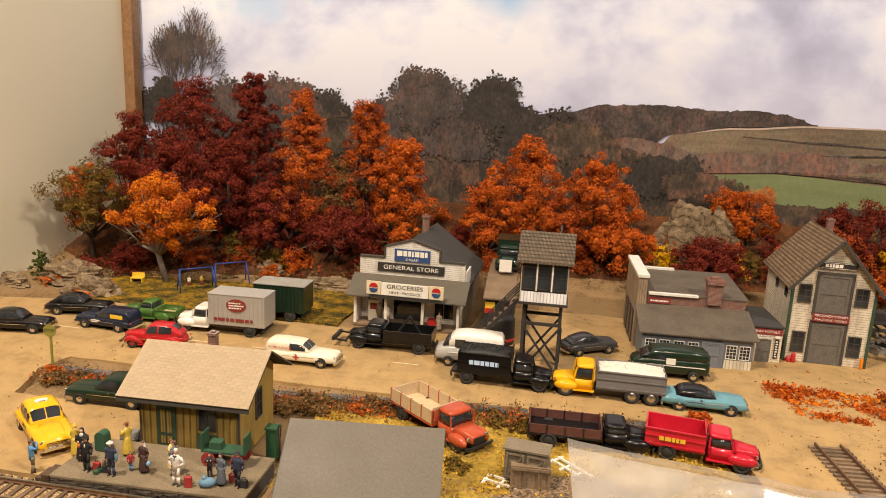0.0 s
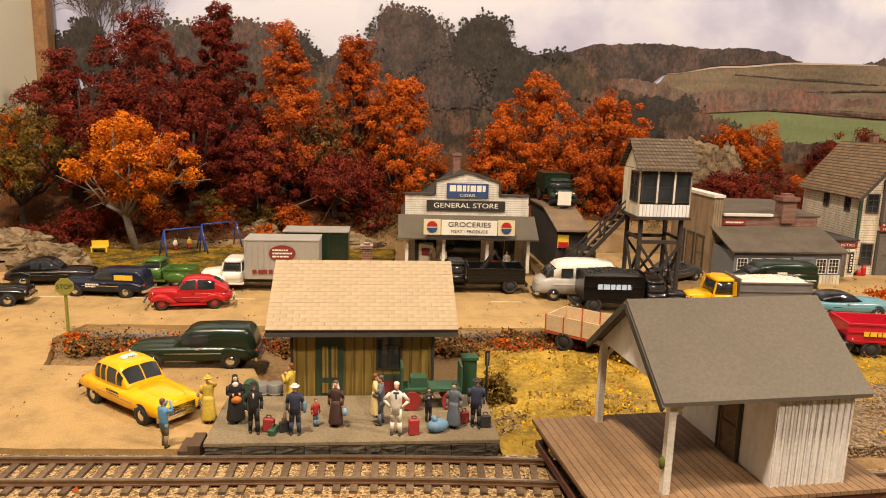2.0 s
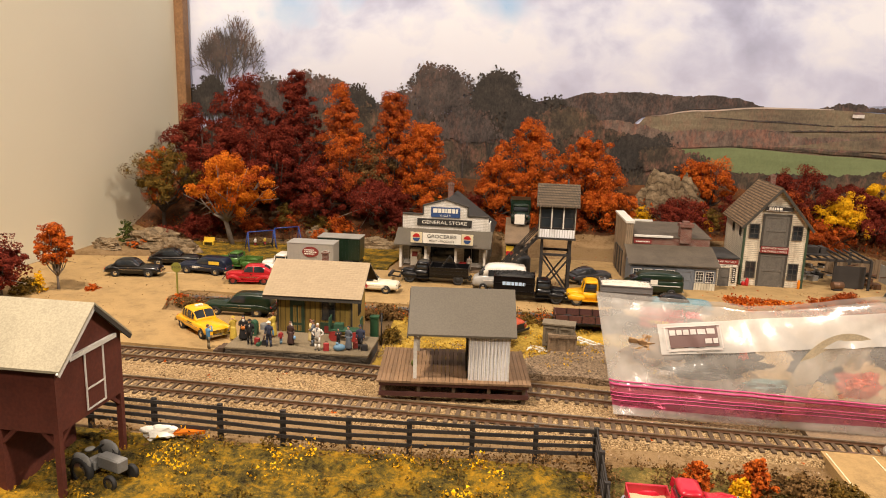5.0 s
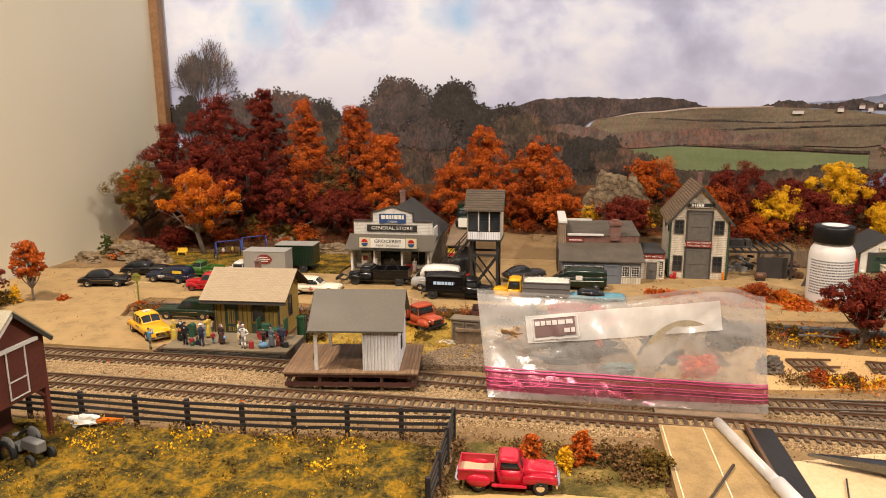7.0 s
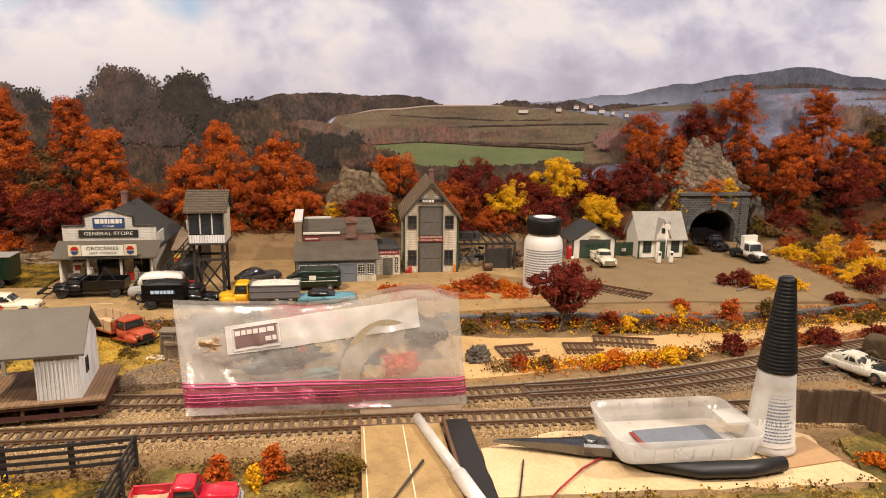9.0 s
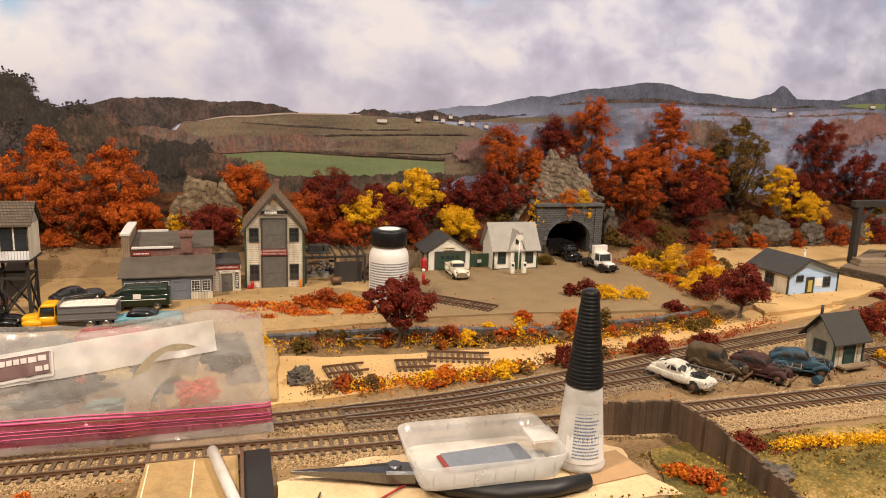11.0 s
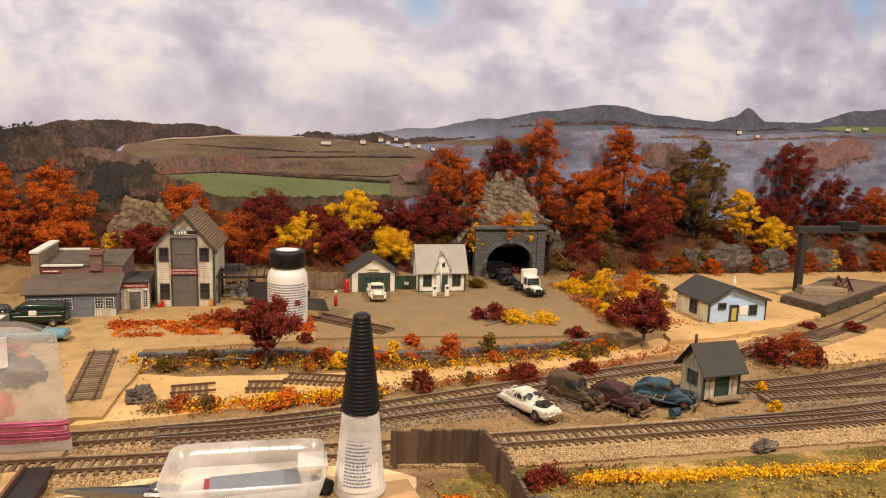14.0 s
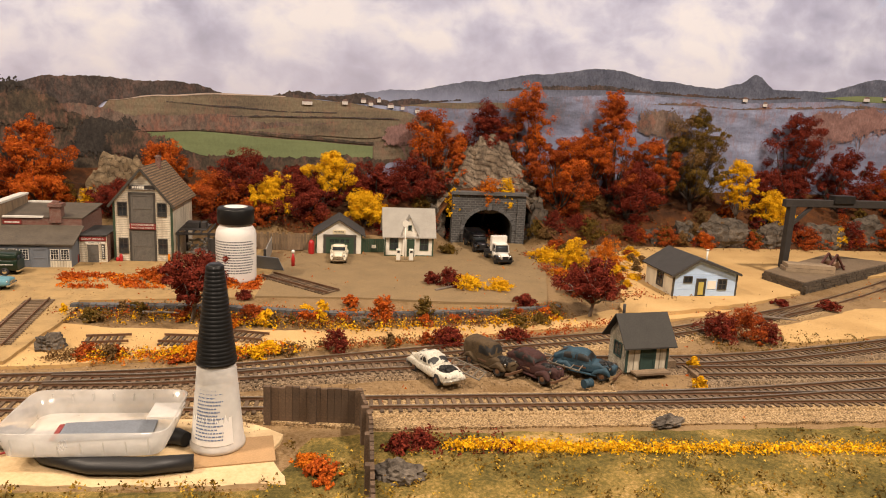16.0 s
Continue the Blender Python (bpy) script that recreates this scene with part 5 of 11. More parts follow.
def crossing_tower():
    d = thing("crossing_tower", 0.0220, 0.6325, 0.0, 0.0, "black timber crossing tower with a shingled cabin on tall legs", "tower")
    for x in (-0.0145, 0.0145):
        for y in (-0.015, 0.015):
            bm = bmesh.new()
            bar(bm, (x, y, 0), (x, y, 0.062), 0.0026)
            part("leg", bm, "wood_black", d)
    for y in (-0.015, 0.015):
        for a, b in (((-0.0145, 0.003), (0.0145, 0.042)), ((0.0145, 0.003), (-0.0145, 0.042))):
            bm = bmesh.new()
            bar(bm, (a[0], y - 0.001, a[1]), (b[0], y - 0.001, b[1]), 0.0017)
            part("brace", bm, "wood_black", d)
        part("girt", make(box, -0.016, 0.016, y - 0.0009, y + 0.0009, 0.043, 0.0455), "wood_black", d)
    for x in (-0.0145, 0.0145):
        bm = bmesh.new()
        bar(bm, (x, -0.015, 0.003), (x, 0.015, 0.042), 0.0017)
        bar(bm, (x + 0.0012, 0.015, 0.003), (x + 0.0012, -0.015, 0.042), 0.0017)
        part("brace", bm, "wood_black", d)
        part("girt", make(box, x - 0.0009, x + 0.0009, -0.016, 0.016, 0.0455, 0.0475), "wood_black", d)
    part("floor_frame", make(box, -0.0195, 0.0195, -0.0205, 0.0205, 0.0610, 0.0630), "wood_black", d)
    part("lower_wall", make(box, -0.0180, 0.0180, -0.0190, 0.0190, 0.0630, 0.0715), "boards_white", d, "white boarded cabin base")
    part("cabin_wall", make(box, -0.0176, 0.0176, -0.0186, 0.0186, 0.0715, 0.0960), "wood_black", d, "black window wall")
    for x in (-0.0119, 0.0, 0.0119):
        window(d, facing(x, -0.0186, 0.0835, "front"), 0.0098, 0.0200, 1, 2, "wood_black")
    for x in (-0.006, 0.006):
        part("mullion", make(box, x - 0.0006, x + 0.0006, -0.0198, -0.0186, 0.0725, 0.0950), "trim_white", d, "pale window mullion")
    part("west_wall", make(box, -0.0186, -0.0177, -0.0185, 0.0185, 0.0630, 0.0955), "boards_cream", d, "cream boarded side")
    window(d, facing(-0.0186, -0.0085, 0.0835, "left"), 0.0150, 0.0205, 2, 2, "wood_black", 0.0012)
    part("east_wall", make(box, 0.0177, 0.0186, -0.0185, 0.0185, 0.0630, 0.0955), "boards_cream", d, "cream boarded side")
    for s in (-1, 1):
        b, rise = 0.0225, 0.0205
        bm = bmesh.new()
        turned(bm, prism(bm, [(0, 0.1155), (s * b, 0.1155 - rise), (s * b, 0.1168 - rise), (0, 0.1168)], -0.0220, 0.0220), pose(0, 0, 0, 0, 0, 90))
        part("roof_slope", bm, "shingle_grey", d, "weathered shingled roof slope")
    bm = bmesh.new()
    turned(bm, prism(bm, [(-0.0186, 0.0960), (0.0186, 0.0960), (0, 0.1135)], -0.0185, 0.0185), pose(0, 0, 0, 0, 0, 90))
    part("gable_wall", bm, "boards_cream", d)
    part("stovepipe", make(rod, (0.010, 0.012, 0.098), (0.010, 0.012, 0.121), 0.0009), "black_metal", d)
    st = part("stair_landing", make(box, -0.0215, -0.0145, 0.010, 0.021, 0.0595, 0.0603), "wood_weathered", d, "steep weathered stair")
    for i in range(1, 11):
        part("tread", make(box, -0.020 - i * 0.0043, -0.0145 - i * 0.0043, 0.010, 0.021, 0.0595 - i * 0.0050, 0.0603 - i * 0.0050), "wood_weathered", st)
    for y in (0.0095, 0.0215):
        bm = bmesh.new()
        bar(bm, (-0.017, y, 0.060), (-0.066, y, 0.0045), 0.0009, 0.0028)
        part("stringer", bm, "wood_black", st)
        for up in (0.006, 0.0105):
            bm = bmesh.new()
            bar(bm, (-0.017, y, 0.062 + up), (-0.066, y, 0.005 + up), 0.0009)
            part("handrail", bm, "wood_black", st)
        for t in (0.0, 0.33, 0.66, 1.0):
            x, z = -0.017 - 0.049 * t, 0.061 - 0.0565 * t
            part("baluster", make(box, x - 0.0006, x + 0.0006, y - 0.0006, y + 0.0006, z - 0.002, z + 0.0115), "wood_black", st)


def coal_ramp():
    d = thing("truck_ramp", -0.022, 0.752, 0.0, 2.0, "grey plank ramp beside the store with a black bunker below", "ramp")
    bm = bmesh.new()
    turned(bm, prism(bm, [(-0.05, 0.0), (0.055, 0.0), (0.055, 0.050), (0.000, 0.050), (-0.05, 0.038)], -0.013, 0.013), pose(0, 0, 0, 0, 0, 90))
    part("bunker", bm, "wood_black", d)
    sign = part("sign_board", make(box, -0.0125, -0.0035, -0.0520, -0.0502, 0.0235, 0.0345), "paint_yellow", d, "yellow enamel advertising sign with a red lower half")
    part("sign_band", make(box, -0.0121, -0.0039, -0.0524, -0.0520, 0.0240, 0.0285), "paint_red", sign)
    bm = bmesh.new()
    turned(bm, prism(bm, [(-0.055, 0.0375), (0.0, 0.0505), (0.055, 0.0505), (0.055, 0.052), (0.0, 0.052), (-0.055, 0.039)], -0.0145, 0.0145), pose(0, 0, 0, 0, 0, 90))
    part("deck", bm, "wood_weathered", d)
    part("tank", make(lathe, [(0.004, 0.0), (0.0125, 0.001), (0.013, 0.004), (0.0125, 0.0235), (0.010, 0.026), (0.002, 0.0265)], 20, (0.004, -0.062, 0)), "black_metal", d, "black tank with a red band")
    part("band", make(lathe, [(0.0131, 0.004), (0.0134, 0.0046), (0.0134, 0.0060), (0.0131, 0.0066)], 20, (0.004, -0.062, 0), cap=False), "paint_red", d)


def scrap_office():
    d = thing("scrap_office", 0.1555, 0.704, 0.0, 2.0, "red brick office with a blue-grey glazed lean-to front", "workshop")
    part("brick_wall", make(box, -0.048, 0.046, 0.018, 0.100, 0, 0.050), "brick_red", d)
    part("parapet", make(box, -0.050, -0.042, 0.016, 0.101, 0.0, 0.066), "boards_tan", d, "tall tan boarded side wall")
    part("coping", make(box, -0.0512, -0.0408, 0.015, 0.102, 0.066, 0.0685), "trim_white", d)
    part("coping", make(box, -0.040, 0.004, 0.016, 0.0205, 0.0505, 0.0525), "trim_white", d)
    part("coping", make(box, -0.040, -0.005, 0.096, 0.101, 0.056, 0.0585), "trim_white", d)
    part("roof", make(lambda b: turned(b, prism(b, [(0.0175, 0.0502), (0.1005, 0.0555), (0.1005, 0.0568), (0.0175, 0.0515)], -0.048, 0.0408), pose(0, 0, 0, 0, 0, 90))), "roof_tar", d, "tar paper flat roof")
    chimney(d, 0.018, 0.022, 0.045, 0.064, 0.0125)
    part("front_wall", make(box, -0.0475, 0.045, -0.022, 0.0185, 0, 0.0262), "paint_bluegrey", d, "blue-grey boarded front")
    bm = bmesh.new()
    turned(bm, prism(bm, [(-0.0250, 0.0262), (0.0178, 0.0405), (0.0178, 0.0417), (-0.0250, 0.0274)], -0.049, 0.051), pose(0, 0, 0, 0, 0, 90))
    part("lean_to_roof", bm, "roof_tar", d, "sloping tar paper roof")
    for x in (-0.0405, -0.0285, -0.0165, -0.0045):
        window(d, facing(x, -0.022, 0.0150, "front"), 0.0085, 0.0120, 3, 4, "trim_white", 0.0005)
    for x in (0.0275, 0.0385):
        window(d, facing(x, -0.022, 0.0150, "front"), 0.0085, 0.0120, 3, 4, "trim_white", 0.0005)
    plank_door(d, facing(0.0115, -0.022, 0.0, "front"), 0.0155, 0.0215, "paint_bluegrey", "paint_bluegrey")
    part("apron", make(box, 0.0225, 0.045, -0.0224, -0.022, 0.0, 0.0078), "boards_cream", d, "tan boarded panel")
    for y in (0.035, 0.055, 0.075):
        plank_door(d, facing(-0.050, y, 0.0, "left"), 0.012, 0.030, "wood_weathered")
    s = part("name_board", make(box, -0.040, -0.020, 0.0168, 0.018, 0.0425, 0.0475), "sign_red", d)
    bars_of_print(1, 0.016, 0.0026, "sign_white", s, pose(-0.03, 0.0168, 0.045), 9)
    d2 = thing("scrap_passage", 0.2165, 0.712, 0.0, 2.0, "narrow brick passage with a grey door between the workshops", "workshop")
    part("wall", make(box, -0.0155, 0.0155, 0.0, 0.06, 0, 0.032), "brick_red", d2)
    part("front", make(box, -0.0155, 0.0155, -0.0008, 0.0, 0, 0.032), "clap_worn", d2)
    part("roof", make(box, -0.0165, 0.0160, -0.003, 0.062, 0.0322, 0.0335), "roof_black", d2)
    plank_door(d2, facing(0.000, -0.0008, 0, "front"), 0.0125, 0.0215, "door_grey", "clap_worn")
    s = part("sign_board", make(box, -0.0145, 0.0148, -0.0022, -0.0008, 0.0258, 0.0312), "sign_red", d2, "dark red sign lettered in white")
    letters("SCRAP METALS", 0.0031, "sign_white", s, pose(0, -0.0024, 0.0285), wide=1.18)
    s = part("sign_board", make(box, -0.009, 0.0135, -0.0018, -0.0008, 0.0228, 0.0252), "sign_white", d2, "small weathered white sign")
    letters("LUBRICANTS", 0.0020, "sign_black", s, pose(0.002, -0.0020, 0.0240), wide=1.2)
    s = part("tools_board", make(box, 0.0095, 0.0130, -0.0018, -0.0008, 0.004, 0.0215), "sign_black", d2, "upright black board")
    bars_of_print(7, 0.002, 0.016, "sign_white", s, pose(0.01125, -0.0018, 0.0128), 3)
    part("barrel", make(lathe, [(0.0025, 0), (0.003, 0.001), (0.0033, 0.005), (0.003, 0.009), (0.0025, 0.010)], 12, (-0.0185, -0.004, 0)), "sign_red", d2, "faded red barrel")


def machine_shop():
    d = thing("machine_shop", 0.2715, 0.7215, 0.0, -2.5, "weathered two-storey white clapboard shop with a shingled roof", "workshop")
    w, y1, h, rise = 0.0335, 0.098, 0.073, 0.040
    bm = bmesh.new()
    prism(bm, [(-w, 0), (w, 0), (w, h), (0, h + rise), (-w, h)], 0.0, y1)
    part("wall", bm, "clap_worn", d)
    for s in (-1, 1):
        b, sl = w + 0.005, rise / w
        part("roof_slope", make(prism, [(0, h + rise + 0.0005), (s * b, h + rise + 0.0005 - b * sl), (s * b, h + rise + 0.002 - b * sl), (0, h + rise + 0.002)], -0.0055, y1 + 0.004), "shingle_brown", d, "curled brown wooden shingles")
        bm = bmesh.new()
        bar(bm, (0, -0.0057, h + rise - 0.0005), (s * b, -0.0057, h + rise - 0.0005 - b * sl), 0.0012, 0.0026)
        part("barge_board", bm, "trim_dark", d)
        part("corner_board", make(box, s * w - 0.0012, s * w + 0.0012, -0.0008, 0.0012, 0, h), "trim_green", d)
    plank_door(d, facing(-0.0005, 0, 0.0, "front"), 0.0265, 0.0375, "door_grey", name="big_door")
    plank_door(d, facing(-0.0005, 0, 0.0475, "front"), 0.0260, 0.0345, "door_grey", name="hay_door")
    for z in (0.0185, 0.0635):
        for x in (-0.0235, 0.0225):
            window(d, facing(x, 0, z, "front"), 0.0100, 0.0185 if z < 0.03 else 0.0160, 2, 3, "trim_dark", 0.0011)
    s = part("sign_board", make(box, -0.0150, 0.0150, -0.0024, -0.0014, 0.0395, 0.0468), "sign_red", d, "dark red sign lettered in white")
    letters("RECONDITIONED", 0.0029, "sign_white", s, pose(0, -0.0026, 0.0451), wide=1.15)
    letters("MACHINE TOOLS", 0.0029, "sign_white", s, pose(0, -0.0026, 0.0414), wide=1.15)
    s = part("name_board", make(box, -0.0150, 0.0150, -0.0018, -0.0006, 0.0875, 0.0935), "sign_black", d, "black name board with a pale border")
    bars_of_print(1, 0.022, 0.0036, "sign_white", s, pose(0, -0.0018, 0.0905), 4, fill=0.8)
    bm = bmesh.new()
    for z in (0.0880, 0.0928):
        box(bm, -0.0142, 0.0142, -0.0020, -0.0018, z, z + 0.0003)
    part("border", bm, "sign_white", s)
    for y in (0.02, 0.055):
        window(d, facing(-w, y, 0.062, "left"), 0.008, 0.014, 2, 2)
    chimney(d, 0.004, 0.055, 0.100, 0.122, 0.0055)
    for x, hh in ((-0.030, 0.0025), (-0.026, 0.0045)):
        part("gas_bottle", make(lathe, [(0.0018, 0), (0.0020, 0.0005), (0.0020, hh * 1.6), (0.0008, hh * 2)], 10, (x, -0.004, 0)), "paint_red", d)
    part("gas_bottle", make(lathe, [(0.0014, 0), (0.0015, 0.0005), (0.0015, 0.009), (0.0006, 0.0105)], 10, (0.030, -0.003, 0)), "leaf_amber", d)


def scrap_yard():
    d = thing("yard_shelter", 0.345, 0.735, 0.0, 0.0, "open timber shelter over a scrap yard with a board fence", "shelter")
    for x, y in ((-0.036, 0.0), (0.0, 0.0), (0.036, -0.006), (-0.036, 0.05), (0.036, 0.05)):
        part("post", make(box, x - 0.0012, x + 0.0012, y - 0.0012, y + 0.0012, 0, 0.034), "wood_black", d)
    for i in range(9):
        x = -0.037 + i * 0.00925
        part("rafter", make(bar, (x, -0.004, 0.034), (x, 0.054, 0.036), 0.0014, 0.0020), "wood_black", d)
    part("loft_floor", make(box, -0.034, -0.004, 0.006, 0.048, 0.0355, 0.0365), "wood_black", d)
    for x, w in ((-0.030, 0.016), (-0.012, 0.006)):
        part("roof_bin", make(box, x, x + w, 0.015, 0.030, 0.0365, 0.044), "wood_black", d)
    part("board_screen", make(box, 0.0005, 0.034, 0.0, 0.0012, 0.0, 0.026), "wood_black", d)
    part("beam", make(box, -0.038, 0.038, -0.002, 0.0, 0.031, 0.034), "wood_black", d)
    f = thing("board_fence", 0.435, 0.80, 0.0, 0.0, "weathered grey board fence", "fence")
    for i in range(38):
        x = -0.075 + i * 0.0041
        part("board", make(box, x, x + 0.0036, 0, 0.0008, 0, 0.023 + 0.0015 * math.sin(i * 2.7)), "wood_weathered", f)
    for z in (0.006, 0.017):
        part("rail", make(box, -0.075, 0.081, 0.0008, 0.002, z, z + 0.0015), "wood_weathered", f)
    g = thing("tin_wall", 0.418, 0.725, 0.0, 90, "dull grey sheet metal yard wall", "fence")
    part("sheet", make(box, -0.03, 0.06, 0, 0.001, 0, 0.021), "metal_roof", g)
    part("post", make(box, -0.031, -0.029, -0.001, 0.002, 0, 0.023), "wood_black", g)
    r = random.Random(8)
    for i in range(9):
        x, y = r.uniform(0.315, 0.395), r.uniform(0.74, 0.79)
        s = thing("scrap_heap", x, y, 0.0, r.uniform(0, 360), "rusty junk and wheels piled in the yard", "scrap", "scrap heaps")
        bm = bmesh.new()
        for _ in range(8):
            a = Vector((r.uniform(-0.008, 0.008), r.uniform(-0.006, 0.006), r.uniform(0.001, 0.018)))
            bar(bm, a, a + Vector((r.uniform(-0.01, 0.01), r.uniform(-0.01, 0.01), r.uniform(-0.001, 0.004))), r.uniform(0.0008, 0.003))
        box(bm, -0.006, 0.006, -0.005, 0.005, 0, 0.006)
        tagged(part("junk", bm, r.choice(["rail_rust", "black_metal", "metal_roof"]), s), kind="stuff")
    t = thing("oil_drum_rack", 0.345, 0.722, 0.0, 10, "rusty drum on a low stand", "drum")
    part("drum", make(rod, (-0.006, 0, 0.006), (0.006, 0, 0.006), 0.0042, None, 14), "rail_rust", t)
    part("stand", make(box, -0.005, 0.005, -0.003, 0.003, 0, 0.0022), "wood_black", t)


def garage():
    d = thing("garage", 0.5065, 0.781, 0.0006, 0.0, "small cream garage with a black roof and green doors", "garage")
    gable(d, -0.0305, 0.0305, 0.0, 0.055, 0.026, 0.0195, "y", "plaster_cream", "roof_black", 0.005, 0.0012, 0.004)
    door = plank_door(d, facing(0.001, 0, 0, "front"), 0.037, 0.0225, "trim_green", "trim_dark")
    for x in (-0.0095, -0.003, 0.0045, 0.011):
        window(d, facing(x, -0.0006, 0.0175, "front"), 0.0055, 0.0055, 1, 2, "trim_green", 0.0006)
    s = part("sign_board", make(box, -0.0085, 0.0085, -0.0016, -0.0004, 0.0275, 0.0322), "sign_cream", d, "small lettered board under the gable")
    bars_of_print(1, 0.013, 0.0026, "sign_black", s, pose(0, -0.0016, 0.0299), 2)
    for x in (-0.0303, 0.0303):
        part("corner_board", make(box, x - 0.0008, x + 0.0008, -0.0008, 0.0008, 0, 0.026), "trim_green", d)
    g = thing("green_fence", 0.553, 0.792, 0.0006, 0.0, "dark green board fence between garage and station", "fence")
    for i in range(10):
        part("board", make(box, -0.0155 + i * 0.0031, -0.0126 + i * 0.0031, 0, 0.001, 0, 0.019), "trim_green", g)
    w = part("poster", make(box, -0.002, 0.004, -0.0004, 0, 0.006, 0.0105), "sign_white", g)
    r = thing("red_pump", 0.470, 0.777, 0.0, 0, "round-topped red oil pump beside the garage", "pump")
    part("cabinet", make(lathe, [(0.0035, 0), (0.004, 0.001), (0.004, 0.014), (0.003, 0.018), (0.0012, 0.0195)], 14), "paint_red", r)
    part("base", make(box, -0.004, 0.004, -0.004, 0.004, -0.001, 0.0008), "concrete", r)


def filling_station():
    d = thing("filling_station", 0.6005, 0.773, 0.0006, 0.0, "cream filling station cottage with a grey roof and green trim", "filling station")
    gable(d, -0.0325, 0.0325, 0.0, 0.045, 0.031, 0.030, "x", "plaster_cream", "roof_tan_grey", 0.0045, 0.0013, 0.004)
    bm = bmesh.new()
    prism(bm, [(-0.0095, 0.026), (0.0095, 0.026), (0.0095, 0.033), (0.0, 0.0535), (-0.0095, 0.033)], -0.0035, 0.02)
    part("dormer_wall", bm, "plaster_cream", d)
    for s in (-1, 1):
        part("dormer_roof", make(prism, [(0, 0.0540), (s * 0.0125, 0.0270), (s * 0.0125, 0.0282), (0, 0.0552)], -0.0050, 0.02), "roof_tan_grey", d)
    window(d, facing(0.0, -0.0035, 0.0395, "front"), 0.0042, 0.0065, 1, 2, "trim_green")
    part("porch_wall", make(box, -0.0085, 0.0085, -0.0033, 0.0, 0, 0.0262), "plaster_cream", d)
    plank_door(d, facing(0.002, -0.0033, 0, "front"), 0.0085, 0.0230, "trim_green", "trim_green")
    for x in (-0.0205, 0.0205):
        window(d, facing(x, 0, 0.0165, "front"), 0.0110, 0.0165, 2, 2, "trim_green", 0.001)
    for x in (-0.0325, 0.0325):
        part("corner_board", make(box, x - 0.0009, x + 0.0009, -0.0009, 0.0009, 0, 0.031), "trim_green", d)
    part("base_board", make(box, -0.0330, 0.0330, -0.0008, 0, 0, 0.0012), "trim_green", d)
    i = thing("pump_island", 0.592, 0.741, 0.0006, 0.0, "concrete island with two white petrol pumps and a lamp post", "petrol pumps")
    part("kerb", make(box, -0.013, 0.013, -0.004, 0.004, 0, 0.0012), "concrete", i, bevel=0.0004)
    for x in (-0.0085, 0.0085):
        p = part("petrol_pump", make(box, x - 0.0028, x + 0.0028, -0.002, 0.002, 0.0012, 0.0165), "sign_white", i, "white petrol pump", 0.0006)
        part("dial", make(box, x - 0.0016, x + 0.0016, -0.0023, -0.002, 0.0115, 0.0145), "sign_black", p)
    post = part("lamp_post", make(rod, (0, 0, 0.0012), (0, 0, 0.048), 0.0008), "sign_white", i)
    part("sign_disc", make(rod, (0, -0.0012, 0.050), (0, 0.0006, 0.050), 0.0042, None, 16), "sign_white", post, "round white sign")
    bm = bmesh.new()
    for k in range(10):
        a0, a1 = math.pi * k / 10, math.pi * (k + 1) / 10
        bar(bm, (0.002 - 0.002 * math.cos(a0), 0, 0.053 + 0.004 * math.sin(a0)), (0.002 - 0.002 * math.cos(a1), 0, 0.053 + 0.004 * math.sin(a1)), 0.0006)
    part("hose_arm", bm, "steel", post)


def tunnel():
    d = thing("tunnel_portal", 0.7305, 0.875, 0.0, 0.0, "dark grey cut stone tunnel portal in the hillside", "tunnel")
    w, h, a, spring = 0.0565, 0.074, 0.0375, 0.020
    arch = [(a * math.cos(math.pi * k / 16), spring + (0.052 - spring) * math.sin(math.pi * k / 16)) for k in range(17)]
    bm = bmesh.new()
    for s in (-1, 1):
        half = [(s * x, z) for x, z in arch[:9]]
        pts = [(s * a, 0)] + half + [(0, h), (s * w, h), (s * w, 0)]
        prism(bm, pts, 0.0, 0.012)
    part("portal_wall", bm, "portal_block", d)
    for s in (-1, 1):
        part("pilaster", make(box, min(s * w, s * (w - 0.013)), max(s * w, s * (w - 0.013)), -0.002, 0.0, 0, h - 0.004), "portal_block", d)
    part("coping", make(box, -w - 0.002, w + 0.002, -0.004, 0.014, h, h + 0.004), "cut_stone", d)
    for k in range(13):
        t0, t1 = math.pi * (k + 0.06) / 13, math.pi * (k + 0.94) / 13
        pts = []
        for t, r in ((t0, 1.0), (t1, 1.0), (t1, 1.16), (t0, 1.16)):
            pts.append((a * r * math.cos(t), spring + (0.052 - spring) * r * math.sin(t)))
        part("arch_stone", make(prism, pts, -0.0012, 0.001), "cut_stone", d)
    part("keystone", make(prism, [(-0.0028, 0.051), (0.0028, 0.051), (0.0038, 0.0605), (-0.0038, 0.0605)], -0.0022, 0.0), "cut_stone", d, "projecting pale keystone")
    bm = bmesh.new()
    rows = [[(x * 1.02, y, z) for x, z in [(a, -0.002)] + arch + [(-a, -0.002)]] for y in (0.012, 0.12)]
    rings(bm, rows, cap=False)
    part("bore", bm, "tunnel_black", d, "dark tunnel lining")
    part("bore_end", make(box, -w, w, 0.118, 0.120, -0.002, h), "tunnel_black", d)


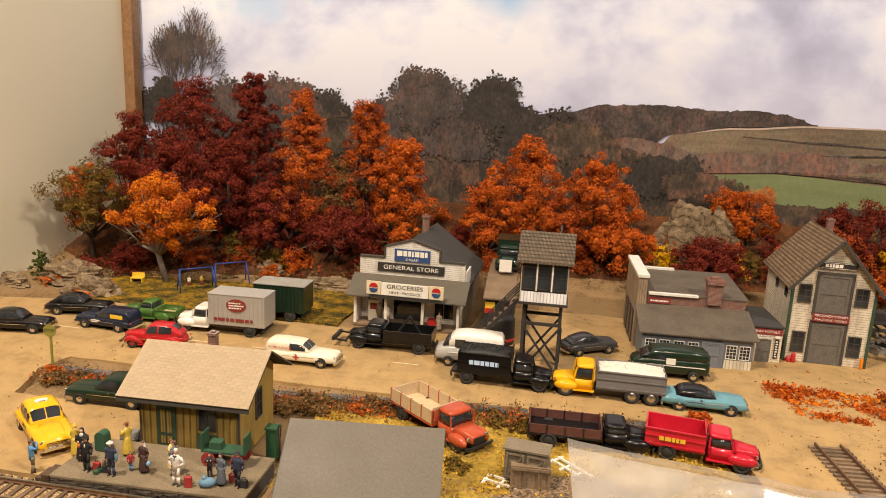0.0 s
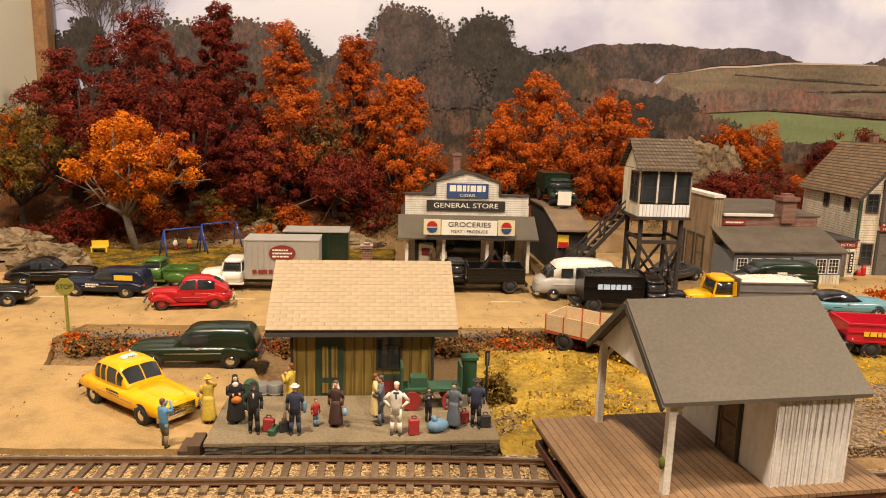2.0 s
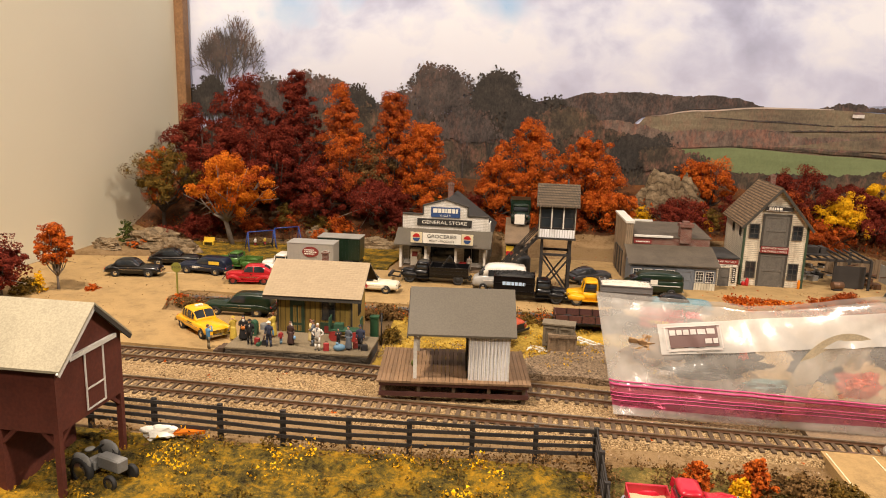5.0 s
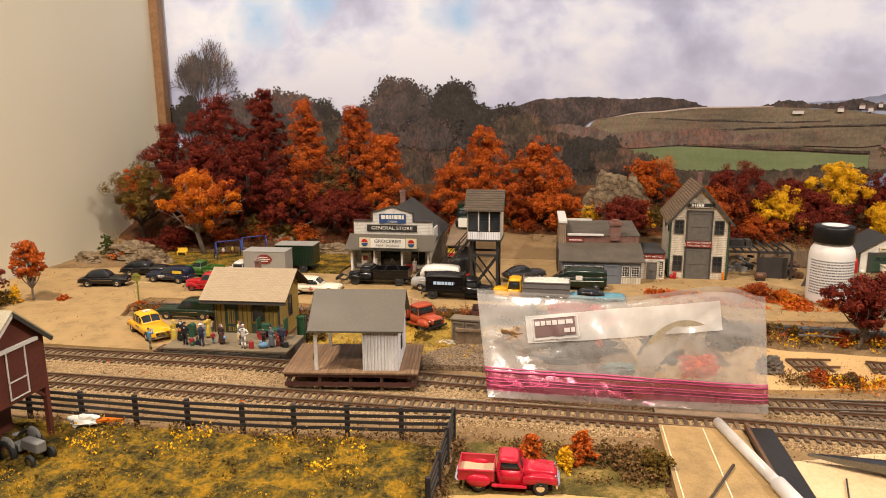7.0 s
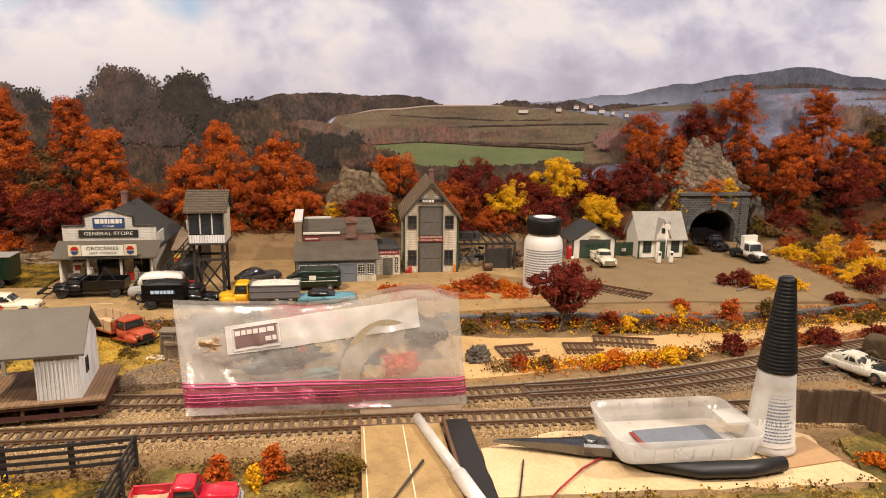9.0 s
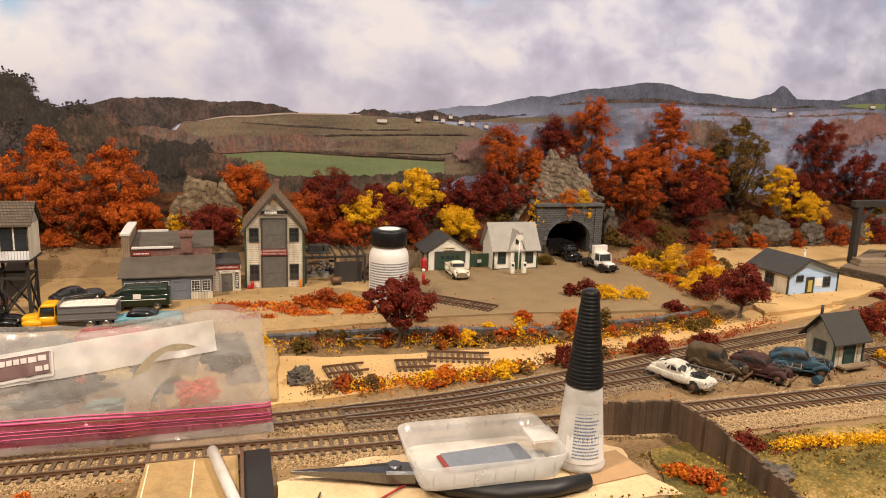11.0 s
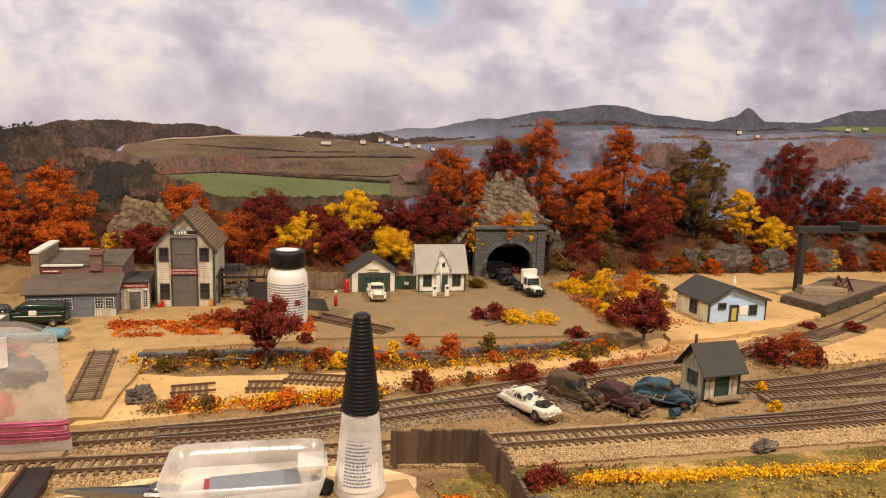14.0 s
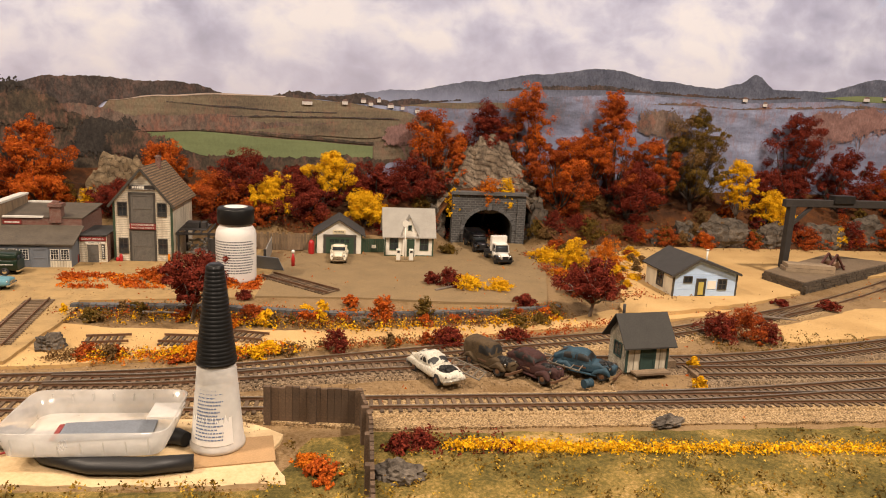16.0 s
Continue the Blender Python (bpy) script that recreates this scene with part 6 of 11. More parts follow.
def blue_cabin():
    d = thing("blue_cabin", 0.8885, 0.580, -0.004, 3.0, "sky blue cabin with a black lopsided gabled roof", "cabin")
    w, dep, h, ax, az = 0.0805, 0.066, 0.0325, 0.0285, 0.0495
    part("wall", make(prism, [(0, 0), (w, 0), (w, h), (ax, az), (0, h)], 0.0, dep), "paint_skyblue", d)
    for xe in (0.0, w):
        t = 1.07 if xe else 1.17
        ex, ez = ax + (xe - ax) * t, az + (h - az) * t
        part("roof_slope", make(prism, [(ax, az + 0.0004), (ex, ez + 0.0004), (ex, ez + 0.0016), (ax, az + 0.0016)], -0.0045, dep + 0.0045), "roof_black", d, "worn black roofing")
        bm = bmesh.new()
        bar(bm, (ax, -0.0047, az - 0.0003), (ex, -0.0047, ez - 0.0003), 0.0008, 0.0022)
        part("barge_board", bm, "trim_dark", d)
    part("side_wall", make(box, -0.0006, 0.0, 0.0005, dep - 0.0005, 0, h - 0.0005), "boards_cream", d, "cream boarded side")
    for k in range(11):
        z = 0.0025 + k * 0.0028
        part("lap_board", make(box, 0.0010, w - 0.0010, -0.0004, 0, z, z + 0.0025), "paint_skyblue", d)
    plank_door(d, facing(0.0345, -0.0005, 0.0008, "front"), 0.0105, 0.0250, "trim_dark", "trim_dark")
    part("door_panel", make(box, 0.0312, 0.0378, -0.0017, -0.0014, 0.0075, 0.0225), "sign_olive_pale", d, "pale yellow door panel")
    window(d, facing(0.0175, -0.0005, 0.0255, "front"), 0.0100, 0.0070, 2, 1, fw=0.0012)
    window(d, facing(0.0620, -0.0005, 0.0195, "front"), 0.0105, 0.0120, 2, 2, fw=0.0013)
    part("notice", make(box, 0.0430, 0.0540, -0.0009, -0.0003, 0.0140, 0.0240), "sign_white", d, "blank white notice")
    window(d, facing(-0.0006, 0.030, 0.019, "left"), 0.014, 0.016, 2, 2, fw=0.0014)
    for x in (0.0, w):
        part("corner_board", make(box, x - 0.0009, x + 0.0009, -0.0011, 0.0008, 0, h - 0.0010), "trim_dark", d)
    part("base_board", make(box, -0.0008, w + 0.0008, -0.0014, -0.0002, 0, 0.0016), "trim_dark", d)
    part("vent_pipe", make(rod, (0.064, 0.040, 0.034), (0.064, 0.040, 0.0520), 0.0012), "sign_white", d)
    part("vent_cap", make(rod, (0.064, 0.040, 0.0515), (0.064, 0.040, 0.0528), 0.0019), "sign_white", d)


def yard_shanty():
    d = thing("yard_shanty", 0.7410, 0.358, -0.002, 7.0, "cream trackside shanty with a grey roof and green door", "hut")
    gable(d, 0.0, 0.0375, 0.0, 0.030, 0.0268, 0.0180, "x", "boards_shanty", "roof_shanty", 0.0050, 0.0012, 0.0055)
    plank_door(d, facing(0.0190, 0, 0.0015, "front"), 0.0120, 0.0225, "door_teal", "door_teal")
    for x in (0.0, 0.0375):
        part("corner_board", make(box, x - 0.0008, x + 0.0008, -0.0008, 0.0008, 0, 0.0260), "door_teal", d)
    window(d, facing(0.0, 0.015, 0.0155, "left"), 0.0120, 0.0120, 2, 2, "door_teal")
    part("stovepipe", make(rod, (0.006, 0.022, 0.034), (0.006, 0.022, 0.0520), 0.0013), "black_metal", d)
    for i in range(3):
        part("step_plank", make(box, 0.004, 0.036, -0.0105 + i * 0.0033, -0.0075 + i * 0.0033, 0.0005, 0.0022), "wood_weathered", d)
    part("side_platform", make(box, 0.0385, 0.050, 0.004, 0.026, 0.0, 0.006), "wood_weathered", d)


def crane():
    d = thing("yard_crane", 1.096, 0.686, 0.0137, 4.0, "black timber derrick standing on the stone loading dock", "crane")
    part("mast", make(box, -0.0045, 0.0045, -0.0045, 0.0045, 0, 0.084), "wood_black", d, bevel=0.0006)
    part("boom", make(box, -0.012, 0.30, -0.004, 0.004, 0.082, 0.092), "wood_black", d, bevel=0.0006)
    part("brace", make(bar, (0.004, 0, 0.058), (0.030, 0, 0.082), 0.004), "wood_black", d)
    part("trolley", make(box, 0.060, 0.092, -0.006, 0.006, 0.088, 0.098), "black_metal", d)
    part("second_mast", make(box, 0.262, 0.271, -0.0045, 0.0045, -0.018, 0.082), "wood_black", d)
    k = thing("loading_dock", 0, 0, -0.003, 0, "low stone-walled loading dock with a worn earth top", "dock")
    near, left, back, right = (1.072, 0.605), (1.058, 0.666), (1.225, 0.775), (1.295, 0.728)
    part("core", make(slab_faces, [left, near, right, back], -0.006, 0.0165), "dock_earth", k)
    r = random.Random(4)
    for a, b in ((left, near), (near, right)):
        total = line_length([a, b])
        for row in range(5):
            q = -r.uniform(0, 0.004)
            while q < total:
                w = r.uniform(0.006, 0.014)
                x, y, t = at_length([a, b], min(max(q + w / 2, 0.0), total))
                part("stone", make(box, -w / 2 + 0.0003, w / 2 - 0.0003, -0.0012 - r.uniform(0, 0.001), 0.0015, 0.0002, 0.0036), "dock_stone", k, m=pose(x, y, -0.003 + row * 0.0038, r.uniform(-3, 3), 0, math.degrees(t) + r.uniform(-2, 2)))
                q += w
    lum = thing("timber_stack", 1.118, 0.664, 0.0137, -13.0, "stack of weathered timber lying on the dock", "timber")
    for row in range(2):
        for i in range(4):
            part("timber", make(box, -0.032 + 0.002 * row, 0.030 - 0.003 * i, -0.010 + i * 0.0052, -0.0052 + i * 0.0052, row * 0.0052, row * 0.0052 + 0.0048), "wood_pale", lum)
    win = thing("rusty_winch", 1.160, 0.668, 0.0137, 20.0, "rust red winch frame on the dock", "winch")
    for a, b in (((-0.02, 0, 0), (0.0, 0, 0.022)), ((0.0, 0, 0.022), (0.02, 0, 0)), ((-0.02, 0.012, 0), (0, 0.012, 0.022)), ((0, 0.012, 0.022), (0.02, 0.012, 0)), ((-0.03, 0.006, 0.003), (0.03, 0.006, 0.003)), ((0, 0.0, 0.022), (0.035, 0.02, 0.006))):
        part("beam", make(bar, a, b, 0.0022), "deck_red", win)
    part("drum", make(rod, (0, -0.002, 0.008), (0, 0.014, 0.008), 0.005), "rail_rust", win)


plain("platform_grey", (0.20, 0.158, 0.098), 0.9, var=0.4)
plain("platform_stone", (0.062, 0.050, 0.036), 0.85, var=0.6, relief=0.8)
plain("wood_step", (0.085, 0.050, 0.028), 0.8, var=0.4)
plain("roof_tar", (0.105, 0.086, 0.064), 0.8, var=0.55, wear=70)
siding("boards_tan", (0.30, 0.22, 0.14), 0.0022, (0.16, 0.115, 0.075), "X")
plain("roof_tan_grey", (0.38, 0.36, 0.32), 0.85, var=0.2)
plain("roof_shanty", (0.042, 0.04, 0.036), 0.85, var=0.3)
plain("tunnel_black", (0.012, 0.011, 0.010), 0.9, var=0.2)
blocks("portal_block", (0.085, 0.083, 0.08), (0.06, 0.06, 0.06), (0.17, 0.165, 0.16), 0.0072, 0.0036, 0.12)
for build in (depot, depot_platform, freight_shed, barn, general_store, crossing_tower, coal_ramp, scrap_office, machine_shop, scrap_yard, garage, filling_station, tunnel, blue_cabin, yard_shanty, crane):
    build()


# ---- model vehicles, drawn in full-size metres and set down at 1:87 ----
K = 1 / 87.0


def paint(name, c, rough=0.28):
    k = Nodes(name, rough, 0, 0.35)
    k.color(k.ramp(k.noise(120, 3), [(0.3, shade(c, 0.88)), (0.7, shade(c, 1.08))]))
    k.b.inputs["Coat Weight"].default_value = 0.22
    k.b.inputs["Coat Roughness"].default_value = 0.06
    return k.m


for nm, c in (("car_black", (0.006, 0.006, 0.007)), ("car_navy", (0.008, 0.014, 0.034)), ("car_green", (0.010, 0.024, 0.013)), ("car_grass", (0.06, 0.14, 0.03)), ("car_red", (0.42, 0.015, 0.02)),
              ("car_crimson", (0.50, 0.015, 0.035)), ("car_cream", (0.75, 0.70, 0.55)), ("car_white", (0.76, 0.74, 0.68)), ("car_yellow", (0.80, 0.42, 0.008)), ("car_teal", (0.12, 0.29, 0.36)),
              ("car_grey", (0.045, 0.045, 0.048)), ("car_orange", (0.42, 0.075, 0.03)), ("truck_grey", (0.17, 0.165, 0.165)), ("van_silver", (0.42, 0.42, 0.41)), ("car_blue", (0.03, 0.09, 0.14))):
    paint(nm, c)
plain("box_silver", (0.42, 0.41, 0.38), 0.5, 0.3, var=0.1)
plain("stake_tan", (0.55, 0.42, 0.26), 0.7, var=0.2)
plain("coal", (0.012, 0.012, 0.012), 0.6, var=0.5)
plain("rust_grey", (0.20, 0.175, 0.14), 0.7, 0.3, var=0.5)
plain("wreck_brown", (0.075, 0.047, 0.020), 0.85, var=0.5)
plain("wreck_maroon", (0.05, 0.016, 0.013), 0.8, var=0.5)
plain("wreck_white", (0.60, 0.57, 0.48), 0.8, var=0.5)
plain("wreck_blue", (0.022, 0.06, 0.09), 0.75, var=0.5)
plain("wheel_red", (0.30, 0.03, 0.025), 0.5)
plain("load_white", (0.70, 0.66, 0.58), 0.9, var=0.2)


def section(x, hw, z0, z1, n=16, e=4.0):
    zm, hh = (z0 + z1) / 2, (z1 - z0) / 2
    out = []
    for k in range(n):
        a = k * math.tau / n
        c, s = math.cos(a), math.sin(a)
        out.append((x, hw * math.copysign(abs(c) ** (2 / e), c), zm + hh * math.copysign(abs(s) ** (2 / e), s)))
    return out


def level(z, xb, xf, hw, n=20, e=5.0):
    xm, hl = (xb + xf) / 2, (xf - xb) / 2
    out = []
    for k in range(n):
        a = k * math.tau / n
        c, s = math.cos(a), math.sin(a)
        out.append((xm + hl * math.copysign(abs(c) ** (2 / e), c), hw * math.copysign(abs(s) ** (2 / e), s), z))
    return out


def wheels(v, spots, r, w, hub="chrome"):
    for x, y in spots:
        s = 1 if y > 0 else -1
        bm = bmesh.new()
        rows = [[(x + q * math.cos(k * math.tau / 16), y + s * t, r + q * math.sin(k * math.tau / 16)) for k in range(16)] for q, t in ((r * 0.75, -w / 2), (r * 0.96, -w / 2), (r, -w / 4), (r, w / 4), (r * 0.94, w / 2), (r * 0.62, w / 2), (r * 0.60, w * 0.40))]
        rings(bm, rows)
        wheel = part("wheel", bm, "rubber", v, k=K)
        bm = bmesh.new()
        rows = [[(x + q * math.cos(k * math.tau / 14), y + s * t, r + q * math.sin(k * math.tau / 14)) for k in range(14)] for q, t in ((r * 0.60, w * 0.36), (r * 0.56, w * 0.46), (r * 0.3, w * 0.52), (r * 0.08, w * 0.62))]
        rings(bm, rows)
        part("hubcap", bm, hub, wheel, k=K)


def lights(v, x, y, z, r=0.11):
    for s in (-1, 1):
        part("headlight", make(blob, (x, s * y, z), r * 0.6, r, r, 10), "chrome", v, k=K)


def bumpers(v, xf, xb, hw, z=0.42, mat="chrome"):
    for x, d in ((xf, 1), (xb, -1)):
        bm = bmesh.new()
        bar(bm, (x, -hw * 0.7, z), (x, hw * 0.7, z), 0.10, 0.16)
        bar(bm, (x - d * 0.12, hw * 0.98, z), (x, hw * 0.7, z), 0.10, 0.16)
        bar(bm, (x - d * 0.12, -hw * 0.98, z), (x, -hw * 0.7, z), 0.10, 0.16)
        part("bumper", bm, mat, v, k=K)


def car(name, label, x, y, z, rz, color, style="sedan", L=5.1, W=1.90, H=1.72, roof=None, trim="chrome", old=False, worn=False, group="parked cars"):
    """A postwar car, or with old a prewar one with separate wings: lofted body, cabin with panes on its skin, dark
    discs for the shaded wheel wells, wheels and brightwork.
    """
    v = thing(name, x, y, z, rz, label, "car", group)
    hw, e = W / 2, 4.2 if style in ("panel", "taxi") and not worn else 3.2
    b = 1.10 if old else 1.03
    fx, rx, wr = 0.31 * L, -0.29 * L, 0.35
    if old:
        st = [(-0.49, 0.40, 0.45, 0.72), (-0.46, 0.62, 0.36, 0.90), (-0.36, 0.80, 0.30, 1.05), (-0.10, 0.84, 0.28, b), (0.10, 0.80, 0.28, b), (0.20, 0.64, 0.34, b + 0.04), (0.34, 0.52, 0.36, b + 0.02), (0.44, 0.40, 0.38, b - 0.04), (0.475, 0.26, 0.42, b - 0.16)]
    else:
        st = [(-0.505, 0.60, 0.42, 0.74), (-0.49, 0.80, 0.34, 0.86), (-0.44, 0.93, 0.29, b - 0.08), (-0.33, 0.98, 0.26, b - 0.01), (-0.15, 1.0, 0.25, b), (0.10, 1.0, 0.25, b), (0.28, 0.99, 0.25, b - 0.01), (0.42, 0.95, 0.28, b - 0.05), (0.475, 0.90, 0.31, b - 0.10), (0.497, 0.80, 0.36, b - 0.19), (0.505, 0.62, 0.42, b - 0.32)]
    part("body", make(rings, [section(u * L, hw * k, z0, z1, 28, 3.9 - 1.4 * abs(u)) for u, k, z0, z1 in st]), color, v, k=K)
    cab = {"sedan": (-0.375, 0.150, -0.215, 0.020), "taxi": (-0.385, 0.110, -0.255, -0.005), "coupe": (-0.43, 0.145, -0.16, 0.015), "wagon": (-0.485, 0.15, -0.44, 0.02), "panel": (-0.492, 0.150, -0.455, 0.020), "soft": (-0.33, 0.135, -0.22, 0.0)}[style]
    if old:
        cab = (-0.455, 0.135, -0.24, 0.055) if style != "panel" else (-0.48, 0.135, -0.45, 0.055)
    xb, xf, tb, tf = (k * L for k in cab)
    lerp = lambda a, c, t: a + (c - a) * t
    cw = 0.80 if old else 0.87
    xs = [xb, lerp(xb, tb, 0.5), tb, (tb + tf) / 2, tf, lerp(tf, xf, 0.5), xf]
    zs = [b + 0.02, lerp(b, H, 0.66), H - 0.045, H, H - 0.05, lerp(b, H, 0.56), b + 0.02]
    ws = [0.80, 0.93, 0.985, 1.0, 0.985, 0.96, 0.90]
    X = np.linspace(xb, xf, 41)
    Z, Wd = np.interp(X, xs, zs), np.interp(X, xs, ws) * hw * cw
    for _ in range(3):
        Z[1:-1] = (Z[:-2] + 2 * Z[1:-1] + Z[2:]) / 4
        Wd[1:-1] = (Wd[:-2] + 2 * Wd[1:-1] + Wd[2:]) / 4
    zm = b - 0.06
    part("cabin", make(rings, [section(float(a), float(c), 2 * zm - float(d), float(d), 28, e) for a, c, d in zip(X[::2], Wd[::2], Z[::2])]), roof or color, v, k=K)

    def skin(px, q=None, zq=None):
        """A point of the cabin's skin over x: at the share q of its half width, or at the share zq of its height."""
        w, hh = float(np.interp(px, X, Wd)), float(np.interp(px, X, Z)) - zm
        if q is not None:
            return w * q, zm + hh * (1 - abs(q) ** e) ** (1 / e)
        return w * (1 - abs(zq) ** e) ** (1 / e), zm + hh * zq

    def pane(nm, fn, nu, nv):
        bm = bmesh.new()
        grid = [[bm.verts.new(fn(i / nu, j / nv)) for i in range(nu + 1)] for j in range(nv + 1)]
        for j in range(nv):
            for i in range(nu):
                bm.faces.new((grid[j][i], grid[j][i + 1], grid[j + 1][i + 1], grid[j + 1][i])).smooth = True
        # wrecks have no glass: black sheets stand in for the shaded openings
        return part(nm, bm, "black_metal" if worn else "glass_car", v, k=K)
    mid = lerp(tb, tf, 0.5)
    rear, front = lerp(xb, tb, 0.72), lerp(tf, xf, 0.50)
    spans = {"sedan": ((rear, mid - 0.05), (mid + 0.05, front)), "taxi": ((tb - 0.12, tb + 0.22), (tb + 0.32, mid - 0.06), (mid + 0.06, tf - 0.05), (tf + 0.03, front)), "coupe": ((lerp(xb, tb, 0.85), mid - 0.15), (mid - 0.05, front)), "wagon": ((tb, -0.9), (-0.8, mid), (mid + 0.1, front)), "panel": ((tf - 0.80, front),), "soft": ((tf - 0.62, front),)}[style]
    for sd in (-1, 1):
        for lo, hi in spans:
            def side(u, t, sd=sd, lo=lo, hi=hi):
                px = lerp(lo, hi, u)
                hh = float(np.interp(px, X, Z)) - zm
                a = (b + 0.05 - zm) / hh
                yy, zz = skin(px, zq=lerp(a, max(a + 0.05, 0.80), t))
                return px, sd * (yy + 0.012), zz
            pane("side_window", side, 5, 3)
    for nm, s0, s1, halves in (("windscreen", lerp(tf, xf, 0.20), lerp(tf, xf, 0.86), ((-0.84, -0.03), (0.03, 0.84))), ("rear_window", lerp(tb, xb, 0.22), lerp(tb, xb, 0.70), ((-0.55, 0.55),))):
        if nm == "rear_window" and style in ("panel", "wagon"):
            continue
        for q0, q1 in halves:
            def glazed(u, t, q0=q0, q1=q1, s0=s0, s1=s1, sg=1 if nm == "windscreen" else -1):
                px = lerp(s1, s0, t)
                yy, zz = skin(px, q=lerp(q0, q1, u))
                return px + sg * 0.012, yy, zz + 0.012
            pane(nm, glazed, 5, 4)
    if worn:
        # raised black patch on the hood imitates the dark of an open bay
        part("engine_bay", make(rings, [section(u * L, hw * w, 0.6, zz, 14, 2.6) for u, w, zz in ((0.18, 0.40, b + 0.06), (0.28, 0.44, b + 0.09), (0.40, 0.34, b + 0.04))]), "black_metal", v, "black patch standing in for the shaded open engine bay", k=K)
        part("rust_patch", make(rings, [section(u * L, hw * w, 0.5, zz, 14, 2.6) for u, w, zz in ((-0.46, 0.40, b - 0.08), (-0.41, 0.52, b + 0.02), (-0.36, 0.44, b + 0.01))]), "rail_rust", v, k=K)
        part("hole", make(rings, [section(u * L, hw * 0.86, zz, zz + 0.35, 10, 3) for u, zz in ((-0.12, 0.5), (0.06, 0.5))]), "rail_rust", v, "rusted door skin", k=K)
    elif not old:
        part("hood", make(rings, [section(u * L, hw * w, 0.6, zz, 18, 2.8) for u, w, zz in ((0.13, 0.66, b + 0.03), (0.24, 0.62, b + 0.07), (0.37, 0.56, b + 0.05), (0.455, 0.46, b - 0.02), (0.495, 0.30, b - 0.16))]), color, v, k=K)
        if style in ("sedan", "taxi", "coupe", "soft"):
            part("boot_lid", make(rings, [section(u * L, hw * w, 0.6, zz, 18, 2.8) for u, w, zz in ((-0.29, 0.62, b + 0.05), (-0.38, 0.60, b + 0.01), (-0.45, 0.50, b - 0.07), (-0.492, 0.34, b - 0.22))]), color, v, k=K)
    for s in (-1, 1):
        for ux, sg in ((fx, 1), (rx, -1)):
            # black disc behind each wheel imitates the shaded gap of its well
            part("wheel_arch", make(rod, (ux, s * hw * 0.55, wr + 0.03), (ux, s * hw * (0.80 if old else 0.985), wr + 0.03), wr * 1.17, None, 20), "rubber", v, "dark disc standing in for the shade of the wheel well", k=K)
            if old:
                prof = ((-0.86, 0.07, 0.34, 0.46), (-0.55, 0.15, 0.34, 0.70), (-0.2, 0.20, 0.50, 0.90), (0.12, 0.21, 0.56, 0.94), (0.42, 0.18, 0.46, 0.84), (0.58, 0.13, 0.42, 0.70), (0.64, 0.06, 0.46, 0.58))
                part("fender", make(rings, [section(ux + sg * dx * 0.92, hk, z0, z1, 14, 2.6) for dx, hk, z0, z1 in prof]), color, v, k=K, m=pose(0, s * hw * 0.80 * K, 0))
        if old:
            part("running_board", make(box, rx + 0.4, fx - 0.4, s * hw * 0.84 - 0.12, s * hw * 0.84 + 0.12, 0.28, 0.35), color, v, k=K)
        else:
            part("rear_fender", make(rings, [section(rx + dx, hk, z0, z1, 14, 2.6) for dx, hk, z0, z1 in ((-0.95, 0.05, 0.55, 0.72), (-0.6, 0.10, 0.50, 0.90), (-0.1, 0.11, 0.52, 0.96), (0.35, 0.09, 0.45, 0.88), (0.6, 0.04, 0.5, 0.70))]), color, v, k=K, m=pose(0, s * hw * 0.93 * K, 0))
        if not worn:
            part("door_handle", make(box, -0.30, -0.14, s * hw * (0.85 if old else 1.0) - 0.02, s * hw * (0.85 if old else 1.0) + 0.02, b - 0.16, b - 0.12), trim, v, k=K)
    wheels(v, [(ux, s * (hw * (0.82 if old else 0.93) - 0.03)) for ux in (fx, rx) for s in (-1, 1)], wr, 0.22, "wheel_red" if old and color == "car_red" else ("chrome" if not worn else "rail_rust"))
    bumpers(v, 0.515 * L, -0.515 * L, hw, mat=trim)
    lights(v, 0.482 * L if not old else 0.41 * L, hw * (0.74 if not old else 0.58), 0.76 if not old else 0.90)
    if not worn:
        bm = bmesh.new()
        if old:
            for q in range(7):
                zz = 0.52 + q * 0.065
                box(bm, (0.470 - 0.004 * q) * L, (0.482 - 0.004 * q) * L, -hw * 0.22, hw * 0.22, zz, zz + 0.03)
        else:
            for q in range(4):
                box(bm, 0.500 * L, 0.512 * L, -hw * 0.55, hw * 0.55, 0.50 + q * 0.075, 0.54 + q * 0.075)
        part("grille", bm, trim, v, k=K)
        for s in (-1, 1):
            part("side_trim", make(box, -0.22 * L, 0.22 * L, s * hw * (0.84 if old else 0.998) - 0.015, s * hw * (0.84 if old else 0.998) + 0.015, 0.69, 0.725), trim, v, k=K)
            part("tail_light", make(blob, (-0.492 * L, s * hw * 0.72, 0.74), 0.06, 0.07, 0.09, 8), "paint_red", v, k=K)
    else:
        for q in v.children:
            if q.name.split(".")[0] in ("body", "cabin", "fender"):
                for w in q.data.vertices:
                    w.co += Vector([noise.noise(w.co * 260 + Vector((x * 90, k * 7, 0))) for k in range(3)]) * 0.0016
    return v


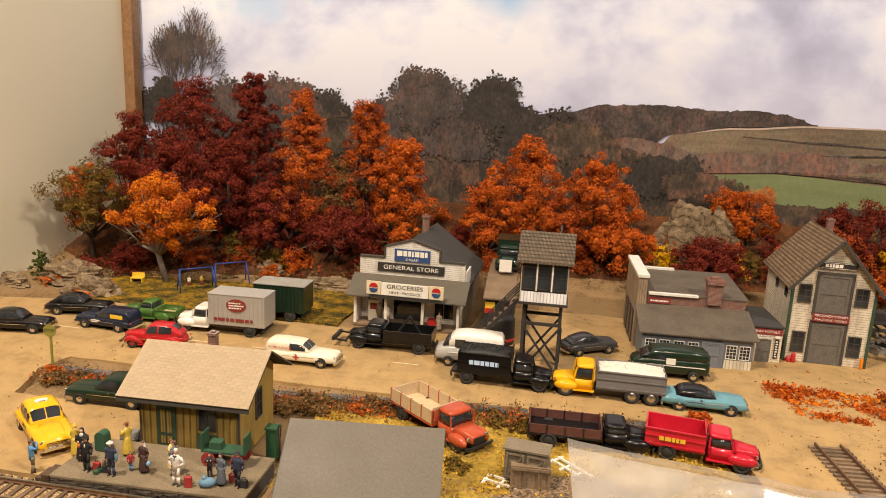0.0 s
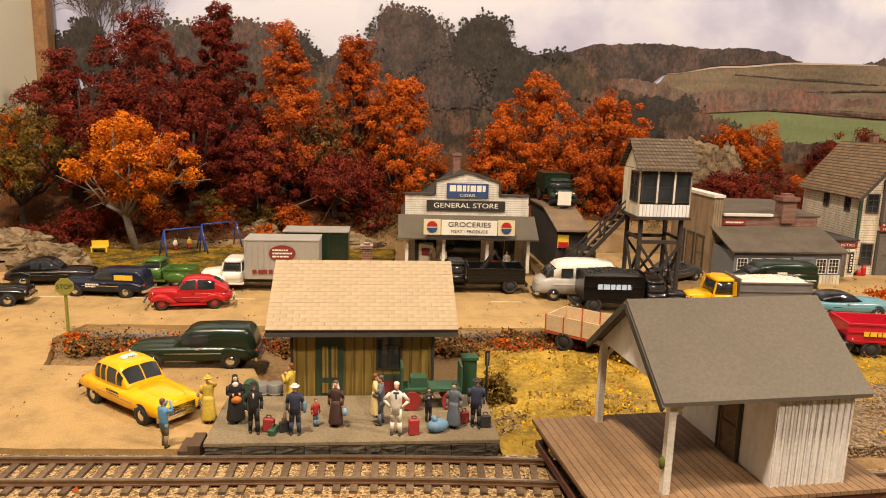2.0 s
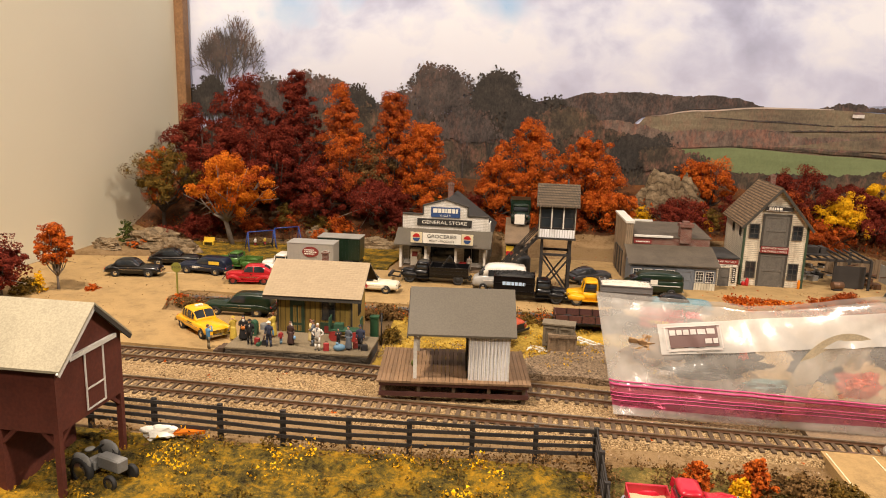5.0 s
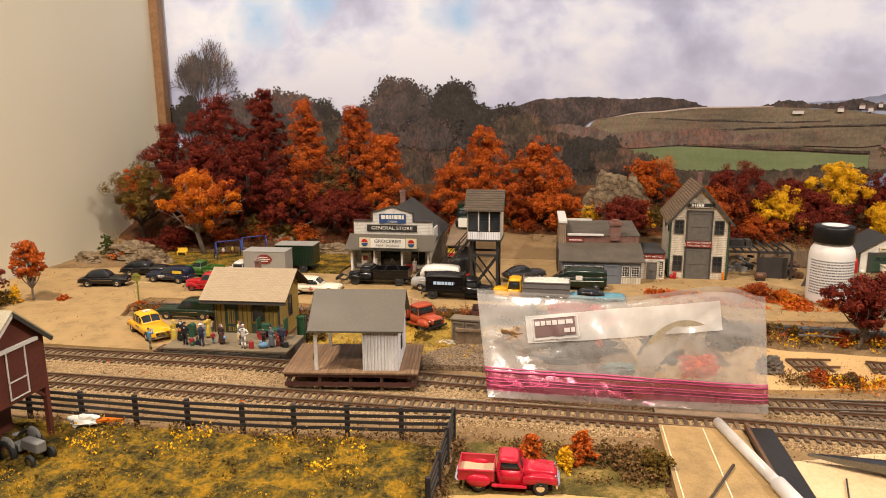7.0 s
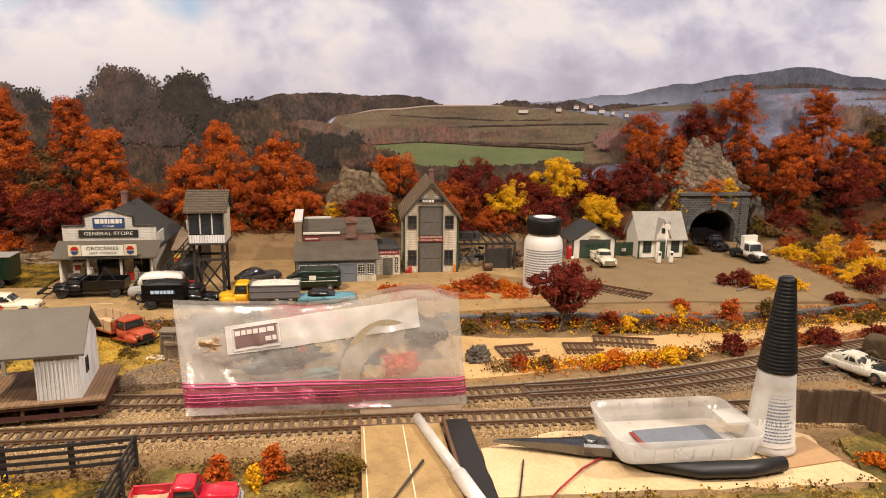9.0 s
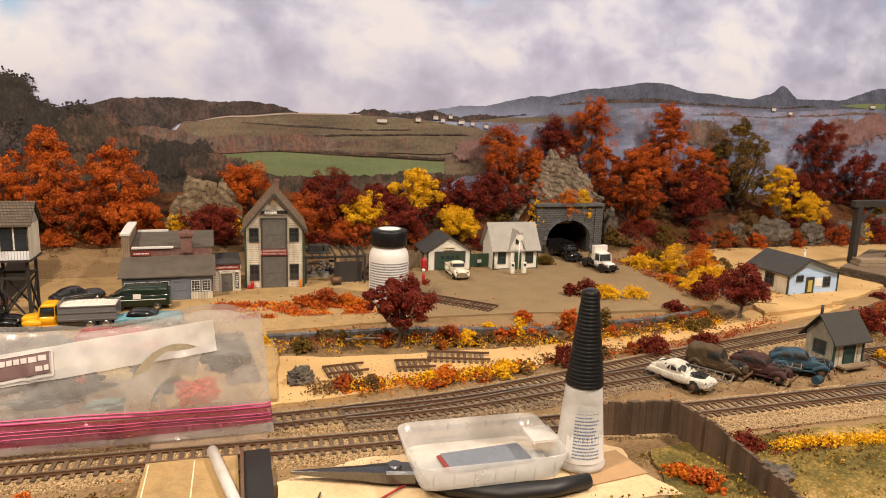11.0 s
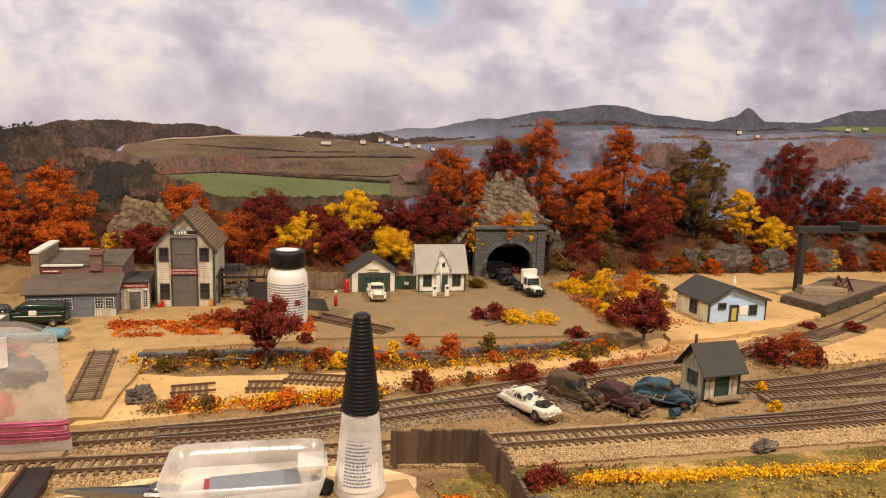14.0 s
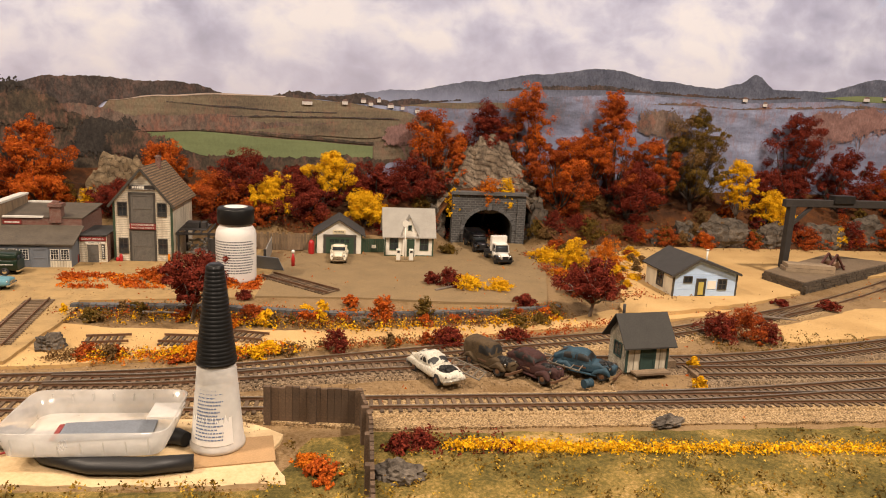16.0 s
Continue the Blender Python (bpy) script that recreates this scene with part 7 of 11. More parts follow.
def truck(name, label, x, y, z, rz, color, L=6.6, W=2.1, bed="box", bed_mat="box_silver", bed_h=2.0, bed_len=3.6, cabh=2.05, axles=1, hub="rubber", fender=None, group="parked trucks", cab_mat=None):
    v = thing(name, x, y, z, rz, label, "truck", group)
    hw, xf = W / 2, L / 2
    cab_x1 = xf - 1.45
    cab_x0 = cab_x1 - 1.35
    hood_w = hw * 0.58
    cm = cab_mat or color
    part("frame", make(box, -xf + 0.1, xf - 0.2, -0.42, 0.42, 0.48, 0.68), "black_metal", v, k=K)
    part("cab", make(rings, [level(0.55, cab_x0, cab_x1 + 0.12, hw * 0.84), level(1.25, cab_x0, cab_x1 + 0.10, hw * 0.84)]), cm, v, k=K)
    part("glazing", make(rings, [level(1.24, cab_x0 + 0.04, cab_x1 + 0.06, hw * 0.82), level(cabh - 0.22, cab_x0 + 0.08, cab_x1 - 0.14, hw * 0.76)]), "glass_car", v, k=K)
    part("roof", make(rings, [level(cabh - 0.24, cab_x0 + 0.03, cab_x1 - 0.08, hw * 0.80), level(cabh - 0.10, cab_x0 + 0.05, cab_x1 - 0.14, hw * 0.77), level(cabh, cab_x0 + 0.2, cab_x1 - 0.3, hw * 0.55)]), cm, v, k=K)
    for s in (-1, 1):
        for u0, u1, wd in ((cab_x1 + 0.02, cab_x1 - 0.14, 0.10), (cab_x0 + 0.12, cab_x0 + 0.14, 0.34)):
            bm = bmesh.new()
            bar(bm, (u0, s * hw * 0.825, 1.2), (u1, s * hw * 0.77, cabh - 0.2), 0.05, wd)
            part("pillar", bm, cm, v, k=K)
    part("hood", make(rings, [section(cab_x1, hw * 0.72, 0.62, 1.34), section(cab_x1 + 0.6, hood_w, 0.62, 1.30), section(xf - 0.22, hood_w * 0.86, 0.62, 1.22), section(xf - 0.08, hood_w * 0.66, 0.7, 1.08)]), color, v, k=K)
    part("grille", make(box, xf - 0.12, xf - 0.03, -hood_w * 0.6, hood_w * 0.6, 0.62, 1.05), "chrome" if hub == "chrome" else "black_metal", v, k=K)
    fx = xf - 0.95
    for s in (-1, 1):
        part("fender", make(blob, (fx, s * hw * 0.76, 0.72), 0.78, hw * 0.28, 0.36, 12), fender or color, v, k=K)
        part("running_board", make(box, cab_x0, fx - 0.4, s * hw * 0.80 - 0.16, s * hw * 0.80 + 0.16, 0.46, 0.54), fender or color, v, k=K)
    bumpers(v, xf + 0.05, -xf, hw * 0.95, 0.55, "chrome" if hub == "chrome" else "black_metal")
    lights(v, xf - 0.22, hw * 0.62, 0.98, 0.13)
    rx = -xf + 1.15
    spots = [(fx, s * hw * 0.80) for s in (-1, 1)]
    for a in range(axles):
        spots += [(rx + a * 1.22, s * hw * 0.86) for s in (-1, 1)]
    wheels(v, spots, 0.50, 0.32, hub)
    bx1 = cab_x0 - 0.10
    bx0 = max(-xf - 0.1, bx1 - bed_len)
    if bed == "box":
        body = part("cargo_box", make(box, bx0, bx1, -hw, hw, 0.82, 0.82 + bed_h), bed_mat, v, k=K, bevel=0.03)
        for s in (-1, 1):
            for q in range(13):
                rxx = bx0 + 0.15 + q * (bx1 - bx0 - 0.3) / 12
                part("rib", make(box, rxx - 0.02, rxx + 0.02, s * (hw + 0.015) - 0.015, s * (hw + 0.015) + 0.015, 0.9, 0.75 + bed_h), bed_mat, body, k=K)
        part("roof_panel", make(box, bx0 - 0.03, bx1 + 0.03, -hw - 0.03, hw + 0.03, 0.82 + bed_h, 0.88 + bed_h), bed_mat, body, k=K)
    elif bed in ("dump", "coal", "stake", "flat"):
        t = 0.07
        part("bed_floor", make(box, bx0, bx1, -hw, hw, 0.80, 0.92), bed_mat if bed != "stake" else color, v, k=K)
        if bed != "flat":
            for s in (-1, 1):
                y0 = s * hw - (t if s > 0 else 0)
                if bed == "stake":
                    for q in range(4):
                        w = (bx1 - bx0) / 4
                        part("stake_panel", make(box, bx0 + q * w + 0.03, bx0 + (q + 1) * w - 0.03, y0, y0 + t, 0.95, 0.92 + bed_h), bed_mat, v, k=K)
                    for q in range(5):
                        w = (bx1 - bx0) / 4
                        xx = bx0 + q * w
                        part("stake", make(box, xx - 0.03, xx + 0.03, y0 - 0.03, y0 + t + 0.03, 0.85, 0.95 + bed_h), color, v, k=K)
                else:
                    part("side_wall", make(box, bx0, bx1, y0, y0 + t, 0.92, 0.92 + bed_h), bed_mat, v, k=K)
                    for zz in (0.92, 0.92 + bed_h * 0.5, 0.92 + bed_h - 0.08):
                        part("side_rib", make(box, bx0, bx1, s * hw + (0 if s > 0 else -0.05), s * hw + (0.05 if s > 0 else 0), zz, zz + 0.08), bed_mat, v, k=K)
            part("headboard", make(box, bx1 - t, bx1, -hw + t, hw - t, 0.92, 1.0 + bed_h * 1.1), bed_mat, v, k=K)
            part("tailgate", make(box, bx0, bx0 + t, -hw + t, hw - t, 0.92, 0.92 + bed_h), bed_mat, v, k=K)
    return v, bx0, bx1, hw


def heap(v, x0, x1, hw, z, top, mat, seed, name="load", size=0.16):
    """Loose lumps lying in a truck bed."""
    r = random.Random(seed)
    bm = bmesh.new()
    rows = []
    for i in range(9):
        t = i / 8
        hh = top * (0.55 + 0.45 * math.sin(math.pi * t))
        rows.append(section(x0 + (x1 - x0) * t, hw, z - 0.2, z + hh, 12, 3))
    rings(bm, rows)
    part(name + "_core", bm, mat, v, k=K)
    bm = bmesh.new()
    for _ in range(260):
        px, py = r.uniform(x0, x1), r.uniform(-hw, hw)
        t = (px - x0) / (x1 - x0)
        pz = z + top * (0.55 + 0.45 * math.sin(math.pi * t)) * (1 - (py / hw) ** 4) * 0.95
        s = r.uniform(0.4, 1.0) * size
        q = Euler((r.uniform(0, 3), r.uniform(0, 3), r.uniform(0, 3))).to_matrix().to_4x4()
        turned(bm, box(bm, -s / 2, s / 2, -s / 2, s / 2, -s / 3, s / 3), Matrix.Translation((px, py, pz)) @ q)
    tagged(part(name, bm, mat, v, k=K), kind="stuff")


def van(name, label, x, y, z, rz, lower, upper, L=5.2, W=2.0, H=2.35, group="parked trucks"):
    v = thing(name, x, y, z, rz, label, "van", group)
    hw = W / 2
    part("body", make(rings, [section(-0.5 * L, hw * 0.80, 0.42, 1.5), section(-0.47 * L, hw * 0.95, 0.34, 1.62), section(-0.2 * L, hw, 0.32, 1.62), section(0.2 * L, hw, 0.32, 1.60), section(0.38 * L, hw * 0.95, 0.34, 1.45), section(0.47 * L, hw * 0.84, 0.38, 1.25), section(0.5 * L, hw * 0.6, 0.5, 1.0)]), lower, v, k=K)
    part("roof", make(rings, [section(-0.485 * L, hw * 0.78, 1.4, H - 0.35), section(-0.45 * L, hw * 0.90, 1.3, H - 0.10), section(-0.2 * L, hw * 0.95, 1.3, H), section(0.08 * L, hw * 0.95, 1.3, H), section(0.22 * L, hw * 0.92, 1.3, H - 0.12), section(0.30 * L, hw * 0.85, 1.3, H - 0.45)]), upper, v, k=K)
    part("windscreen", make(rings, [section(0.22 * L, hw * 0.89, 1.5, H - 0.20), section(0.33 * L, hw * 0.82, 1.45, H - 0.52), section(0.39 * L, hw * 0.78, 1.4, 1.52)]), "glass_car", v, k=K)
    for s in (-1, 1):
        part("side_window", make(box, 0.06 * L, 0.21 * L, s * hw * 0.96 - 0.02, s * hw * 0.96 + 0.02, 1.48, H - 0.45), "glass_car", v, k=K)
        part("moulding", make(box, -0.44 * L, 0.30 * L, s * hw * 0.995 - 0.02, s * hw * 0.995 + 0.02, 1.02, 1.08), "car_white", v, k=K)
        part("rear_window", make(box, -0.5 * L - 0.02, -0.485 * L, s * 0.36 - 0.2, s * 0.36 + 0.2, 1.45, 1.85), "glass_car", v, k=K)
    wheels(v, [(u * L, s * (hw - 0.04)) for u in (0.30, -0.30) for s in (-1, 1)], 0.38, 0.24, "chrome")
    bumpers(v, 0.51 * L, -0.515 * L, hw * 0.95)
    lights(v, 0.475 * L, hw * 0.62, 0.95, 0.13)
    return v


def side_print(v, u, w, z, h, mat, seed, hw, rows=1, fill=0.7, sides=(-1, 1)):
    for s in sides:
        bars_of_print(rows, w * K, h * K, mat, v, pose(u * K, s * (hw + 0.02) * K, z * K, 0, 0, 0 if s < 0 else 180), seed, fill=fill)


def pickup(name, label, x, y, z, rz, color, floor="stake_tan", group="parked trucks"):
    v = thing(name, x, y, z, rz, label, "pickup truck", group)
    L, hw = 4.98, 0.93
    part("cab", make(rings, [level(0.42, -0.55, 0.85, hw * 0.86), level(1.18, -0.55, 0.82, hw * 0.86)]), color, v, k=K)
    part("glazing", make(rings, [level(1.17, -0.50, 0.78, hw * 0.83), level(1.56, -0.42, 0.52, hw * 0.75)]), "glass_car", v, k=K)
    part("roof", make(rings, [level(1.54, -0.48, 0.60, hw * 0.79), level(1.68, -0.42, 0.50, hw * 0.74), level(1.76, -0.25, 0.3, hw * 0.5)]), color, v, k=K)
    for s in (-1, 1):
        for u0, u1, wd in ((0.74, 0.54, 0.10), (-0.42, -0.38, 0.30)):
            bm = bmesh.new()
            bar(bm, (u0, s * hw * 0.835, 1.15), (u1, s * hw * 0.765, 1.58), 0.05, wd)
            part("pillar", bm, color, v, k=K)
        part("front_fender", make(rings, [section(0.75, 0.14, 0.45, 0.9, 12, 3), section(1.2, 0.19, 0.5, 1.0, 12, 3), section(1.7, 0.21, 0.62, 1.06, 12, 3), section(2.2, 0.19, 0.55, 0.98, 12, 3), section(2.42, 0.12, 0.5, 0.85, 12, 3)]), color, v, k=K, m=pose(0, s * 0.72 * K, 0))
        part("rear_fender", make(blob, (-1.40, s * hw * 0.92, 0.60), 0.62, 0.20, 0.34, 14), color, v, k=K)
        part("bed_side", make(box, -2.42, -0.62, s * 0.80 - 0.03, s * 0.80 + 0.03, 0.55, 1.10), color, v, k=K, bevel=0.015)
        part("bed_rail", make(box, -2.42, -0.62, s * 0.82 - 0.06, s * 0.82 + 0.06, 1.08, 1.14), color, v, k=K)
        part("running_board", make(box, -0.75, 0.95, s * 0.84 - 0.12, s * 0.84 + 0.12, 0.36, 0.44), color, v, k=K)
    part("hood", make(rings, [section(0.78, hw * 0.72, 0.5, 1.24), section(1.4, hw * 0.60, 0.5, 1.20), section(2.2, hw * 0.50, 0.5, 1.08), section(2.42, hw * 0.42, 0.55, 0.95)]), color, v, k=K)
    part("bed_floor", make(box, -2.40, -0.64, -0.77, 0.77, 0.62, 0.70), floor, v, k=K)
    part("bed_front", make(box, -0.68, -0.62, -0.77, 0.77, 0.70, 1.12), color, v, k=K)
    part("tailgate", make(box, -2.44, -2.38, -0.77, 0.77, 0.60, 1.10), color, v, k=K)
    bm = bmesh.new()
    for q in range(5):
        box(bm, 2.40, 2.46, -0.5, 0.5, 0.56 + q * 0.07, 0.60 + q * 0.07)
    part("grille", bm, "chrome", v, k=K)
    wheels(v, [(u, s * 0.80) for u in (1.62, -1.40) for s in (-1, 1)], 0.37, 0.22, "chrome")
    bumpers(v, 2.52, -2.55, hw * 0.9, 0.46)
    lights(v, 2.34, 0.66, 0.88, 0.12)
    return v


# street, far row
car("sedan", "glossy black sedan parked at the end of the street", -0.4340, 0.5915, 0.0, 10, "car_black", "sedan")
car("sedan", "black fastback sedan beside the rocks", -0.4170, 0.6500, 0.0, 12, "car_black", "coupe")
v = car("delivery_wagon", "navy blue delivery wagon with a yellow side panel", -0.3655, 0.6210, 0.0, 175, "car_navy", "panel")
for s in (-1, 1):
    part("side_panel", make(box, -1.9, -0.8, s * 0.83 - 0.02, s * 0.83 + 0.02, 1.06, 1.36), "paint_yellow", v, k=K)
side_print(v, 0.5, 0.8, 0.72, 0.26, "sign_white", 5, 0.93, 2)
pickup("pickup_truck", "grass green pickup truck beside the lawn", -0.3420, 0.6520, 0.0, 180, "car_grass")
car("sedan", "bright red rounded prewar sedan on the street", -0.3005, 0.5915, 0.0, 190, "car_red", "sedan", 4.7, 1.88, 1.84, old=True)
v, b0, b1, hw = truck("box_truck", "white-cab truck with a ribbed silver cargo box", -0.2650, 0.6440, 0.0, 182, "car_white", 7.4, 2.3, "box", "box_silver", 2.45, 4.6)
for s in (-1, 1):
    bm = bmesh.new()
    pts = [(-1.55 + 0.82 * math.cos(k * math.tau / 24), 2.5 + 0.52 * math.sin(k * math.tau / 24)) for k in range(24)]
    prism(bm, pts, s * (hw + 0.05) - 0.01, s * (hw + 0.05) + 0.01)
    oval = part("oval_emblem", bm, "sign_red", v, "dark red oval emblem", k=K)
    bars_of_print(3, 1.2 * K, 0.6 * K, "sign_white", oval, pose(-1.55 * K, s * (hw + 0.075) * K, 2.5 * K, 0, 0, 0 if s < 0 else 180), 3, fill=0.5)
side_print(v, -1.4, 3.4, 1.32, 0.36, "sign_red", 8, hw + 0.03)
v, b0, b1, hw = truck("box_truck", "dark green freight truck with a grey roof behind the box truck", -0.2470, 0.6965, 0.0, 182, "car_green", 7.2, 2.4, "box", "car_green", 2.2, 4.4)
part("grey_roof", make(box, b0 - 0.05, b1 + 0.05, -hw - 0.05, hw + 0.05, 3.09, 3.16), "metal_roof", v, k=K)
v = car("ambulance", "cream white ambulance wagon with a red cross", -0.1690, 0.5920, 0.0, 0, "car_cream", "panel", 5.3)
for s in (-1, 1):
    bm = bmesh.new()
    box(bm, -0.35, 0.05, s * 0.955 - 0.01, s * 0.955 + 0.01, 0.60, 0.70)
    box(bm, -0.20, -0.10, s * 0.955 - 0.011, s * 0.955 + 0.011, 0.45, 0.85)
    part("red_cross", bm, "paint_red", v, k=K)
    letters("AMBULANCE", 0.24 * K, "paint_red", v, pose(-1.4 * K, s * 0.88 * K, 1.22 * K, 0, 0, 0 if s < 0 else 180), wide=1.2)
v, b0, b1, hw = truck("stake_truck", "black truck with a low open bed and crane arms", -0.1070, 0.6465, 0.0, 181, "car_black", 6.8, 2.15, "dump", "car_black", 0.75, 3.7)
bm = bmesh.new()
bar(bm, (-0.2, 0.4, 1.0), (-1.3, 0.2, 2.6), 0.14)
bar(bm, (-0.2, -0.4, 1.0), (-1.3, -0.2, 2.6), 0.14)
bar(bm, (-2.4, 0, 1.0), (-1.3, 0, 2.6), 0.12)
part("crane_arm", bm, "black_metal", v, k=K)
bm = bmesh.new()
bar(bm, (3.4, -0.9, 0.5), (4.4, -0.9, 0.6), 0.12)
bar(bm, (3.4, 0.9, 0.5), (4.4, 0.9, 0.6), 0.12)
bar(bm, (4.4, -1.0, 0.6), (4.4, 1.0, 0.6), 0.25)
part("push_bar", bm, "black_metal", v, k=K)
van("delivery_van", "white-roofed silver delivery van with a red nose", -0.0355, 0.6300, 0.0, 183, "van_silver", "car_white", 5.0, 2.0, 2.5)
v, b0, b1, hw = truck("coal_truck", "black coal truck heaped with coal", -0.0045, 0.5960, 0.0, -1, "car_black", 7.0, 2.2, "coal", "car_black", 1.35, 3.6)
heap(v, b0 + 0.1, b1 - 0.1, hw - 0.1, 2.05, 0.45, "coal", 3, "coal_load")
side_print(v, (b0 + b1) / 2, 2.0, 1.66, 0.34, "paint_skyblue", 11, hw + 0.06, 1, 0.9)
v, b0, b1, hw = truck("dump_truck", "yellow-cab dump truck with a grey bed of pale stone", 0.0775, 0.5955, 0.0, 180, "car_yellow", 7.6, 2.3, "dump", "truck_grey", 1.15, 4.4, 2.25, 2, "steel")
heap(v, b0 + 0.1, b1 - 0.1, hw - 0.1, 1.85, 0.35, "load_white", 5, "stone_load", 0.14)
v = van("delivery_van", "dark green panel van with a white stripe", 0.1285, 0.6530, 0.0, 181, "car_green", "car_green", 5.4, 2.05, 2.2)
part("emblem", make(box, -0.3, 0.35, -1.06, -1.03, 1.15, 1.6), "sign_white", v, k=K)
part("emblem", make(box, -0.3, 0.35, 1.03, 1.06, 1.15, 1.6), "sign_white", v, k=K)
car("coupe", "dull dark grey rounded coupe in the yard", 0.0635, 0.6890, 0.0, 32, "car_grey", "coupe", 4.5, 1.8, 1.6, old=False)
car("convertible", "teal blue convertible with its black top raised", 0.1455, 0.5910, 0.0, 0, "car_teal", "soft", 5.3, 1.95, 1.5, "car_black")

# below the street
v, b0, b1, hw = truck("stake_truck", "orange-red truck with a tan wooden stake bed", -0.0385, 0.5080, -0.0035, -40, "car_orange", 7.0, 2.2, "stake", "stake_tan", 0.85, 4.0, 2.1, 1, "rubber")
part("bed_lining", make(box, b0 + 0.05, b1 - 0.05, -hw + 0.1, hw - 0.1, 0.92, 0.98), "stake_tan", v, k=K)
v, b0, b1, hw = truck("stake_truck", "black-cab truck with a dull red slatted bed", 0.0615, 0.5150, -0.0035, 2, "car_black", 7.0, 2.2, "stake", "deck_red", 0.55, 4.1, 1.80)
v, b0, b1, hw = truck("dump_truck", "crimson dump truck with an empty bed", 0.1330, 0.5150, -0.0035, -8, "car_crimson", 6.0, 2.1, "dump", "car_crimson", 0.95, 3.2, 2.0)
side_print(v, (b0 + b1) / 2, 1.7, 1.36, 0.30, "paint_yellow", 14, hw + 0.06, 1, 0.8)
v = car("delivery_wagon", "dark green long-roofed wagon beside the depot", -0.2655, 0.4845, 0.0, 183, "car_green", "panel", 5.5, 1.95, 1.82)
v = car("taxi", "bright yellow taxi with a white roof sign", -0.2750, 0.4290, 0.0, -38, "car_yellow", "taxi", 5.3, 2.0, 1.82)
s = part("roof_sign", make(rings, [section(u, w, 1.74, z, 14, 3) for u, w, z in ((-0.72, 0.26, 1.84), (-0.65, 0.32, 1.91), (-0.48, 0.32, 1.93), (-0.40, 0.28, 1.87))]), "sign_white", v, k=K)
letters("TAXI", 0.12 * K, "sign_black", s, pose(-0.385 * K, 0, 1.852 * K, 0, 0, 90), wide=1.1)
side_print(v, -0.1, 0.8, 0.78, 0.26, "sign_black", 6, 0.97, 2, 0.5)

# near side
pickup("pickup_truck", "shiny crimson pickup truck on the sandy drive", 0.0795, 0.2150, -0.0031, 2, "car_crimson")

# filling station and tunnel
pickup("pickup_truck", "cream pickup truck facing out of the garage", 0.5065, 0.7450, 0.0006, -92, "car_cream")
v, b0, b1, hw = truck("tow_truck", "white-cab tow truck coming out of the tunnel", 0.7205, 0.7550, 0.0006, -84, "car_white", 5.6, 2.1, "flat", "black_metal", 0.4, 2.6, 2.3, fender="car_black")
part("cab_box", make(box, -0.35, 0.30, -0.95, 0.95, 1.3, 3.0), "car_white", v, k=K, bevel=0.06)
bm = bmesh.new()
bar(bm, (-0.6, 0.0, 0.9), (-2.6, 0, 2.3), 0.16)
bar(bm, (-1.8, 0.4, 0.9), (-2.0, 0, 1.9), 0.10)
bar(bm, (-1.8, -0.4, 0.9), (-2.0, 0, 1.9), 0.10)
part("hoist", bm, "black_metal", v, k=K)
truck("box_truck", "black truck under tow in the tunnel mouth", 0.7055, 0.8320, 0.0006, -86, "car_black", 6.2, 2.1, "box", "car_black", 1.3, 3.2)
truck("stake_truck", "dark green truck with a white plate on the ramp", -0.0195, 0.7780, 0.052, -88, "car_green", 6.0, 2.1, "box", "car_green", 1.5, 3.0)
t = thing("number_card", -0.0195, 0.7425, 0.052, 2, "blank white card hung on the truck on the ramp", "card")
part("card", make(box, -0.006, 0.006, -0.0006, 0, 0.002, 0.014), "sign_white", t)

# wrecks beside the yard track
for nm, lb, x, y, rz, mt, stl, old in (("wrecked_car", "gutted white car body rusting by the tracks", 0.5825, 0.3570, -64, "wreck_white", "coupe", False), ("wrecked_van", "faded brown panel wagon rusting by the tracks", 0.6305, 0.3735, -57, "wreck_brown", "panel", True),
                                      ("wrecked_car", "rusty maroon prewar car body", 0.6625, 0.3570, -57, "wreck_maroon", "sedan", True), ("wrecked_car", "faded blue car with its hood off", 0.7065, 0.3600, -37, "wreck_blue", "sedan", True)):
    v = car(nm, lb, x, y, -0.0030, rz, mt, stl, 4.7, 1.85, 2.0 if stl == "panel" else 1.75 if old else 1.6, old=old, worn=True, trim="steel" if not old else "rail_rust", group="wrecked cars")
    heap(v, 1.0, 1.95, 0.42 if old else 0.62, 0.80, 0.32, "black_metal", int(x * 1000), "engine", 0.20)
    if mt == "wreck_white":
        heap(v, -1.9, -1.2, 0.5, 0.78, 0.30, "black_metal", 5, "boot", 0.14)
for x, y, z, rz, ry in ((0.6085, 0.352, 0.0010, -58, 34), (0.6890, 0.3655, 0.0005, -48, 20)):
    f = thing("car_frame", x, y, z, rz, "stripped grey chassis frame leaning between the wrecks", "chassis", "wrecked cars")
    lay = pose(0, 0, 0, ry, 0, 0)
    for w in (-0.0042, 0.0042):
        part("side_rail", make(bar, lay @ Vector((-0.019, w, 0.005)), lay @ Vector((0.019, w, 0.005)), 0.0009), "rust_grey", f)
    for k in range(6):
        part("cross_bar", make(bar, lay @ Vector((-0.018 + k * 0.0072, -0.0042, 0.005)), lay @ Vector((-0.018 + k * 0.0072, 0.0042, 0.005)), 0.0007), "rust_grey", f)
b = thing("oil_drum", 0.6985, 0.3305, -0.0030, 20, "dented blue drum lying beside the wrecks", "drum")
part("drum", make(rod, (-0.0035, 0, 0.0034), (0.0035, 0, 0.0034), 0.0034, None, 14), "wreck_blue", b, bevel=0.0003)
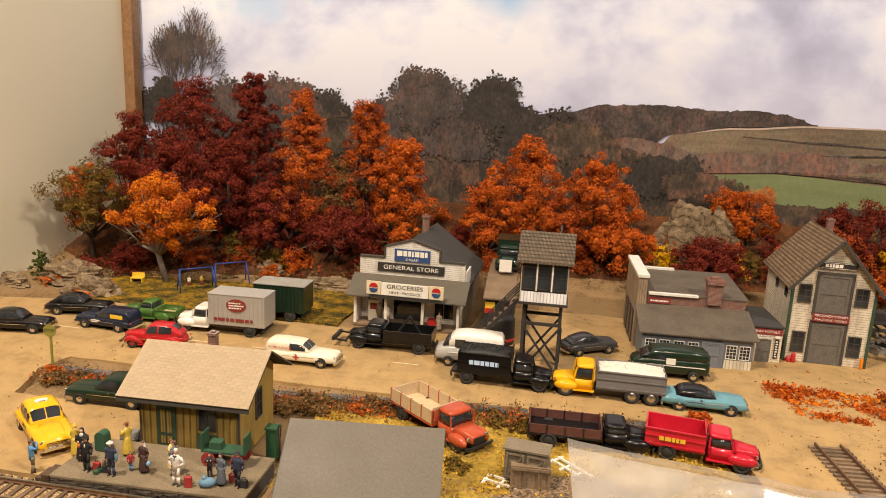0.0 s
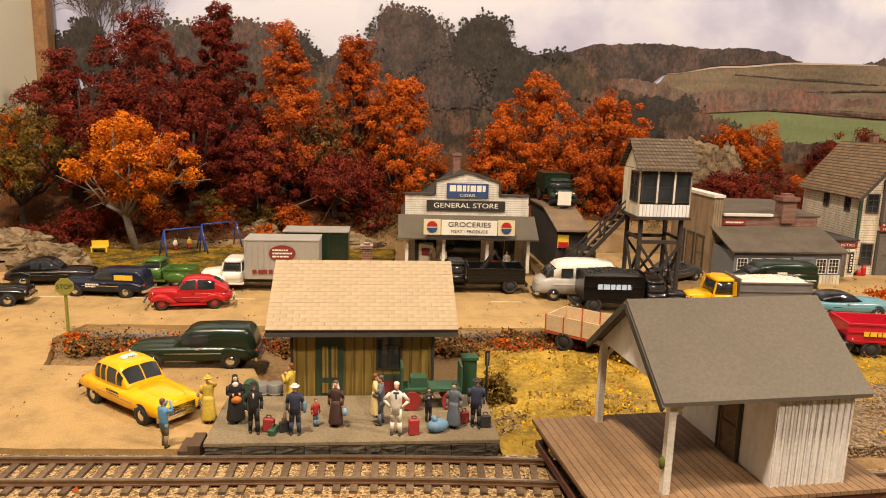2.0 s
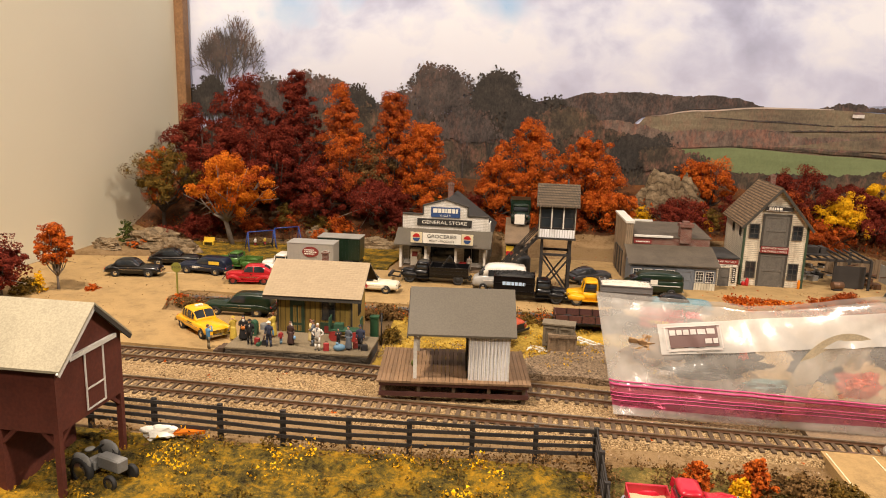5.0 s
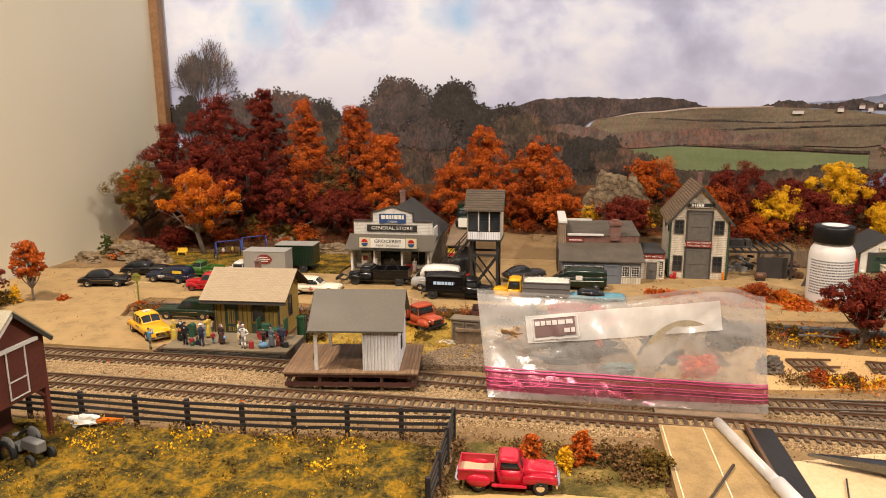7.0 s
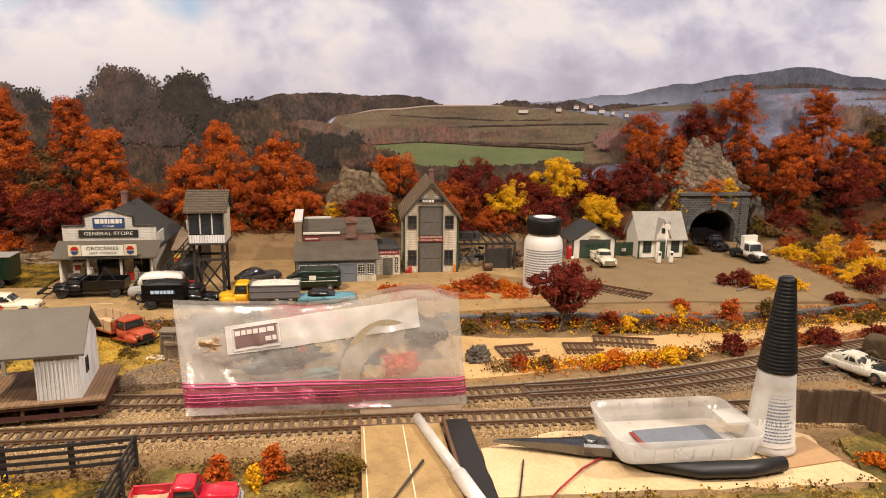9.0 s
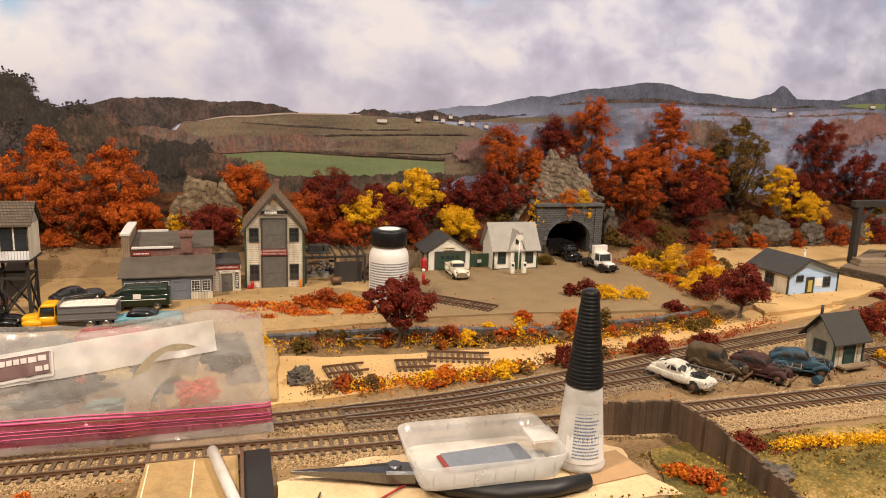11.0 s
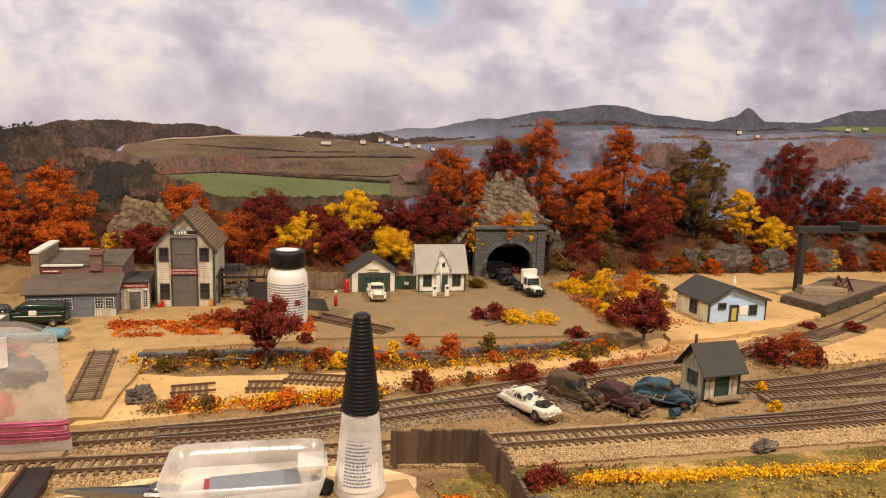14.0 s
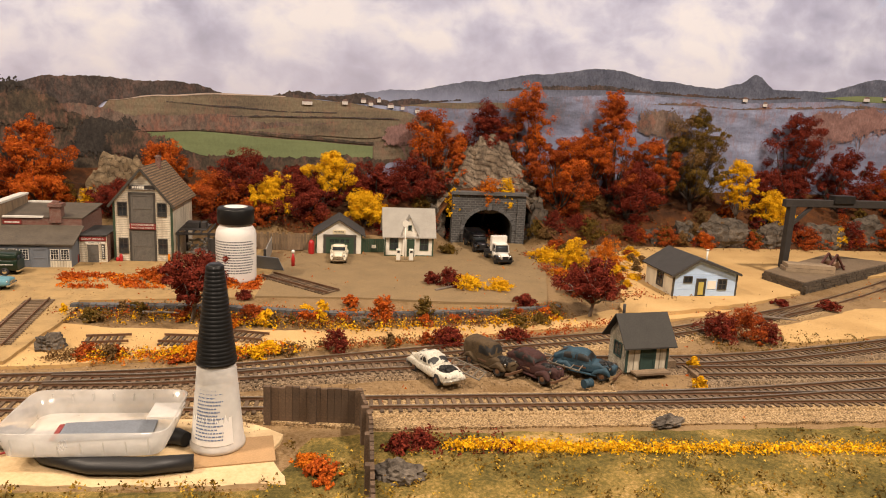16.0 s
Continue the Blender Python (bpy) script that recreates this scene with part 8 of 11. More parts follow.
for k in (-0.0034, 0.0, 0.0034):
    part("hoop", make(rod, (k - 0.0003, 0, 0.0034), (k + 0.0003, 0, 0.0034), 0.0037, None, 14), "wreck_blue", b)


def tractor():
    v = thing("tractor", -0.2180, 0.2005, -0.0035, -18, "small grey farm tractor in the barn bay", "tractor")
    part("engine", make(box, -0.1, 1.3, -0.28, 0.28, 0.65, 1.25), "car_grey_matt", v, k=K, bevel=0.06)
    part("axle_housing", make(box, -0.7, -0.1, -0.4, 0.4, 0.5, 0.95), "car_grey_matt", v, k=K, bevel=0.05)
    for s in (-1, 1):
        part("mudguard", make(blob, (-0.5, s * 0.72, 1.05), 0.62, 0.16, 0.42, 12), "car_grey_matt", v, k=K)
    part("seat", make(blob, (-0.85, 0, 1.25), 0.2, 0.25, 0.08), "car_grey_matt", v, k=K)
    part("steering_wheel", make(rod, (-0.25, 0, 1.45), (-0.28, 0, 1.48), 0.25, None, 14), "black_metal", v, k=K)
    wheels(v, [(-0.5, s * 0.75) for s in (-1, 1)], 0.65, 0.30, "steel")
    wheels(v, [(1.1, s * 0.6) for s in (-1, 1)], 0.36, 0.18, "steel")


plain("car_grey_matt", (0.20, 0.20, 0.19), 0.6, var=0.2)
tractor()


# ---- trees, bushes, rocks and fallen leaves ----
def flake_mesh(name, centres, sizes, mat, seed, lean=None):
    """A mesh of loose three-cornered flakes, one at each centre; lean gives each the way it mostly faces."""
    g = np.random.default_rng(seed)
    c = np.asarray(centres)
    n_ = len(c)
    f = g.normal(size=(n_, 3))
    if lean is not None:
        f = f * 0.42 + np.asarray(lean) * 1.0
    f /= np.linalg.norm(f, axis=1)[:, None]
    u = np.cross(f, g.normal(size=(n_, 3)))
    u /= np.linalg.norm(u, axis=1)[:, None]
    w = np.cross(f, u)
    s = np.asarray(sizes)[:, None]
    v = np.stack([c + u * s, c - u * s * 0.5 + w * s * 0.8, c - u * s * 0.5 - w * s * 0.8], 1).reshape(-1, 3)
    me = bpy.data.meshes.new(name)
    me.vertices.add(len(v))
    me.vertices.foreach_set("co", v.astype(np.float32).ravel())
    me.loops.add(len(v))
    me.loops.foreach_set("vertex_index", np.arange(len(v), dtype=np.int32))
    me.polygons.add(n_)
    me.polygons.foreach_set("loop_start", np.arange(0, 3 * n_, 3, dtype=np.int32))
    me.update(calc_edges=True)
    me.validate()
    me.materials.append(MATS[mat])
    return me


def crown_flakes(g, lobes, per):
    """Leaves round the lobes: each lobe is a bunch of small dense clumps with gaps between them."""
    c, d = [], []
    for p, r in lobes:
        clumps = 8
        a = g.normal(size=(clumps, 3))
        a[:, 2] = a[:, 2] * 0.85 + 0.30
        a /= np.linalg.norm(a, axis=1)[:, None]
        mid = p + a * (r * g.uniform(0.50, 1.12, (clumps, 1)))
        size = r * g.uniform(0.24, 0.50, clumps)
        share = size ** 2 / (size ** 2).sum()
        k = g.choice(clumps, size=per, p=share)
        n_ = g.normal(size=(per, 3))
        n_[:, 2] += 0.25
        n_ /= np.linalg.norm(n_, axis=1)[:, None]
        c.append(mid[k] + n_ * (size[k] * g.uniform(0.55, 1.12, per))[:, None] * np.array((1.0, 1.0, 0.82)))
        out = n_ + a[k] * 0.5
        d.append(out / np.maximum(np.linalg.norm(out, axis=1), 1e-6)[:, None])
    return np.concatenate(c), np.concatenate(d)


def tree(x, y, top, half, shape, mat, seed, base=None, crown=0.35, dens=1.0, bark="bark_dark", name="tree", label="", group="autumn trees", second=None):
    """Trunk and limbs, and a crown of lumpy leaf clusters with gaps. crown: the share of the height that is bare trunk."""
    g = np.random.default_rng(seed)
    z0 = ground_z(x, y) if base is None else base
    h = top - z0
    lo = h * crown
    v = thing(name, x, y, z0, 0, label, "tree" if name == "tree" else "bush", group)
    hc = h - lo
    big = name == "tree"
    rl = min(half * 0.36, 0.0165) if big else min(half, hc) * 0.34
    nl = int((7 + (1.7 if shape == "spread" else 1.5) * (half / rl) ** 2 * max(0.8, hc / (2 * half))) * dens) if big else int(7 + 1.25 * (half / rl) ** 2 * min(1.0, hc / half))
    lobes = []
    for i in range(nl):
        t = (i + g.random()) / nl
        a = i * 2.4 + g.uniform(-0.5, 0.5)
        if shape == "tall":
            r = half * 1.32 * max(0.04, 1.0 - t) ** 0.72 * min(1.0, 0.7 + t * 3)
        elif shape == "spread":
            r = half * math.sqrt(max(0.02, 1 - (1.75 * t - 0.80) ** 2)) * g.uniform(0.75, 1.05)
        elif big:
            r = half * math.sqrt(max(0.03, 1 - (2 * t - 0.92) ** 2))
        else:
            r = half * math.sqrt(max(0.03, 1 - t * t))
        q = math.sqrt(g.random()) * 0.5 + 0.5 if i % 4 else g.random() * 0.5
        e = max(0.0, r - rl * 0.55)
        size = rl * g.uniform(0.7, 1.4)
        e *= g.uniform(0.8, 1.15)
        lobes.append((np.array((math.cos(a) * e * q, math.sin(a) * e * q, lo + rl * 0.5 + max(0.0, hc - rl * 1.5) * t)), size))
    per = int((700 if big else 400) * (rl / 0.012) ** 1.25) + 40
    flake = 1.0 if big else 0.75
    groups_ = {mat: lobes}
    if second:
        groups_ = {mat: [l for i, l in enumerate(lobes) if i % second[1]], second[0]: [l for i, l in enumerate(lobes) if i % second[1] == 0]}
    for k, (leaf, ls) in enumerate(groups_.items()):
        c, d = crown_flakes(g, ls, per)
        keep = c[:, 2] > 0.0006
        c, d = c[keep], d[keep]
        s = g.uniform(0.0007, 0.0016, len(c)) * flake
        ob = new("crown", flake_mesh("crown", c, s, leaf, seed + 1 + k, d))
        ob.parent = v
    bm = bmesh.new()
    tr = max(0.0014, min(0.0038, half * 0.058)) if big else 0.0006
    bend = (g.random(2) - 0.5) * half * 0.3
    mid = Vector((bend[0], bend[1], lo * 0.75 + hc * 0.08))
    rod(bm, (0, 0, -0.002), mid, tr, tr * 0.75, 7)
    if shape != "spread":
        rod(bm, mid, (bend[0] * 0.5, bend[1] * 0.5, lo + hc * 0.75), tr * 0.75, tr * 0.2, 6)
    order = sorted(range(nl), key=lambda i: -np.hypot(lobes[i][0][0], lobes[i][0][1]))
    for i in order[: (14 if big else 4)]:
        p = Vector(lobes[i][0])
        start = mid * (g.random() * 0.2 + 0.8) if shape == "spread" else mid * 0.7
        knee = start.lerp(p, 0.5) + Vector((0, 0, -0.12 * (p - start).length))
        rod(bm, start, knee, tr * 0.55, tr * 0.36, 6)
        rod(bm, knee, p, tr * 0.36, tr * 0.12, 5)
        if big:
            for _ in range(2):
                tip = p + Vector(g.normal(size=3)) * lobes[i][1] * 0.8
                rod(bm, knee.lerp(p, 0.5), tip, tr * 0.2, tr * 0.07, 4)
    part("trunk", bm, bark, v)
    return v


TREES = [
    # x, y, top, half width, shape, leaf, bare share, label
    (-0.515, 0.805, 0.126, 0.050, "spread", "leaf_olive", 0.36, "spreading olive brown tree with orange edges"),
    (-0.402, 0.775, 0.121, 0.060, "spread", "leaf_amber", 0.36, "spreading bright orange tree with a grey forked trunk"),
    (-0.435, 0.905, 0.224, 0.050, "round", "leaf_maroon", 0.25, "tall dark maroon tree on the hillside"),
    (-0.357, 0.905, 0.235, 0.052, "tall", "leaf_maroon", 0.12, "tall pointed dark maroon tree"),
    (-0.508, 0.885, 0.178, 0.042, "round", "leaf_maroon", 0.2, "dark maroon tree beside the wall"),
    (-0.440, 0.855, 0.150, 0.064, "round", "leaf_maroon", 0.2, "broad dark red tree on the hillside"),
    (-0.375, 0.870, 0.160, 0.062, "round", "leaf_maroon", 0.2, "broad dark red tree on the hillside"),
    (-0.312, 0.855, 0.108, 0.050, "round", "leaf_maroon", 0.2, "rounded maroon tree above the lawn"),
    (-0.284, 0.890, 0.210, 0.047, "tall", "leaf_rust", 0.15, "tall lumpy orange rust tree"),
    (-0.215, 0.925, 0.210, 0.036, "tall", "leaf_rust", 0.2, "slender rust coloured tree"),
    (-0.167, 0.905, 0.170, 0.050, "tall", "leaf_orange", 0.12, "pointed orange tree behind the store"),
    (-0.245, 0.900, 0.130, 0.035, "round", "leaf_brown", 0.2, "thin brown twiggy tree"),
    (-0.230, 0.862, 0.080, 0.053, "spread", "leaf_maroon", 0.45, "low spreading dark red tree with forked branches"),
    (-0.013, 0.925, 0.170, 0.047, "round", "leaf_orange", 0.15, "dense orange tree behind the tower"),
    (0.071, 0.925, 0.154, 0.047, "round", "leaf_orange", 0.15, "dense orange tree on the hillside"),
    (-0.055, 0.895, 0.122, 0.040, "round", "leaf_orange", 0.15, "orange tree behind the ramp"),
    (0.092, 0.885, 0.090, 0.046, "spread", "leaf_orange", 0.25, "low orange tree at the edge of the yard"),
    (0.030, 0.900, 0.105, 0.045, "round", "leaf_rust", 0.1, "rust orange tree on the hillside"),
    (0.195, 0.880, 0.074, 0.040, "round", "leaf_maroon", 0.15, "dark red tree behind the scrap office"),
    (0.244, 0.955, 0.126, 0.040, "round", "leaf_orange", 0.2, "sparse orange tree by the rock"),
    (0.360, 0.935, 0.115, 0.050, "round", "leaf_maroon", 0.1, "dark maroon tree behind the shop"),
    (0.320, 0.890, 0.084, 0.040, "round", "leaf_rust", 0.1, "rust tree behind the shop"),
    (0.405, 0.895, 0.085, 0.036, "round", "leaf_gold", 0.15, "bright yellow tree on the hillside"),
    (0.385, 0.872, 0.050, 0.030, "round", "leaf_rust", 0.1, "low rust bushy tree"),
    (0.495, 0.925, 0.127, 0.043, "round", "leaf_gold", 0.3, "tall bright yellow tree"),
    (0.460, 0.890, 0.083, 0.048, "round", "leaf_maroon", 0.1, "dark maroon tree above the fence"),
    (0.440, 0.940, 0.100, 0.040, "round", "leaf_maroon", 0.1, "dark maroon tree on the hillside"),
    (0.560, 0.935, 0.105, 0.045, "round", "leaf_maroon", 0.1, "dark maroon tree on the hillside"),
    (0.620, 0.935, 0.118, 0.050, "round", "leaf_maroon", 0.1, "dark maroon tree beside the tunnel hill"),
    (0.545, 0.868, 0.068, 0.034, "round", "leaf_gold", 0.15, "yellow tree behind the garage"),
    (0.653, 0.962, 0.190, 0.040, "round", "leaf_rust", 0.45, "thin orange brown tree on the hill"),
    (0.738, 0.970, 0.208, 0.042, "round", "leaf_maroon", 0.4, "dark red tree on top of the hill"),
    (0.803, 0.960, 0.238, 0.043, "round", "leaf_rust", 0.3, "tall rust tree beside the rock"),
    (0.688, 0.925, 0.152, 0.022, "tall", "leaf_rust", 0.3, "small rust tree beside the rock"),
    (0.855, 0.905, 0.160, 0.050, "round", "leaf_rust", 0.2, "broad rust orange tree on the hillside"),
    (0.944, 0.950, 0.240, 0.050, "tall", "leaf_rust", 0.25, "tall rust tree on the hillside"),
    (0.900, 0.950, 0.170, 0.045, "round", "leaf_rust", 0.2, "rust tree on the hillside"),
    (0.970, 0.900, 0.128, 0.040, "round", "leaf_maroon", 0.2, "dark wine red tree on the hillside"),
    (1.020, 0.955, 0.165, 0.040, "round", "leaf_rust", 0.3, "rust tree on the hillside"),
    (1.095, 0.950, 0.210, 0.056, "round", "leaf_olive", 0.25, "tall dark olive tree"),
    (1.150, 0.905, 0.137, 0.024, "round", "leaf_gold", 0.5, "slim yellow tree with a pale trunk"),
    (1.210, 0.905, 0.084, 0.030, "round", "leaf_gold", 0.3, "small yellow tree on the hillside"),
    (1.290, 0.970, 0.218, 0.046, "round", "leaf_maroon", 0.2, "tall maroon tree on the hillside"),
    (1.370, 0.950, 0.158, 0.050, "round", "leaf_maroon", 0.2, "broad maroon tree on the hillside"),
    (1.465, 0.950, 0.137, 0.042, "round", "leaf_rust", 0.2, "rust tree on the hillside"),
    (1.240, 0.955, 0.120, 0.040, "round", "leaf_maroon", 0.2, "dark red tree on the hillside"),
    (1.550, 0.940, 0.170, 0.050, "round", "leaf_rust", 0.2, "rust tree at the end of the hill"),
    (1.640, 0.930, 0.150, 0.050, "round", "leaf_maroon", 0.2, "maroon tree at the end of the hill"),
    (-0.506, 0.482, 0.051, 0.031, "spread", "leaf_maroon", 0.3, "small dark red tree at the lot's edge"),
    (-0.472, 0.518, 0.068, 0.020, "round", "leaf_orange", 0.4, "small bright orange tree at the lot's edge"),
    (0.3705, 0.494, 0.064, 0.032, "spread", "leaf_maroon", 0.30, "dark red tree with a pale grey trunk"),
    (0.765, 0.514, 0.055, 0.032, "spread", "leaf_maroon", 0.30, "dark red tree with a white trunk by the wall"),
]
for i, (x, y, top, half, shape, leaf, bare, label) in enumerate(TREES):
    pale = leaf == "leaf_amber" or y < 0.6 or bare > 0.4
    wide = 1.18 if y > 0.84 else 1.12
    tree(x, y, top + (0.006 if y > 0.84 else 0.002), half * wide, shape, leaf, 100 + i * 3, crown=bare * (0.75 if y > 0.84 else 1), bark="bark" if pale else "bark_dark", label=label,
         second={"leaf_olive": ("leaf_orange", 4) if x < 0 else ("leaf_brown", 3), "leaf_amber": ("leaf_orange", 3), "leaf_rust": ("leaf_orange", 3)}.get(leaf))

WALL_A = [(-0.345, 0.524), (-0.17, 0.526), (-0.03, 0.543), (0.12, 0.548)]
WALL_B = [(0.255, 0.527), (0.38, 0.526), (0.49, 0.505), (0.55, 0.503), (0.67, 0.515), (0.735, 0.531)]

BUSHES = [
    (-0.460, 0.790, 0.040, 0.030, "leaf_maroon"), (-0.49, 0.760, 0.026, 0.022, "leaf_maroon"), (-0.345, 0.845, 0.040, 0.030, "leaf_rust"), (-0.275, 0.835, 0.036, 0.026, "leaf_orange"), (-0.295, 0.815, 0.022, 0.016, "leaf_orange"),
    (-0.395, 0.83, 0.030, 0.024, "leaf_rust"), (-0.195, 0.850, 0.035, 0.022, "leaf_brown"), (-0.150, 0.875, 0.055, 0.030, "leaf_rust"), (-0.045, 0.870, 0.045, 0.020, "leaf_rust"), (0.005, 0.880, 0.050, 0.026, "leaf_orange"),
    (0.055, 0.890, 0.050, 0.026, "leaf_rust"), (0.125, 0.885, 0.040, 0.026, "leaf_rust"), (0.150, 0.905, 0.060, 0.022, "leaf_gold"), (0.215, 0.90, 0.060, 0.03, "leaf_gold"), (0.270, 0.900, 0.060, 0.03, "leaf_maroon"),
    (-0.452, 0.700, 0.010, 0.015, "leaf_orange"), (-0.510, 0.733, 0.012, 0.014, "leaf_orange"), (-0.535, 0.742, 0.032, 0.014, "leaf_green"), (-0.495, 0.500, 0.016, 0.018, "leaf_olive"), (-0.485, 0.508, 0.020, 0.008, "leaf_gold"), (-0.440, 0.525, 0.006, 0.008, "leaf_orange"),
    (0.300, 0.632, 0.014, 0.018, "leaf_orange"), (0.323, 0.636, 0.018, 0.022, "leaf_rust"), (0.345, 0.630, 0.013, 0.016, "leaf_amber"),
    (0.403, 0.648, 0.010, 0.012, "leaf_rust"), (0.505, 0.416, 0.016, 0.013, "leaf_maroon"), (0.604, 0.428, 0.013, 0.018, "leaf_maroon"), (0.667, 0.440, 0.010, 0.014, "leaf_maroon"), (0.632, 0.622, 0.022, 0.022, "leaf_maroon"),
    (0.655, 0.612, 0.016, 0.022, "leaf_gold"), (0.690, 0.605, 0.014, 0.016, "leaf_gold"), (0.612, 0.628, 0.016, 0.010, "leaf_maroon"), (0.815, 0.715, 0.044, 0.022, "leaf_gold"), (0.862, 0.722, 0.040, 0.024, "leaf_amber"),
    (0.830, 0.655, 0.026, 0.026, "leaf_gold"), (0.775, 0.590, 0.034, 0.020, "leaf_maroon"), (0.790, 0.760, 0.020, 0.026, "leaf_gold"), (0.835, 0.790, 0.022, 0.026, "leaf_olive"), (0.660, 0.800, 0.014, 0.016, "leaf_olive"),
    (0.490, 0.490, 0.020, 0.010, "leaf_gold"), (0.550, 0.500, 0.022, 0.018, "leaf_orange"), (0.590, 0.503, 0.020, 0.012, "leaf_olive"), (0.520, 0.545, 0.010, 0.012, "leaf_orange"), (0.898, 0.447, 0.030, 0.028, "leaf_rust"), (0.870, 0.446, 0.025, 0.022, "leaf_maroon"), (0.920, 0.440, 0.016, 0.016, "leaf_maroon"),
    (0.792, 0.330, 0.006, 0.006, "leaf_gold"), (0.806, 0.368, 0.008, 0.006, "leaf_gold"), (0.091, 0.246, 0.015, 0.010, "leaf_orange"), (0.122, 0.248, 0.018, 0.011, "leaf_orange"), (0.112, 0.238, 0.011, 0.007, "leaf_gold"), (0.148, 0.250, 0.009, 0.018, "leaf_brown"),
    (0.165, 0.243, 0.010, 0.014, "leaf_olive"), (0.498, 0.208, 0.006, 0.014, "leaf_orange"), (0.490, 0.222, 0.004, 0.012, "leaf_amber"), (0.730, 0.885, 0.103, 0.026, "leaf_amber"), (0.760, 0.888, 0.100, 0.020, "leaf_gold"), (0.676, 0.882, 0.085, 0.014, "leaf_gold"),
    (0.905, 0.868, 0.026, 0.020, "leaf_olive"), (0.940, 0.872, 0.034, 0.024, "leaf_brown"), (0.972, 0.870, 0.030, 0.018, "leaf_rust"), (1.015, 0.872, 0.036, 0.022, "leaf_olive"), (1.045, 0.872, 0.026, 0.016, "leaf_brown"), (0.880, 0.860, 0.020, 0.016, "leaf_brown"), (1.165, 0.872, 0.034, 0.016, "leaf_olive"),
    (0.770, 0.925, 0.11, 0.03, "leaf_rust"), (0.815, 0.850, 0.030, 0.020, "leaf_brown"), (0.822, 0.815, 0.022, 0.018, "leaf_rust"), (0.806, 0.872, 0.040, 0.016, "leaf_olive"), (0.870, 0.870, 0.05, 0.03, "leaf_maroon"), (0.830, 0.865, 0.055, 0.02, "leaf_maroon"), (1.015, 0.870, 0.035, 0.025, "leaf_rust"), (1.08, 0.865, 0.03, 0.022, "leaf_orange"),
    (1.16, 0.868, 0.03, 0.022, "leaf_rust"), (1.26, 0.868, 0.04, 0.03, "leaf_rust"), (1.32, 0.88, 0.035, 0.02, "leaf_gold"), (1.40, 0.87, 0.045, 0.03, "leaf_rust"), (1.01, 0.555, 0.006, 0.012, "leaf_maroon"), (1.06, 0.54, 0.01, 0.014, "leaf_maroon"),
    (0.935, 0.63, 0.006, 0.01, "leaf_maroon"), (0.705, 0.545, 0.012, 0.016, "leaf_maroon"), (0.44, 0.49, 0.010, 0.012, "leaf_gold"), (0.425, 0.500, 0.012, 0.016, "leaf_rust"), (0.41, 0.565, 0.008, 0.010, "leaf_maroon"),
    (0.385, 0.615, 0.010, 0.014, "leaf_orange"), (0.57, 0.855, 0.03, 0.02, "leaf_maroon"), (0.63, 0.86, 0.04, 0.025, "leaf_rust"), (0.335, 0.872, 0.04, 0.03, "leaf_maroon"), (-0.02, 0.462, 0.003, 0.010, "leaf_olive"), (-0.115, 0.446, 0.010, 0.012, "leaf_olive"),
    (0.545, 0.238, 0.008, 0.010, "leaf_maroon"), (0.56, 0.246, 0.006, 0.012, "leaf_maroon"), (0.14, 0.562, 0.008, 0.012, "leaf_orange"), (-0.135, 0.518, 0.008, 0.016, "leaf_brown"),
]
HILL_FRONT = [(-0.60, 0.83), (-0.48, 0.80), (-0.30, 0.815), (-0.20, 0.82), (-0.17, 0.855), (-0.05, 0.865), (0.0, 0.872), (0.40, 0.872), (0.45, 0.846), (0.63, 0.84), (0.665, 0.887), (0.80, 0.887), (0.83, 0.80), (0.90, 0.83), (1.0, 0.86), (1.4, 0.86), (2.3, 0.80)]
wild = random.Random(77)
for line, count, leaves, back, wide in ((WALL_B, 46, ("leaf_gold", "leaf_rust", "leaf_amber", "leaf_brown", "leaf_olive", "leaf_orange"), 0.014, 0.010), (WALL_A, 40, ("leaf_brown", "leaf_orange", "leaf_brown", "leaf_olive", "leaf_rust"), 0.012, 0.007),
                                        ([(0.78, 0.60), (0.80, 0.68), (0.83, 0.77)], 26, ("leaf_gold", "leaf_rust", "leaf_amber", "leaf_brown", "leaf_maroon", "leaf_gold"), 0.0, 0.024), ([(0.84, 0.60), (0.88, 0.70), (0.93, 0.80)], 18, ("leaf_rust", "leaf_brown", "leaf_gold", "leaf_maroon"), 0.0, 0.02),
                                        ([(0.30, 0.400), (0.40, 0.403), (0.48, 0.422), (0.62, 0.446)], 22, ("leaf_gold", "leaf_amber", "leaf_rust", "leaf_brown"), 0.0, 0.005)):
    for _ in range(count):
        i = wild.randrange(len(line) - 1)
        t = wild.random()
        (xa, ya), (xb, yb) = line[i], line[i + 1]
        BUSHES.append((xa + (xb - xa) * t + wild.gauss(0, 0.006), ya + (yb - ya) * t - back + wild.gauss(0, wide), wild.uniform(0.000, 0.009) if line[0][1] < 0.56 and line is not WALL_A else wild.uniform(0.004, 0.016) if line is not WALL_A else wild.uniform(-0.002, 0.004), wild.uniform(0.005, 0.013), wild.choice(leaves)))
for _ in range(70):
    x = wild.uniform(-0.52, 1.55)
    if 0.64 < x < 0.82:
        continue
    f = smooth_line(HILL_FRONT, x)
    y = f + 0.012 + (0.94 - f) * wild.random() * 0.8
    BUSHES.append((x, y, ground_z(x, y) + wild.uniform(0.020, 0.048), wild.uniform(0.014, 0.026), wild.choice(("leaf_maroon", "leaf_rust", "leaf_maroon", "leaf_brown", "leaf_olive", "leaf_orange"))))
KIND = {"leaf_maroon": "dark red", "leaf_rust": "rust red", "leaf_orange": "orange", "leaf_gold": "bright yellow", "leaf_amber": "amber", "leaf_olive": "olive brown", "leaf_green": "green", "leaf_brown": "brown"}
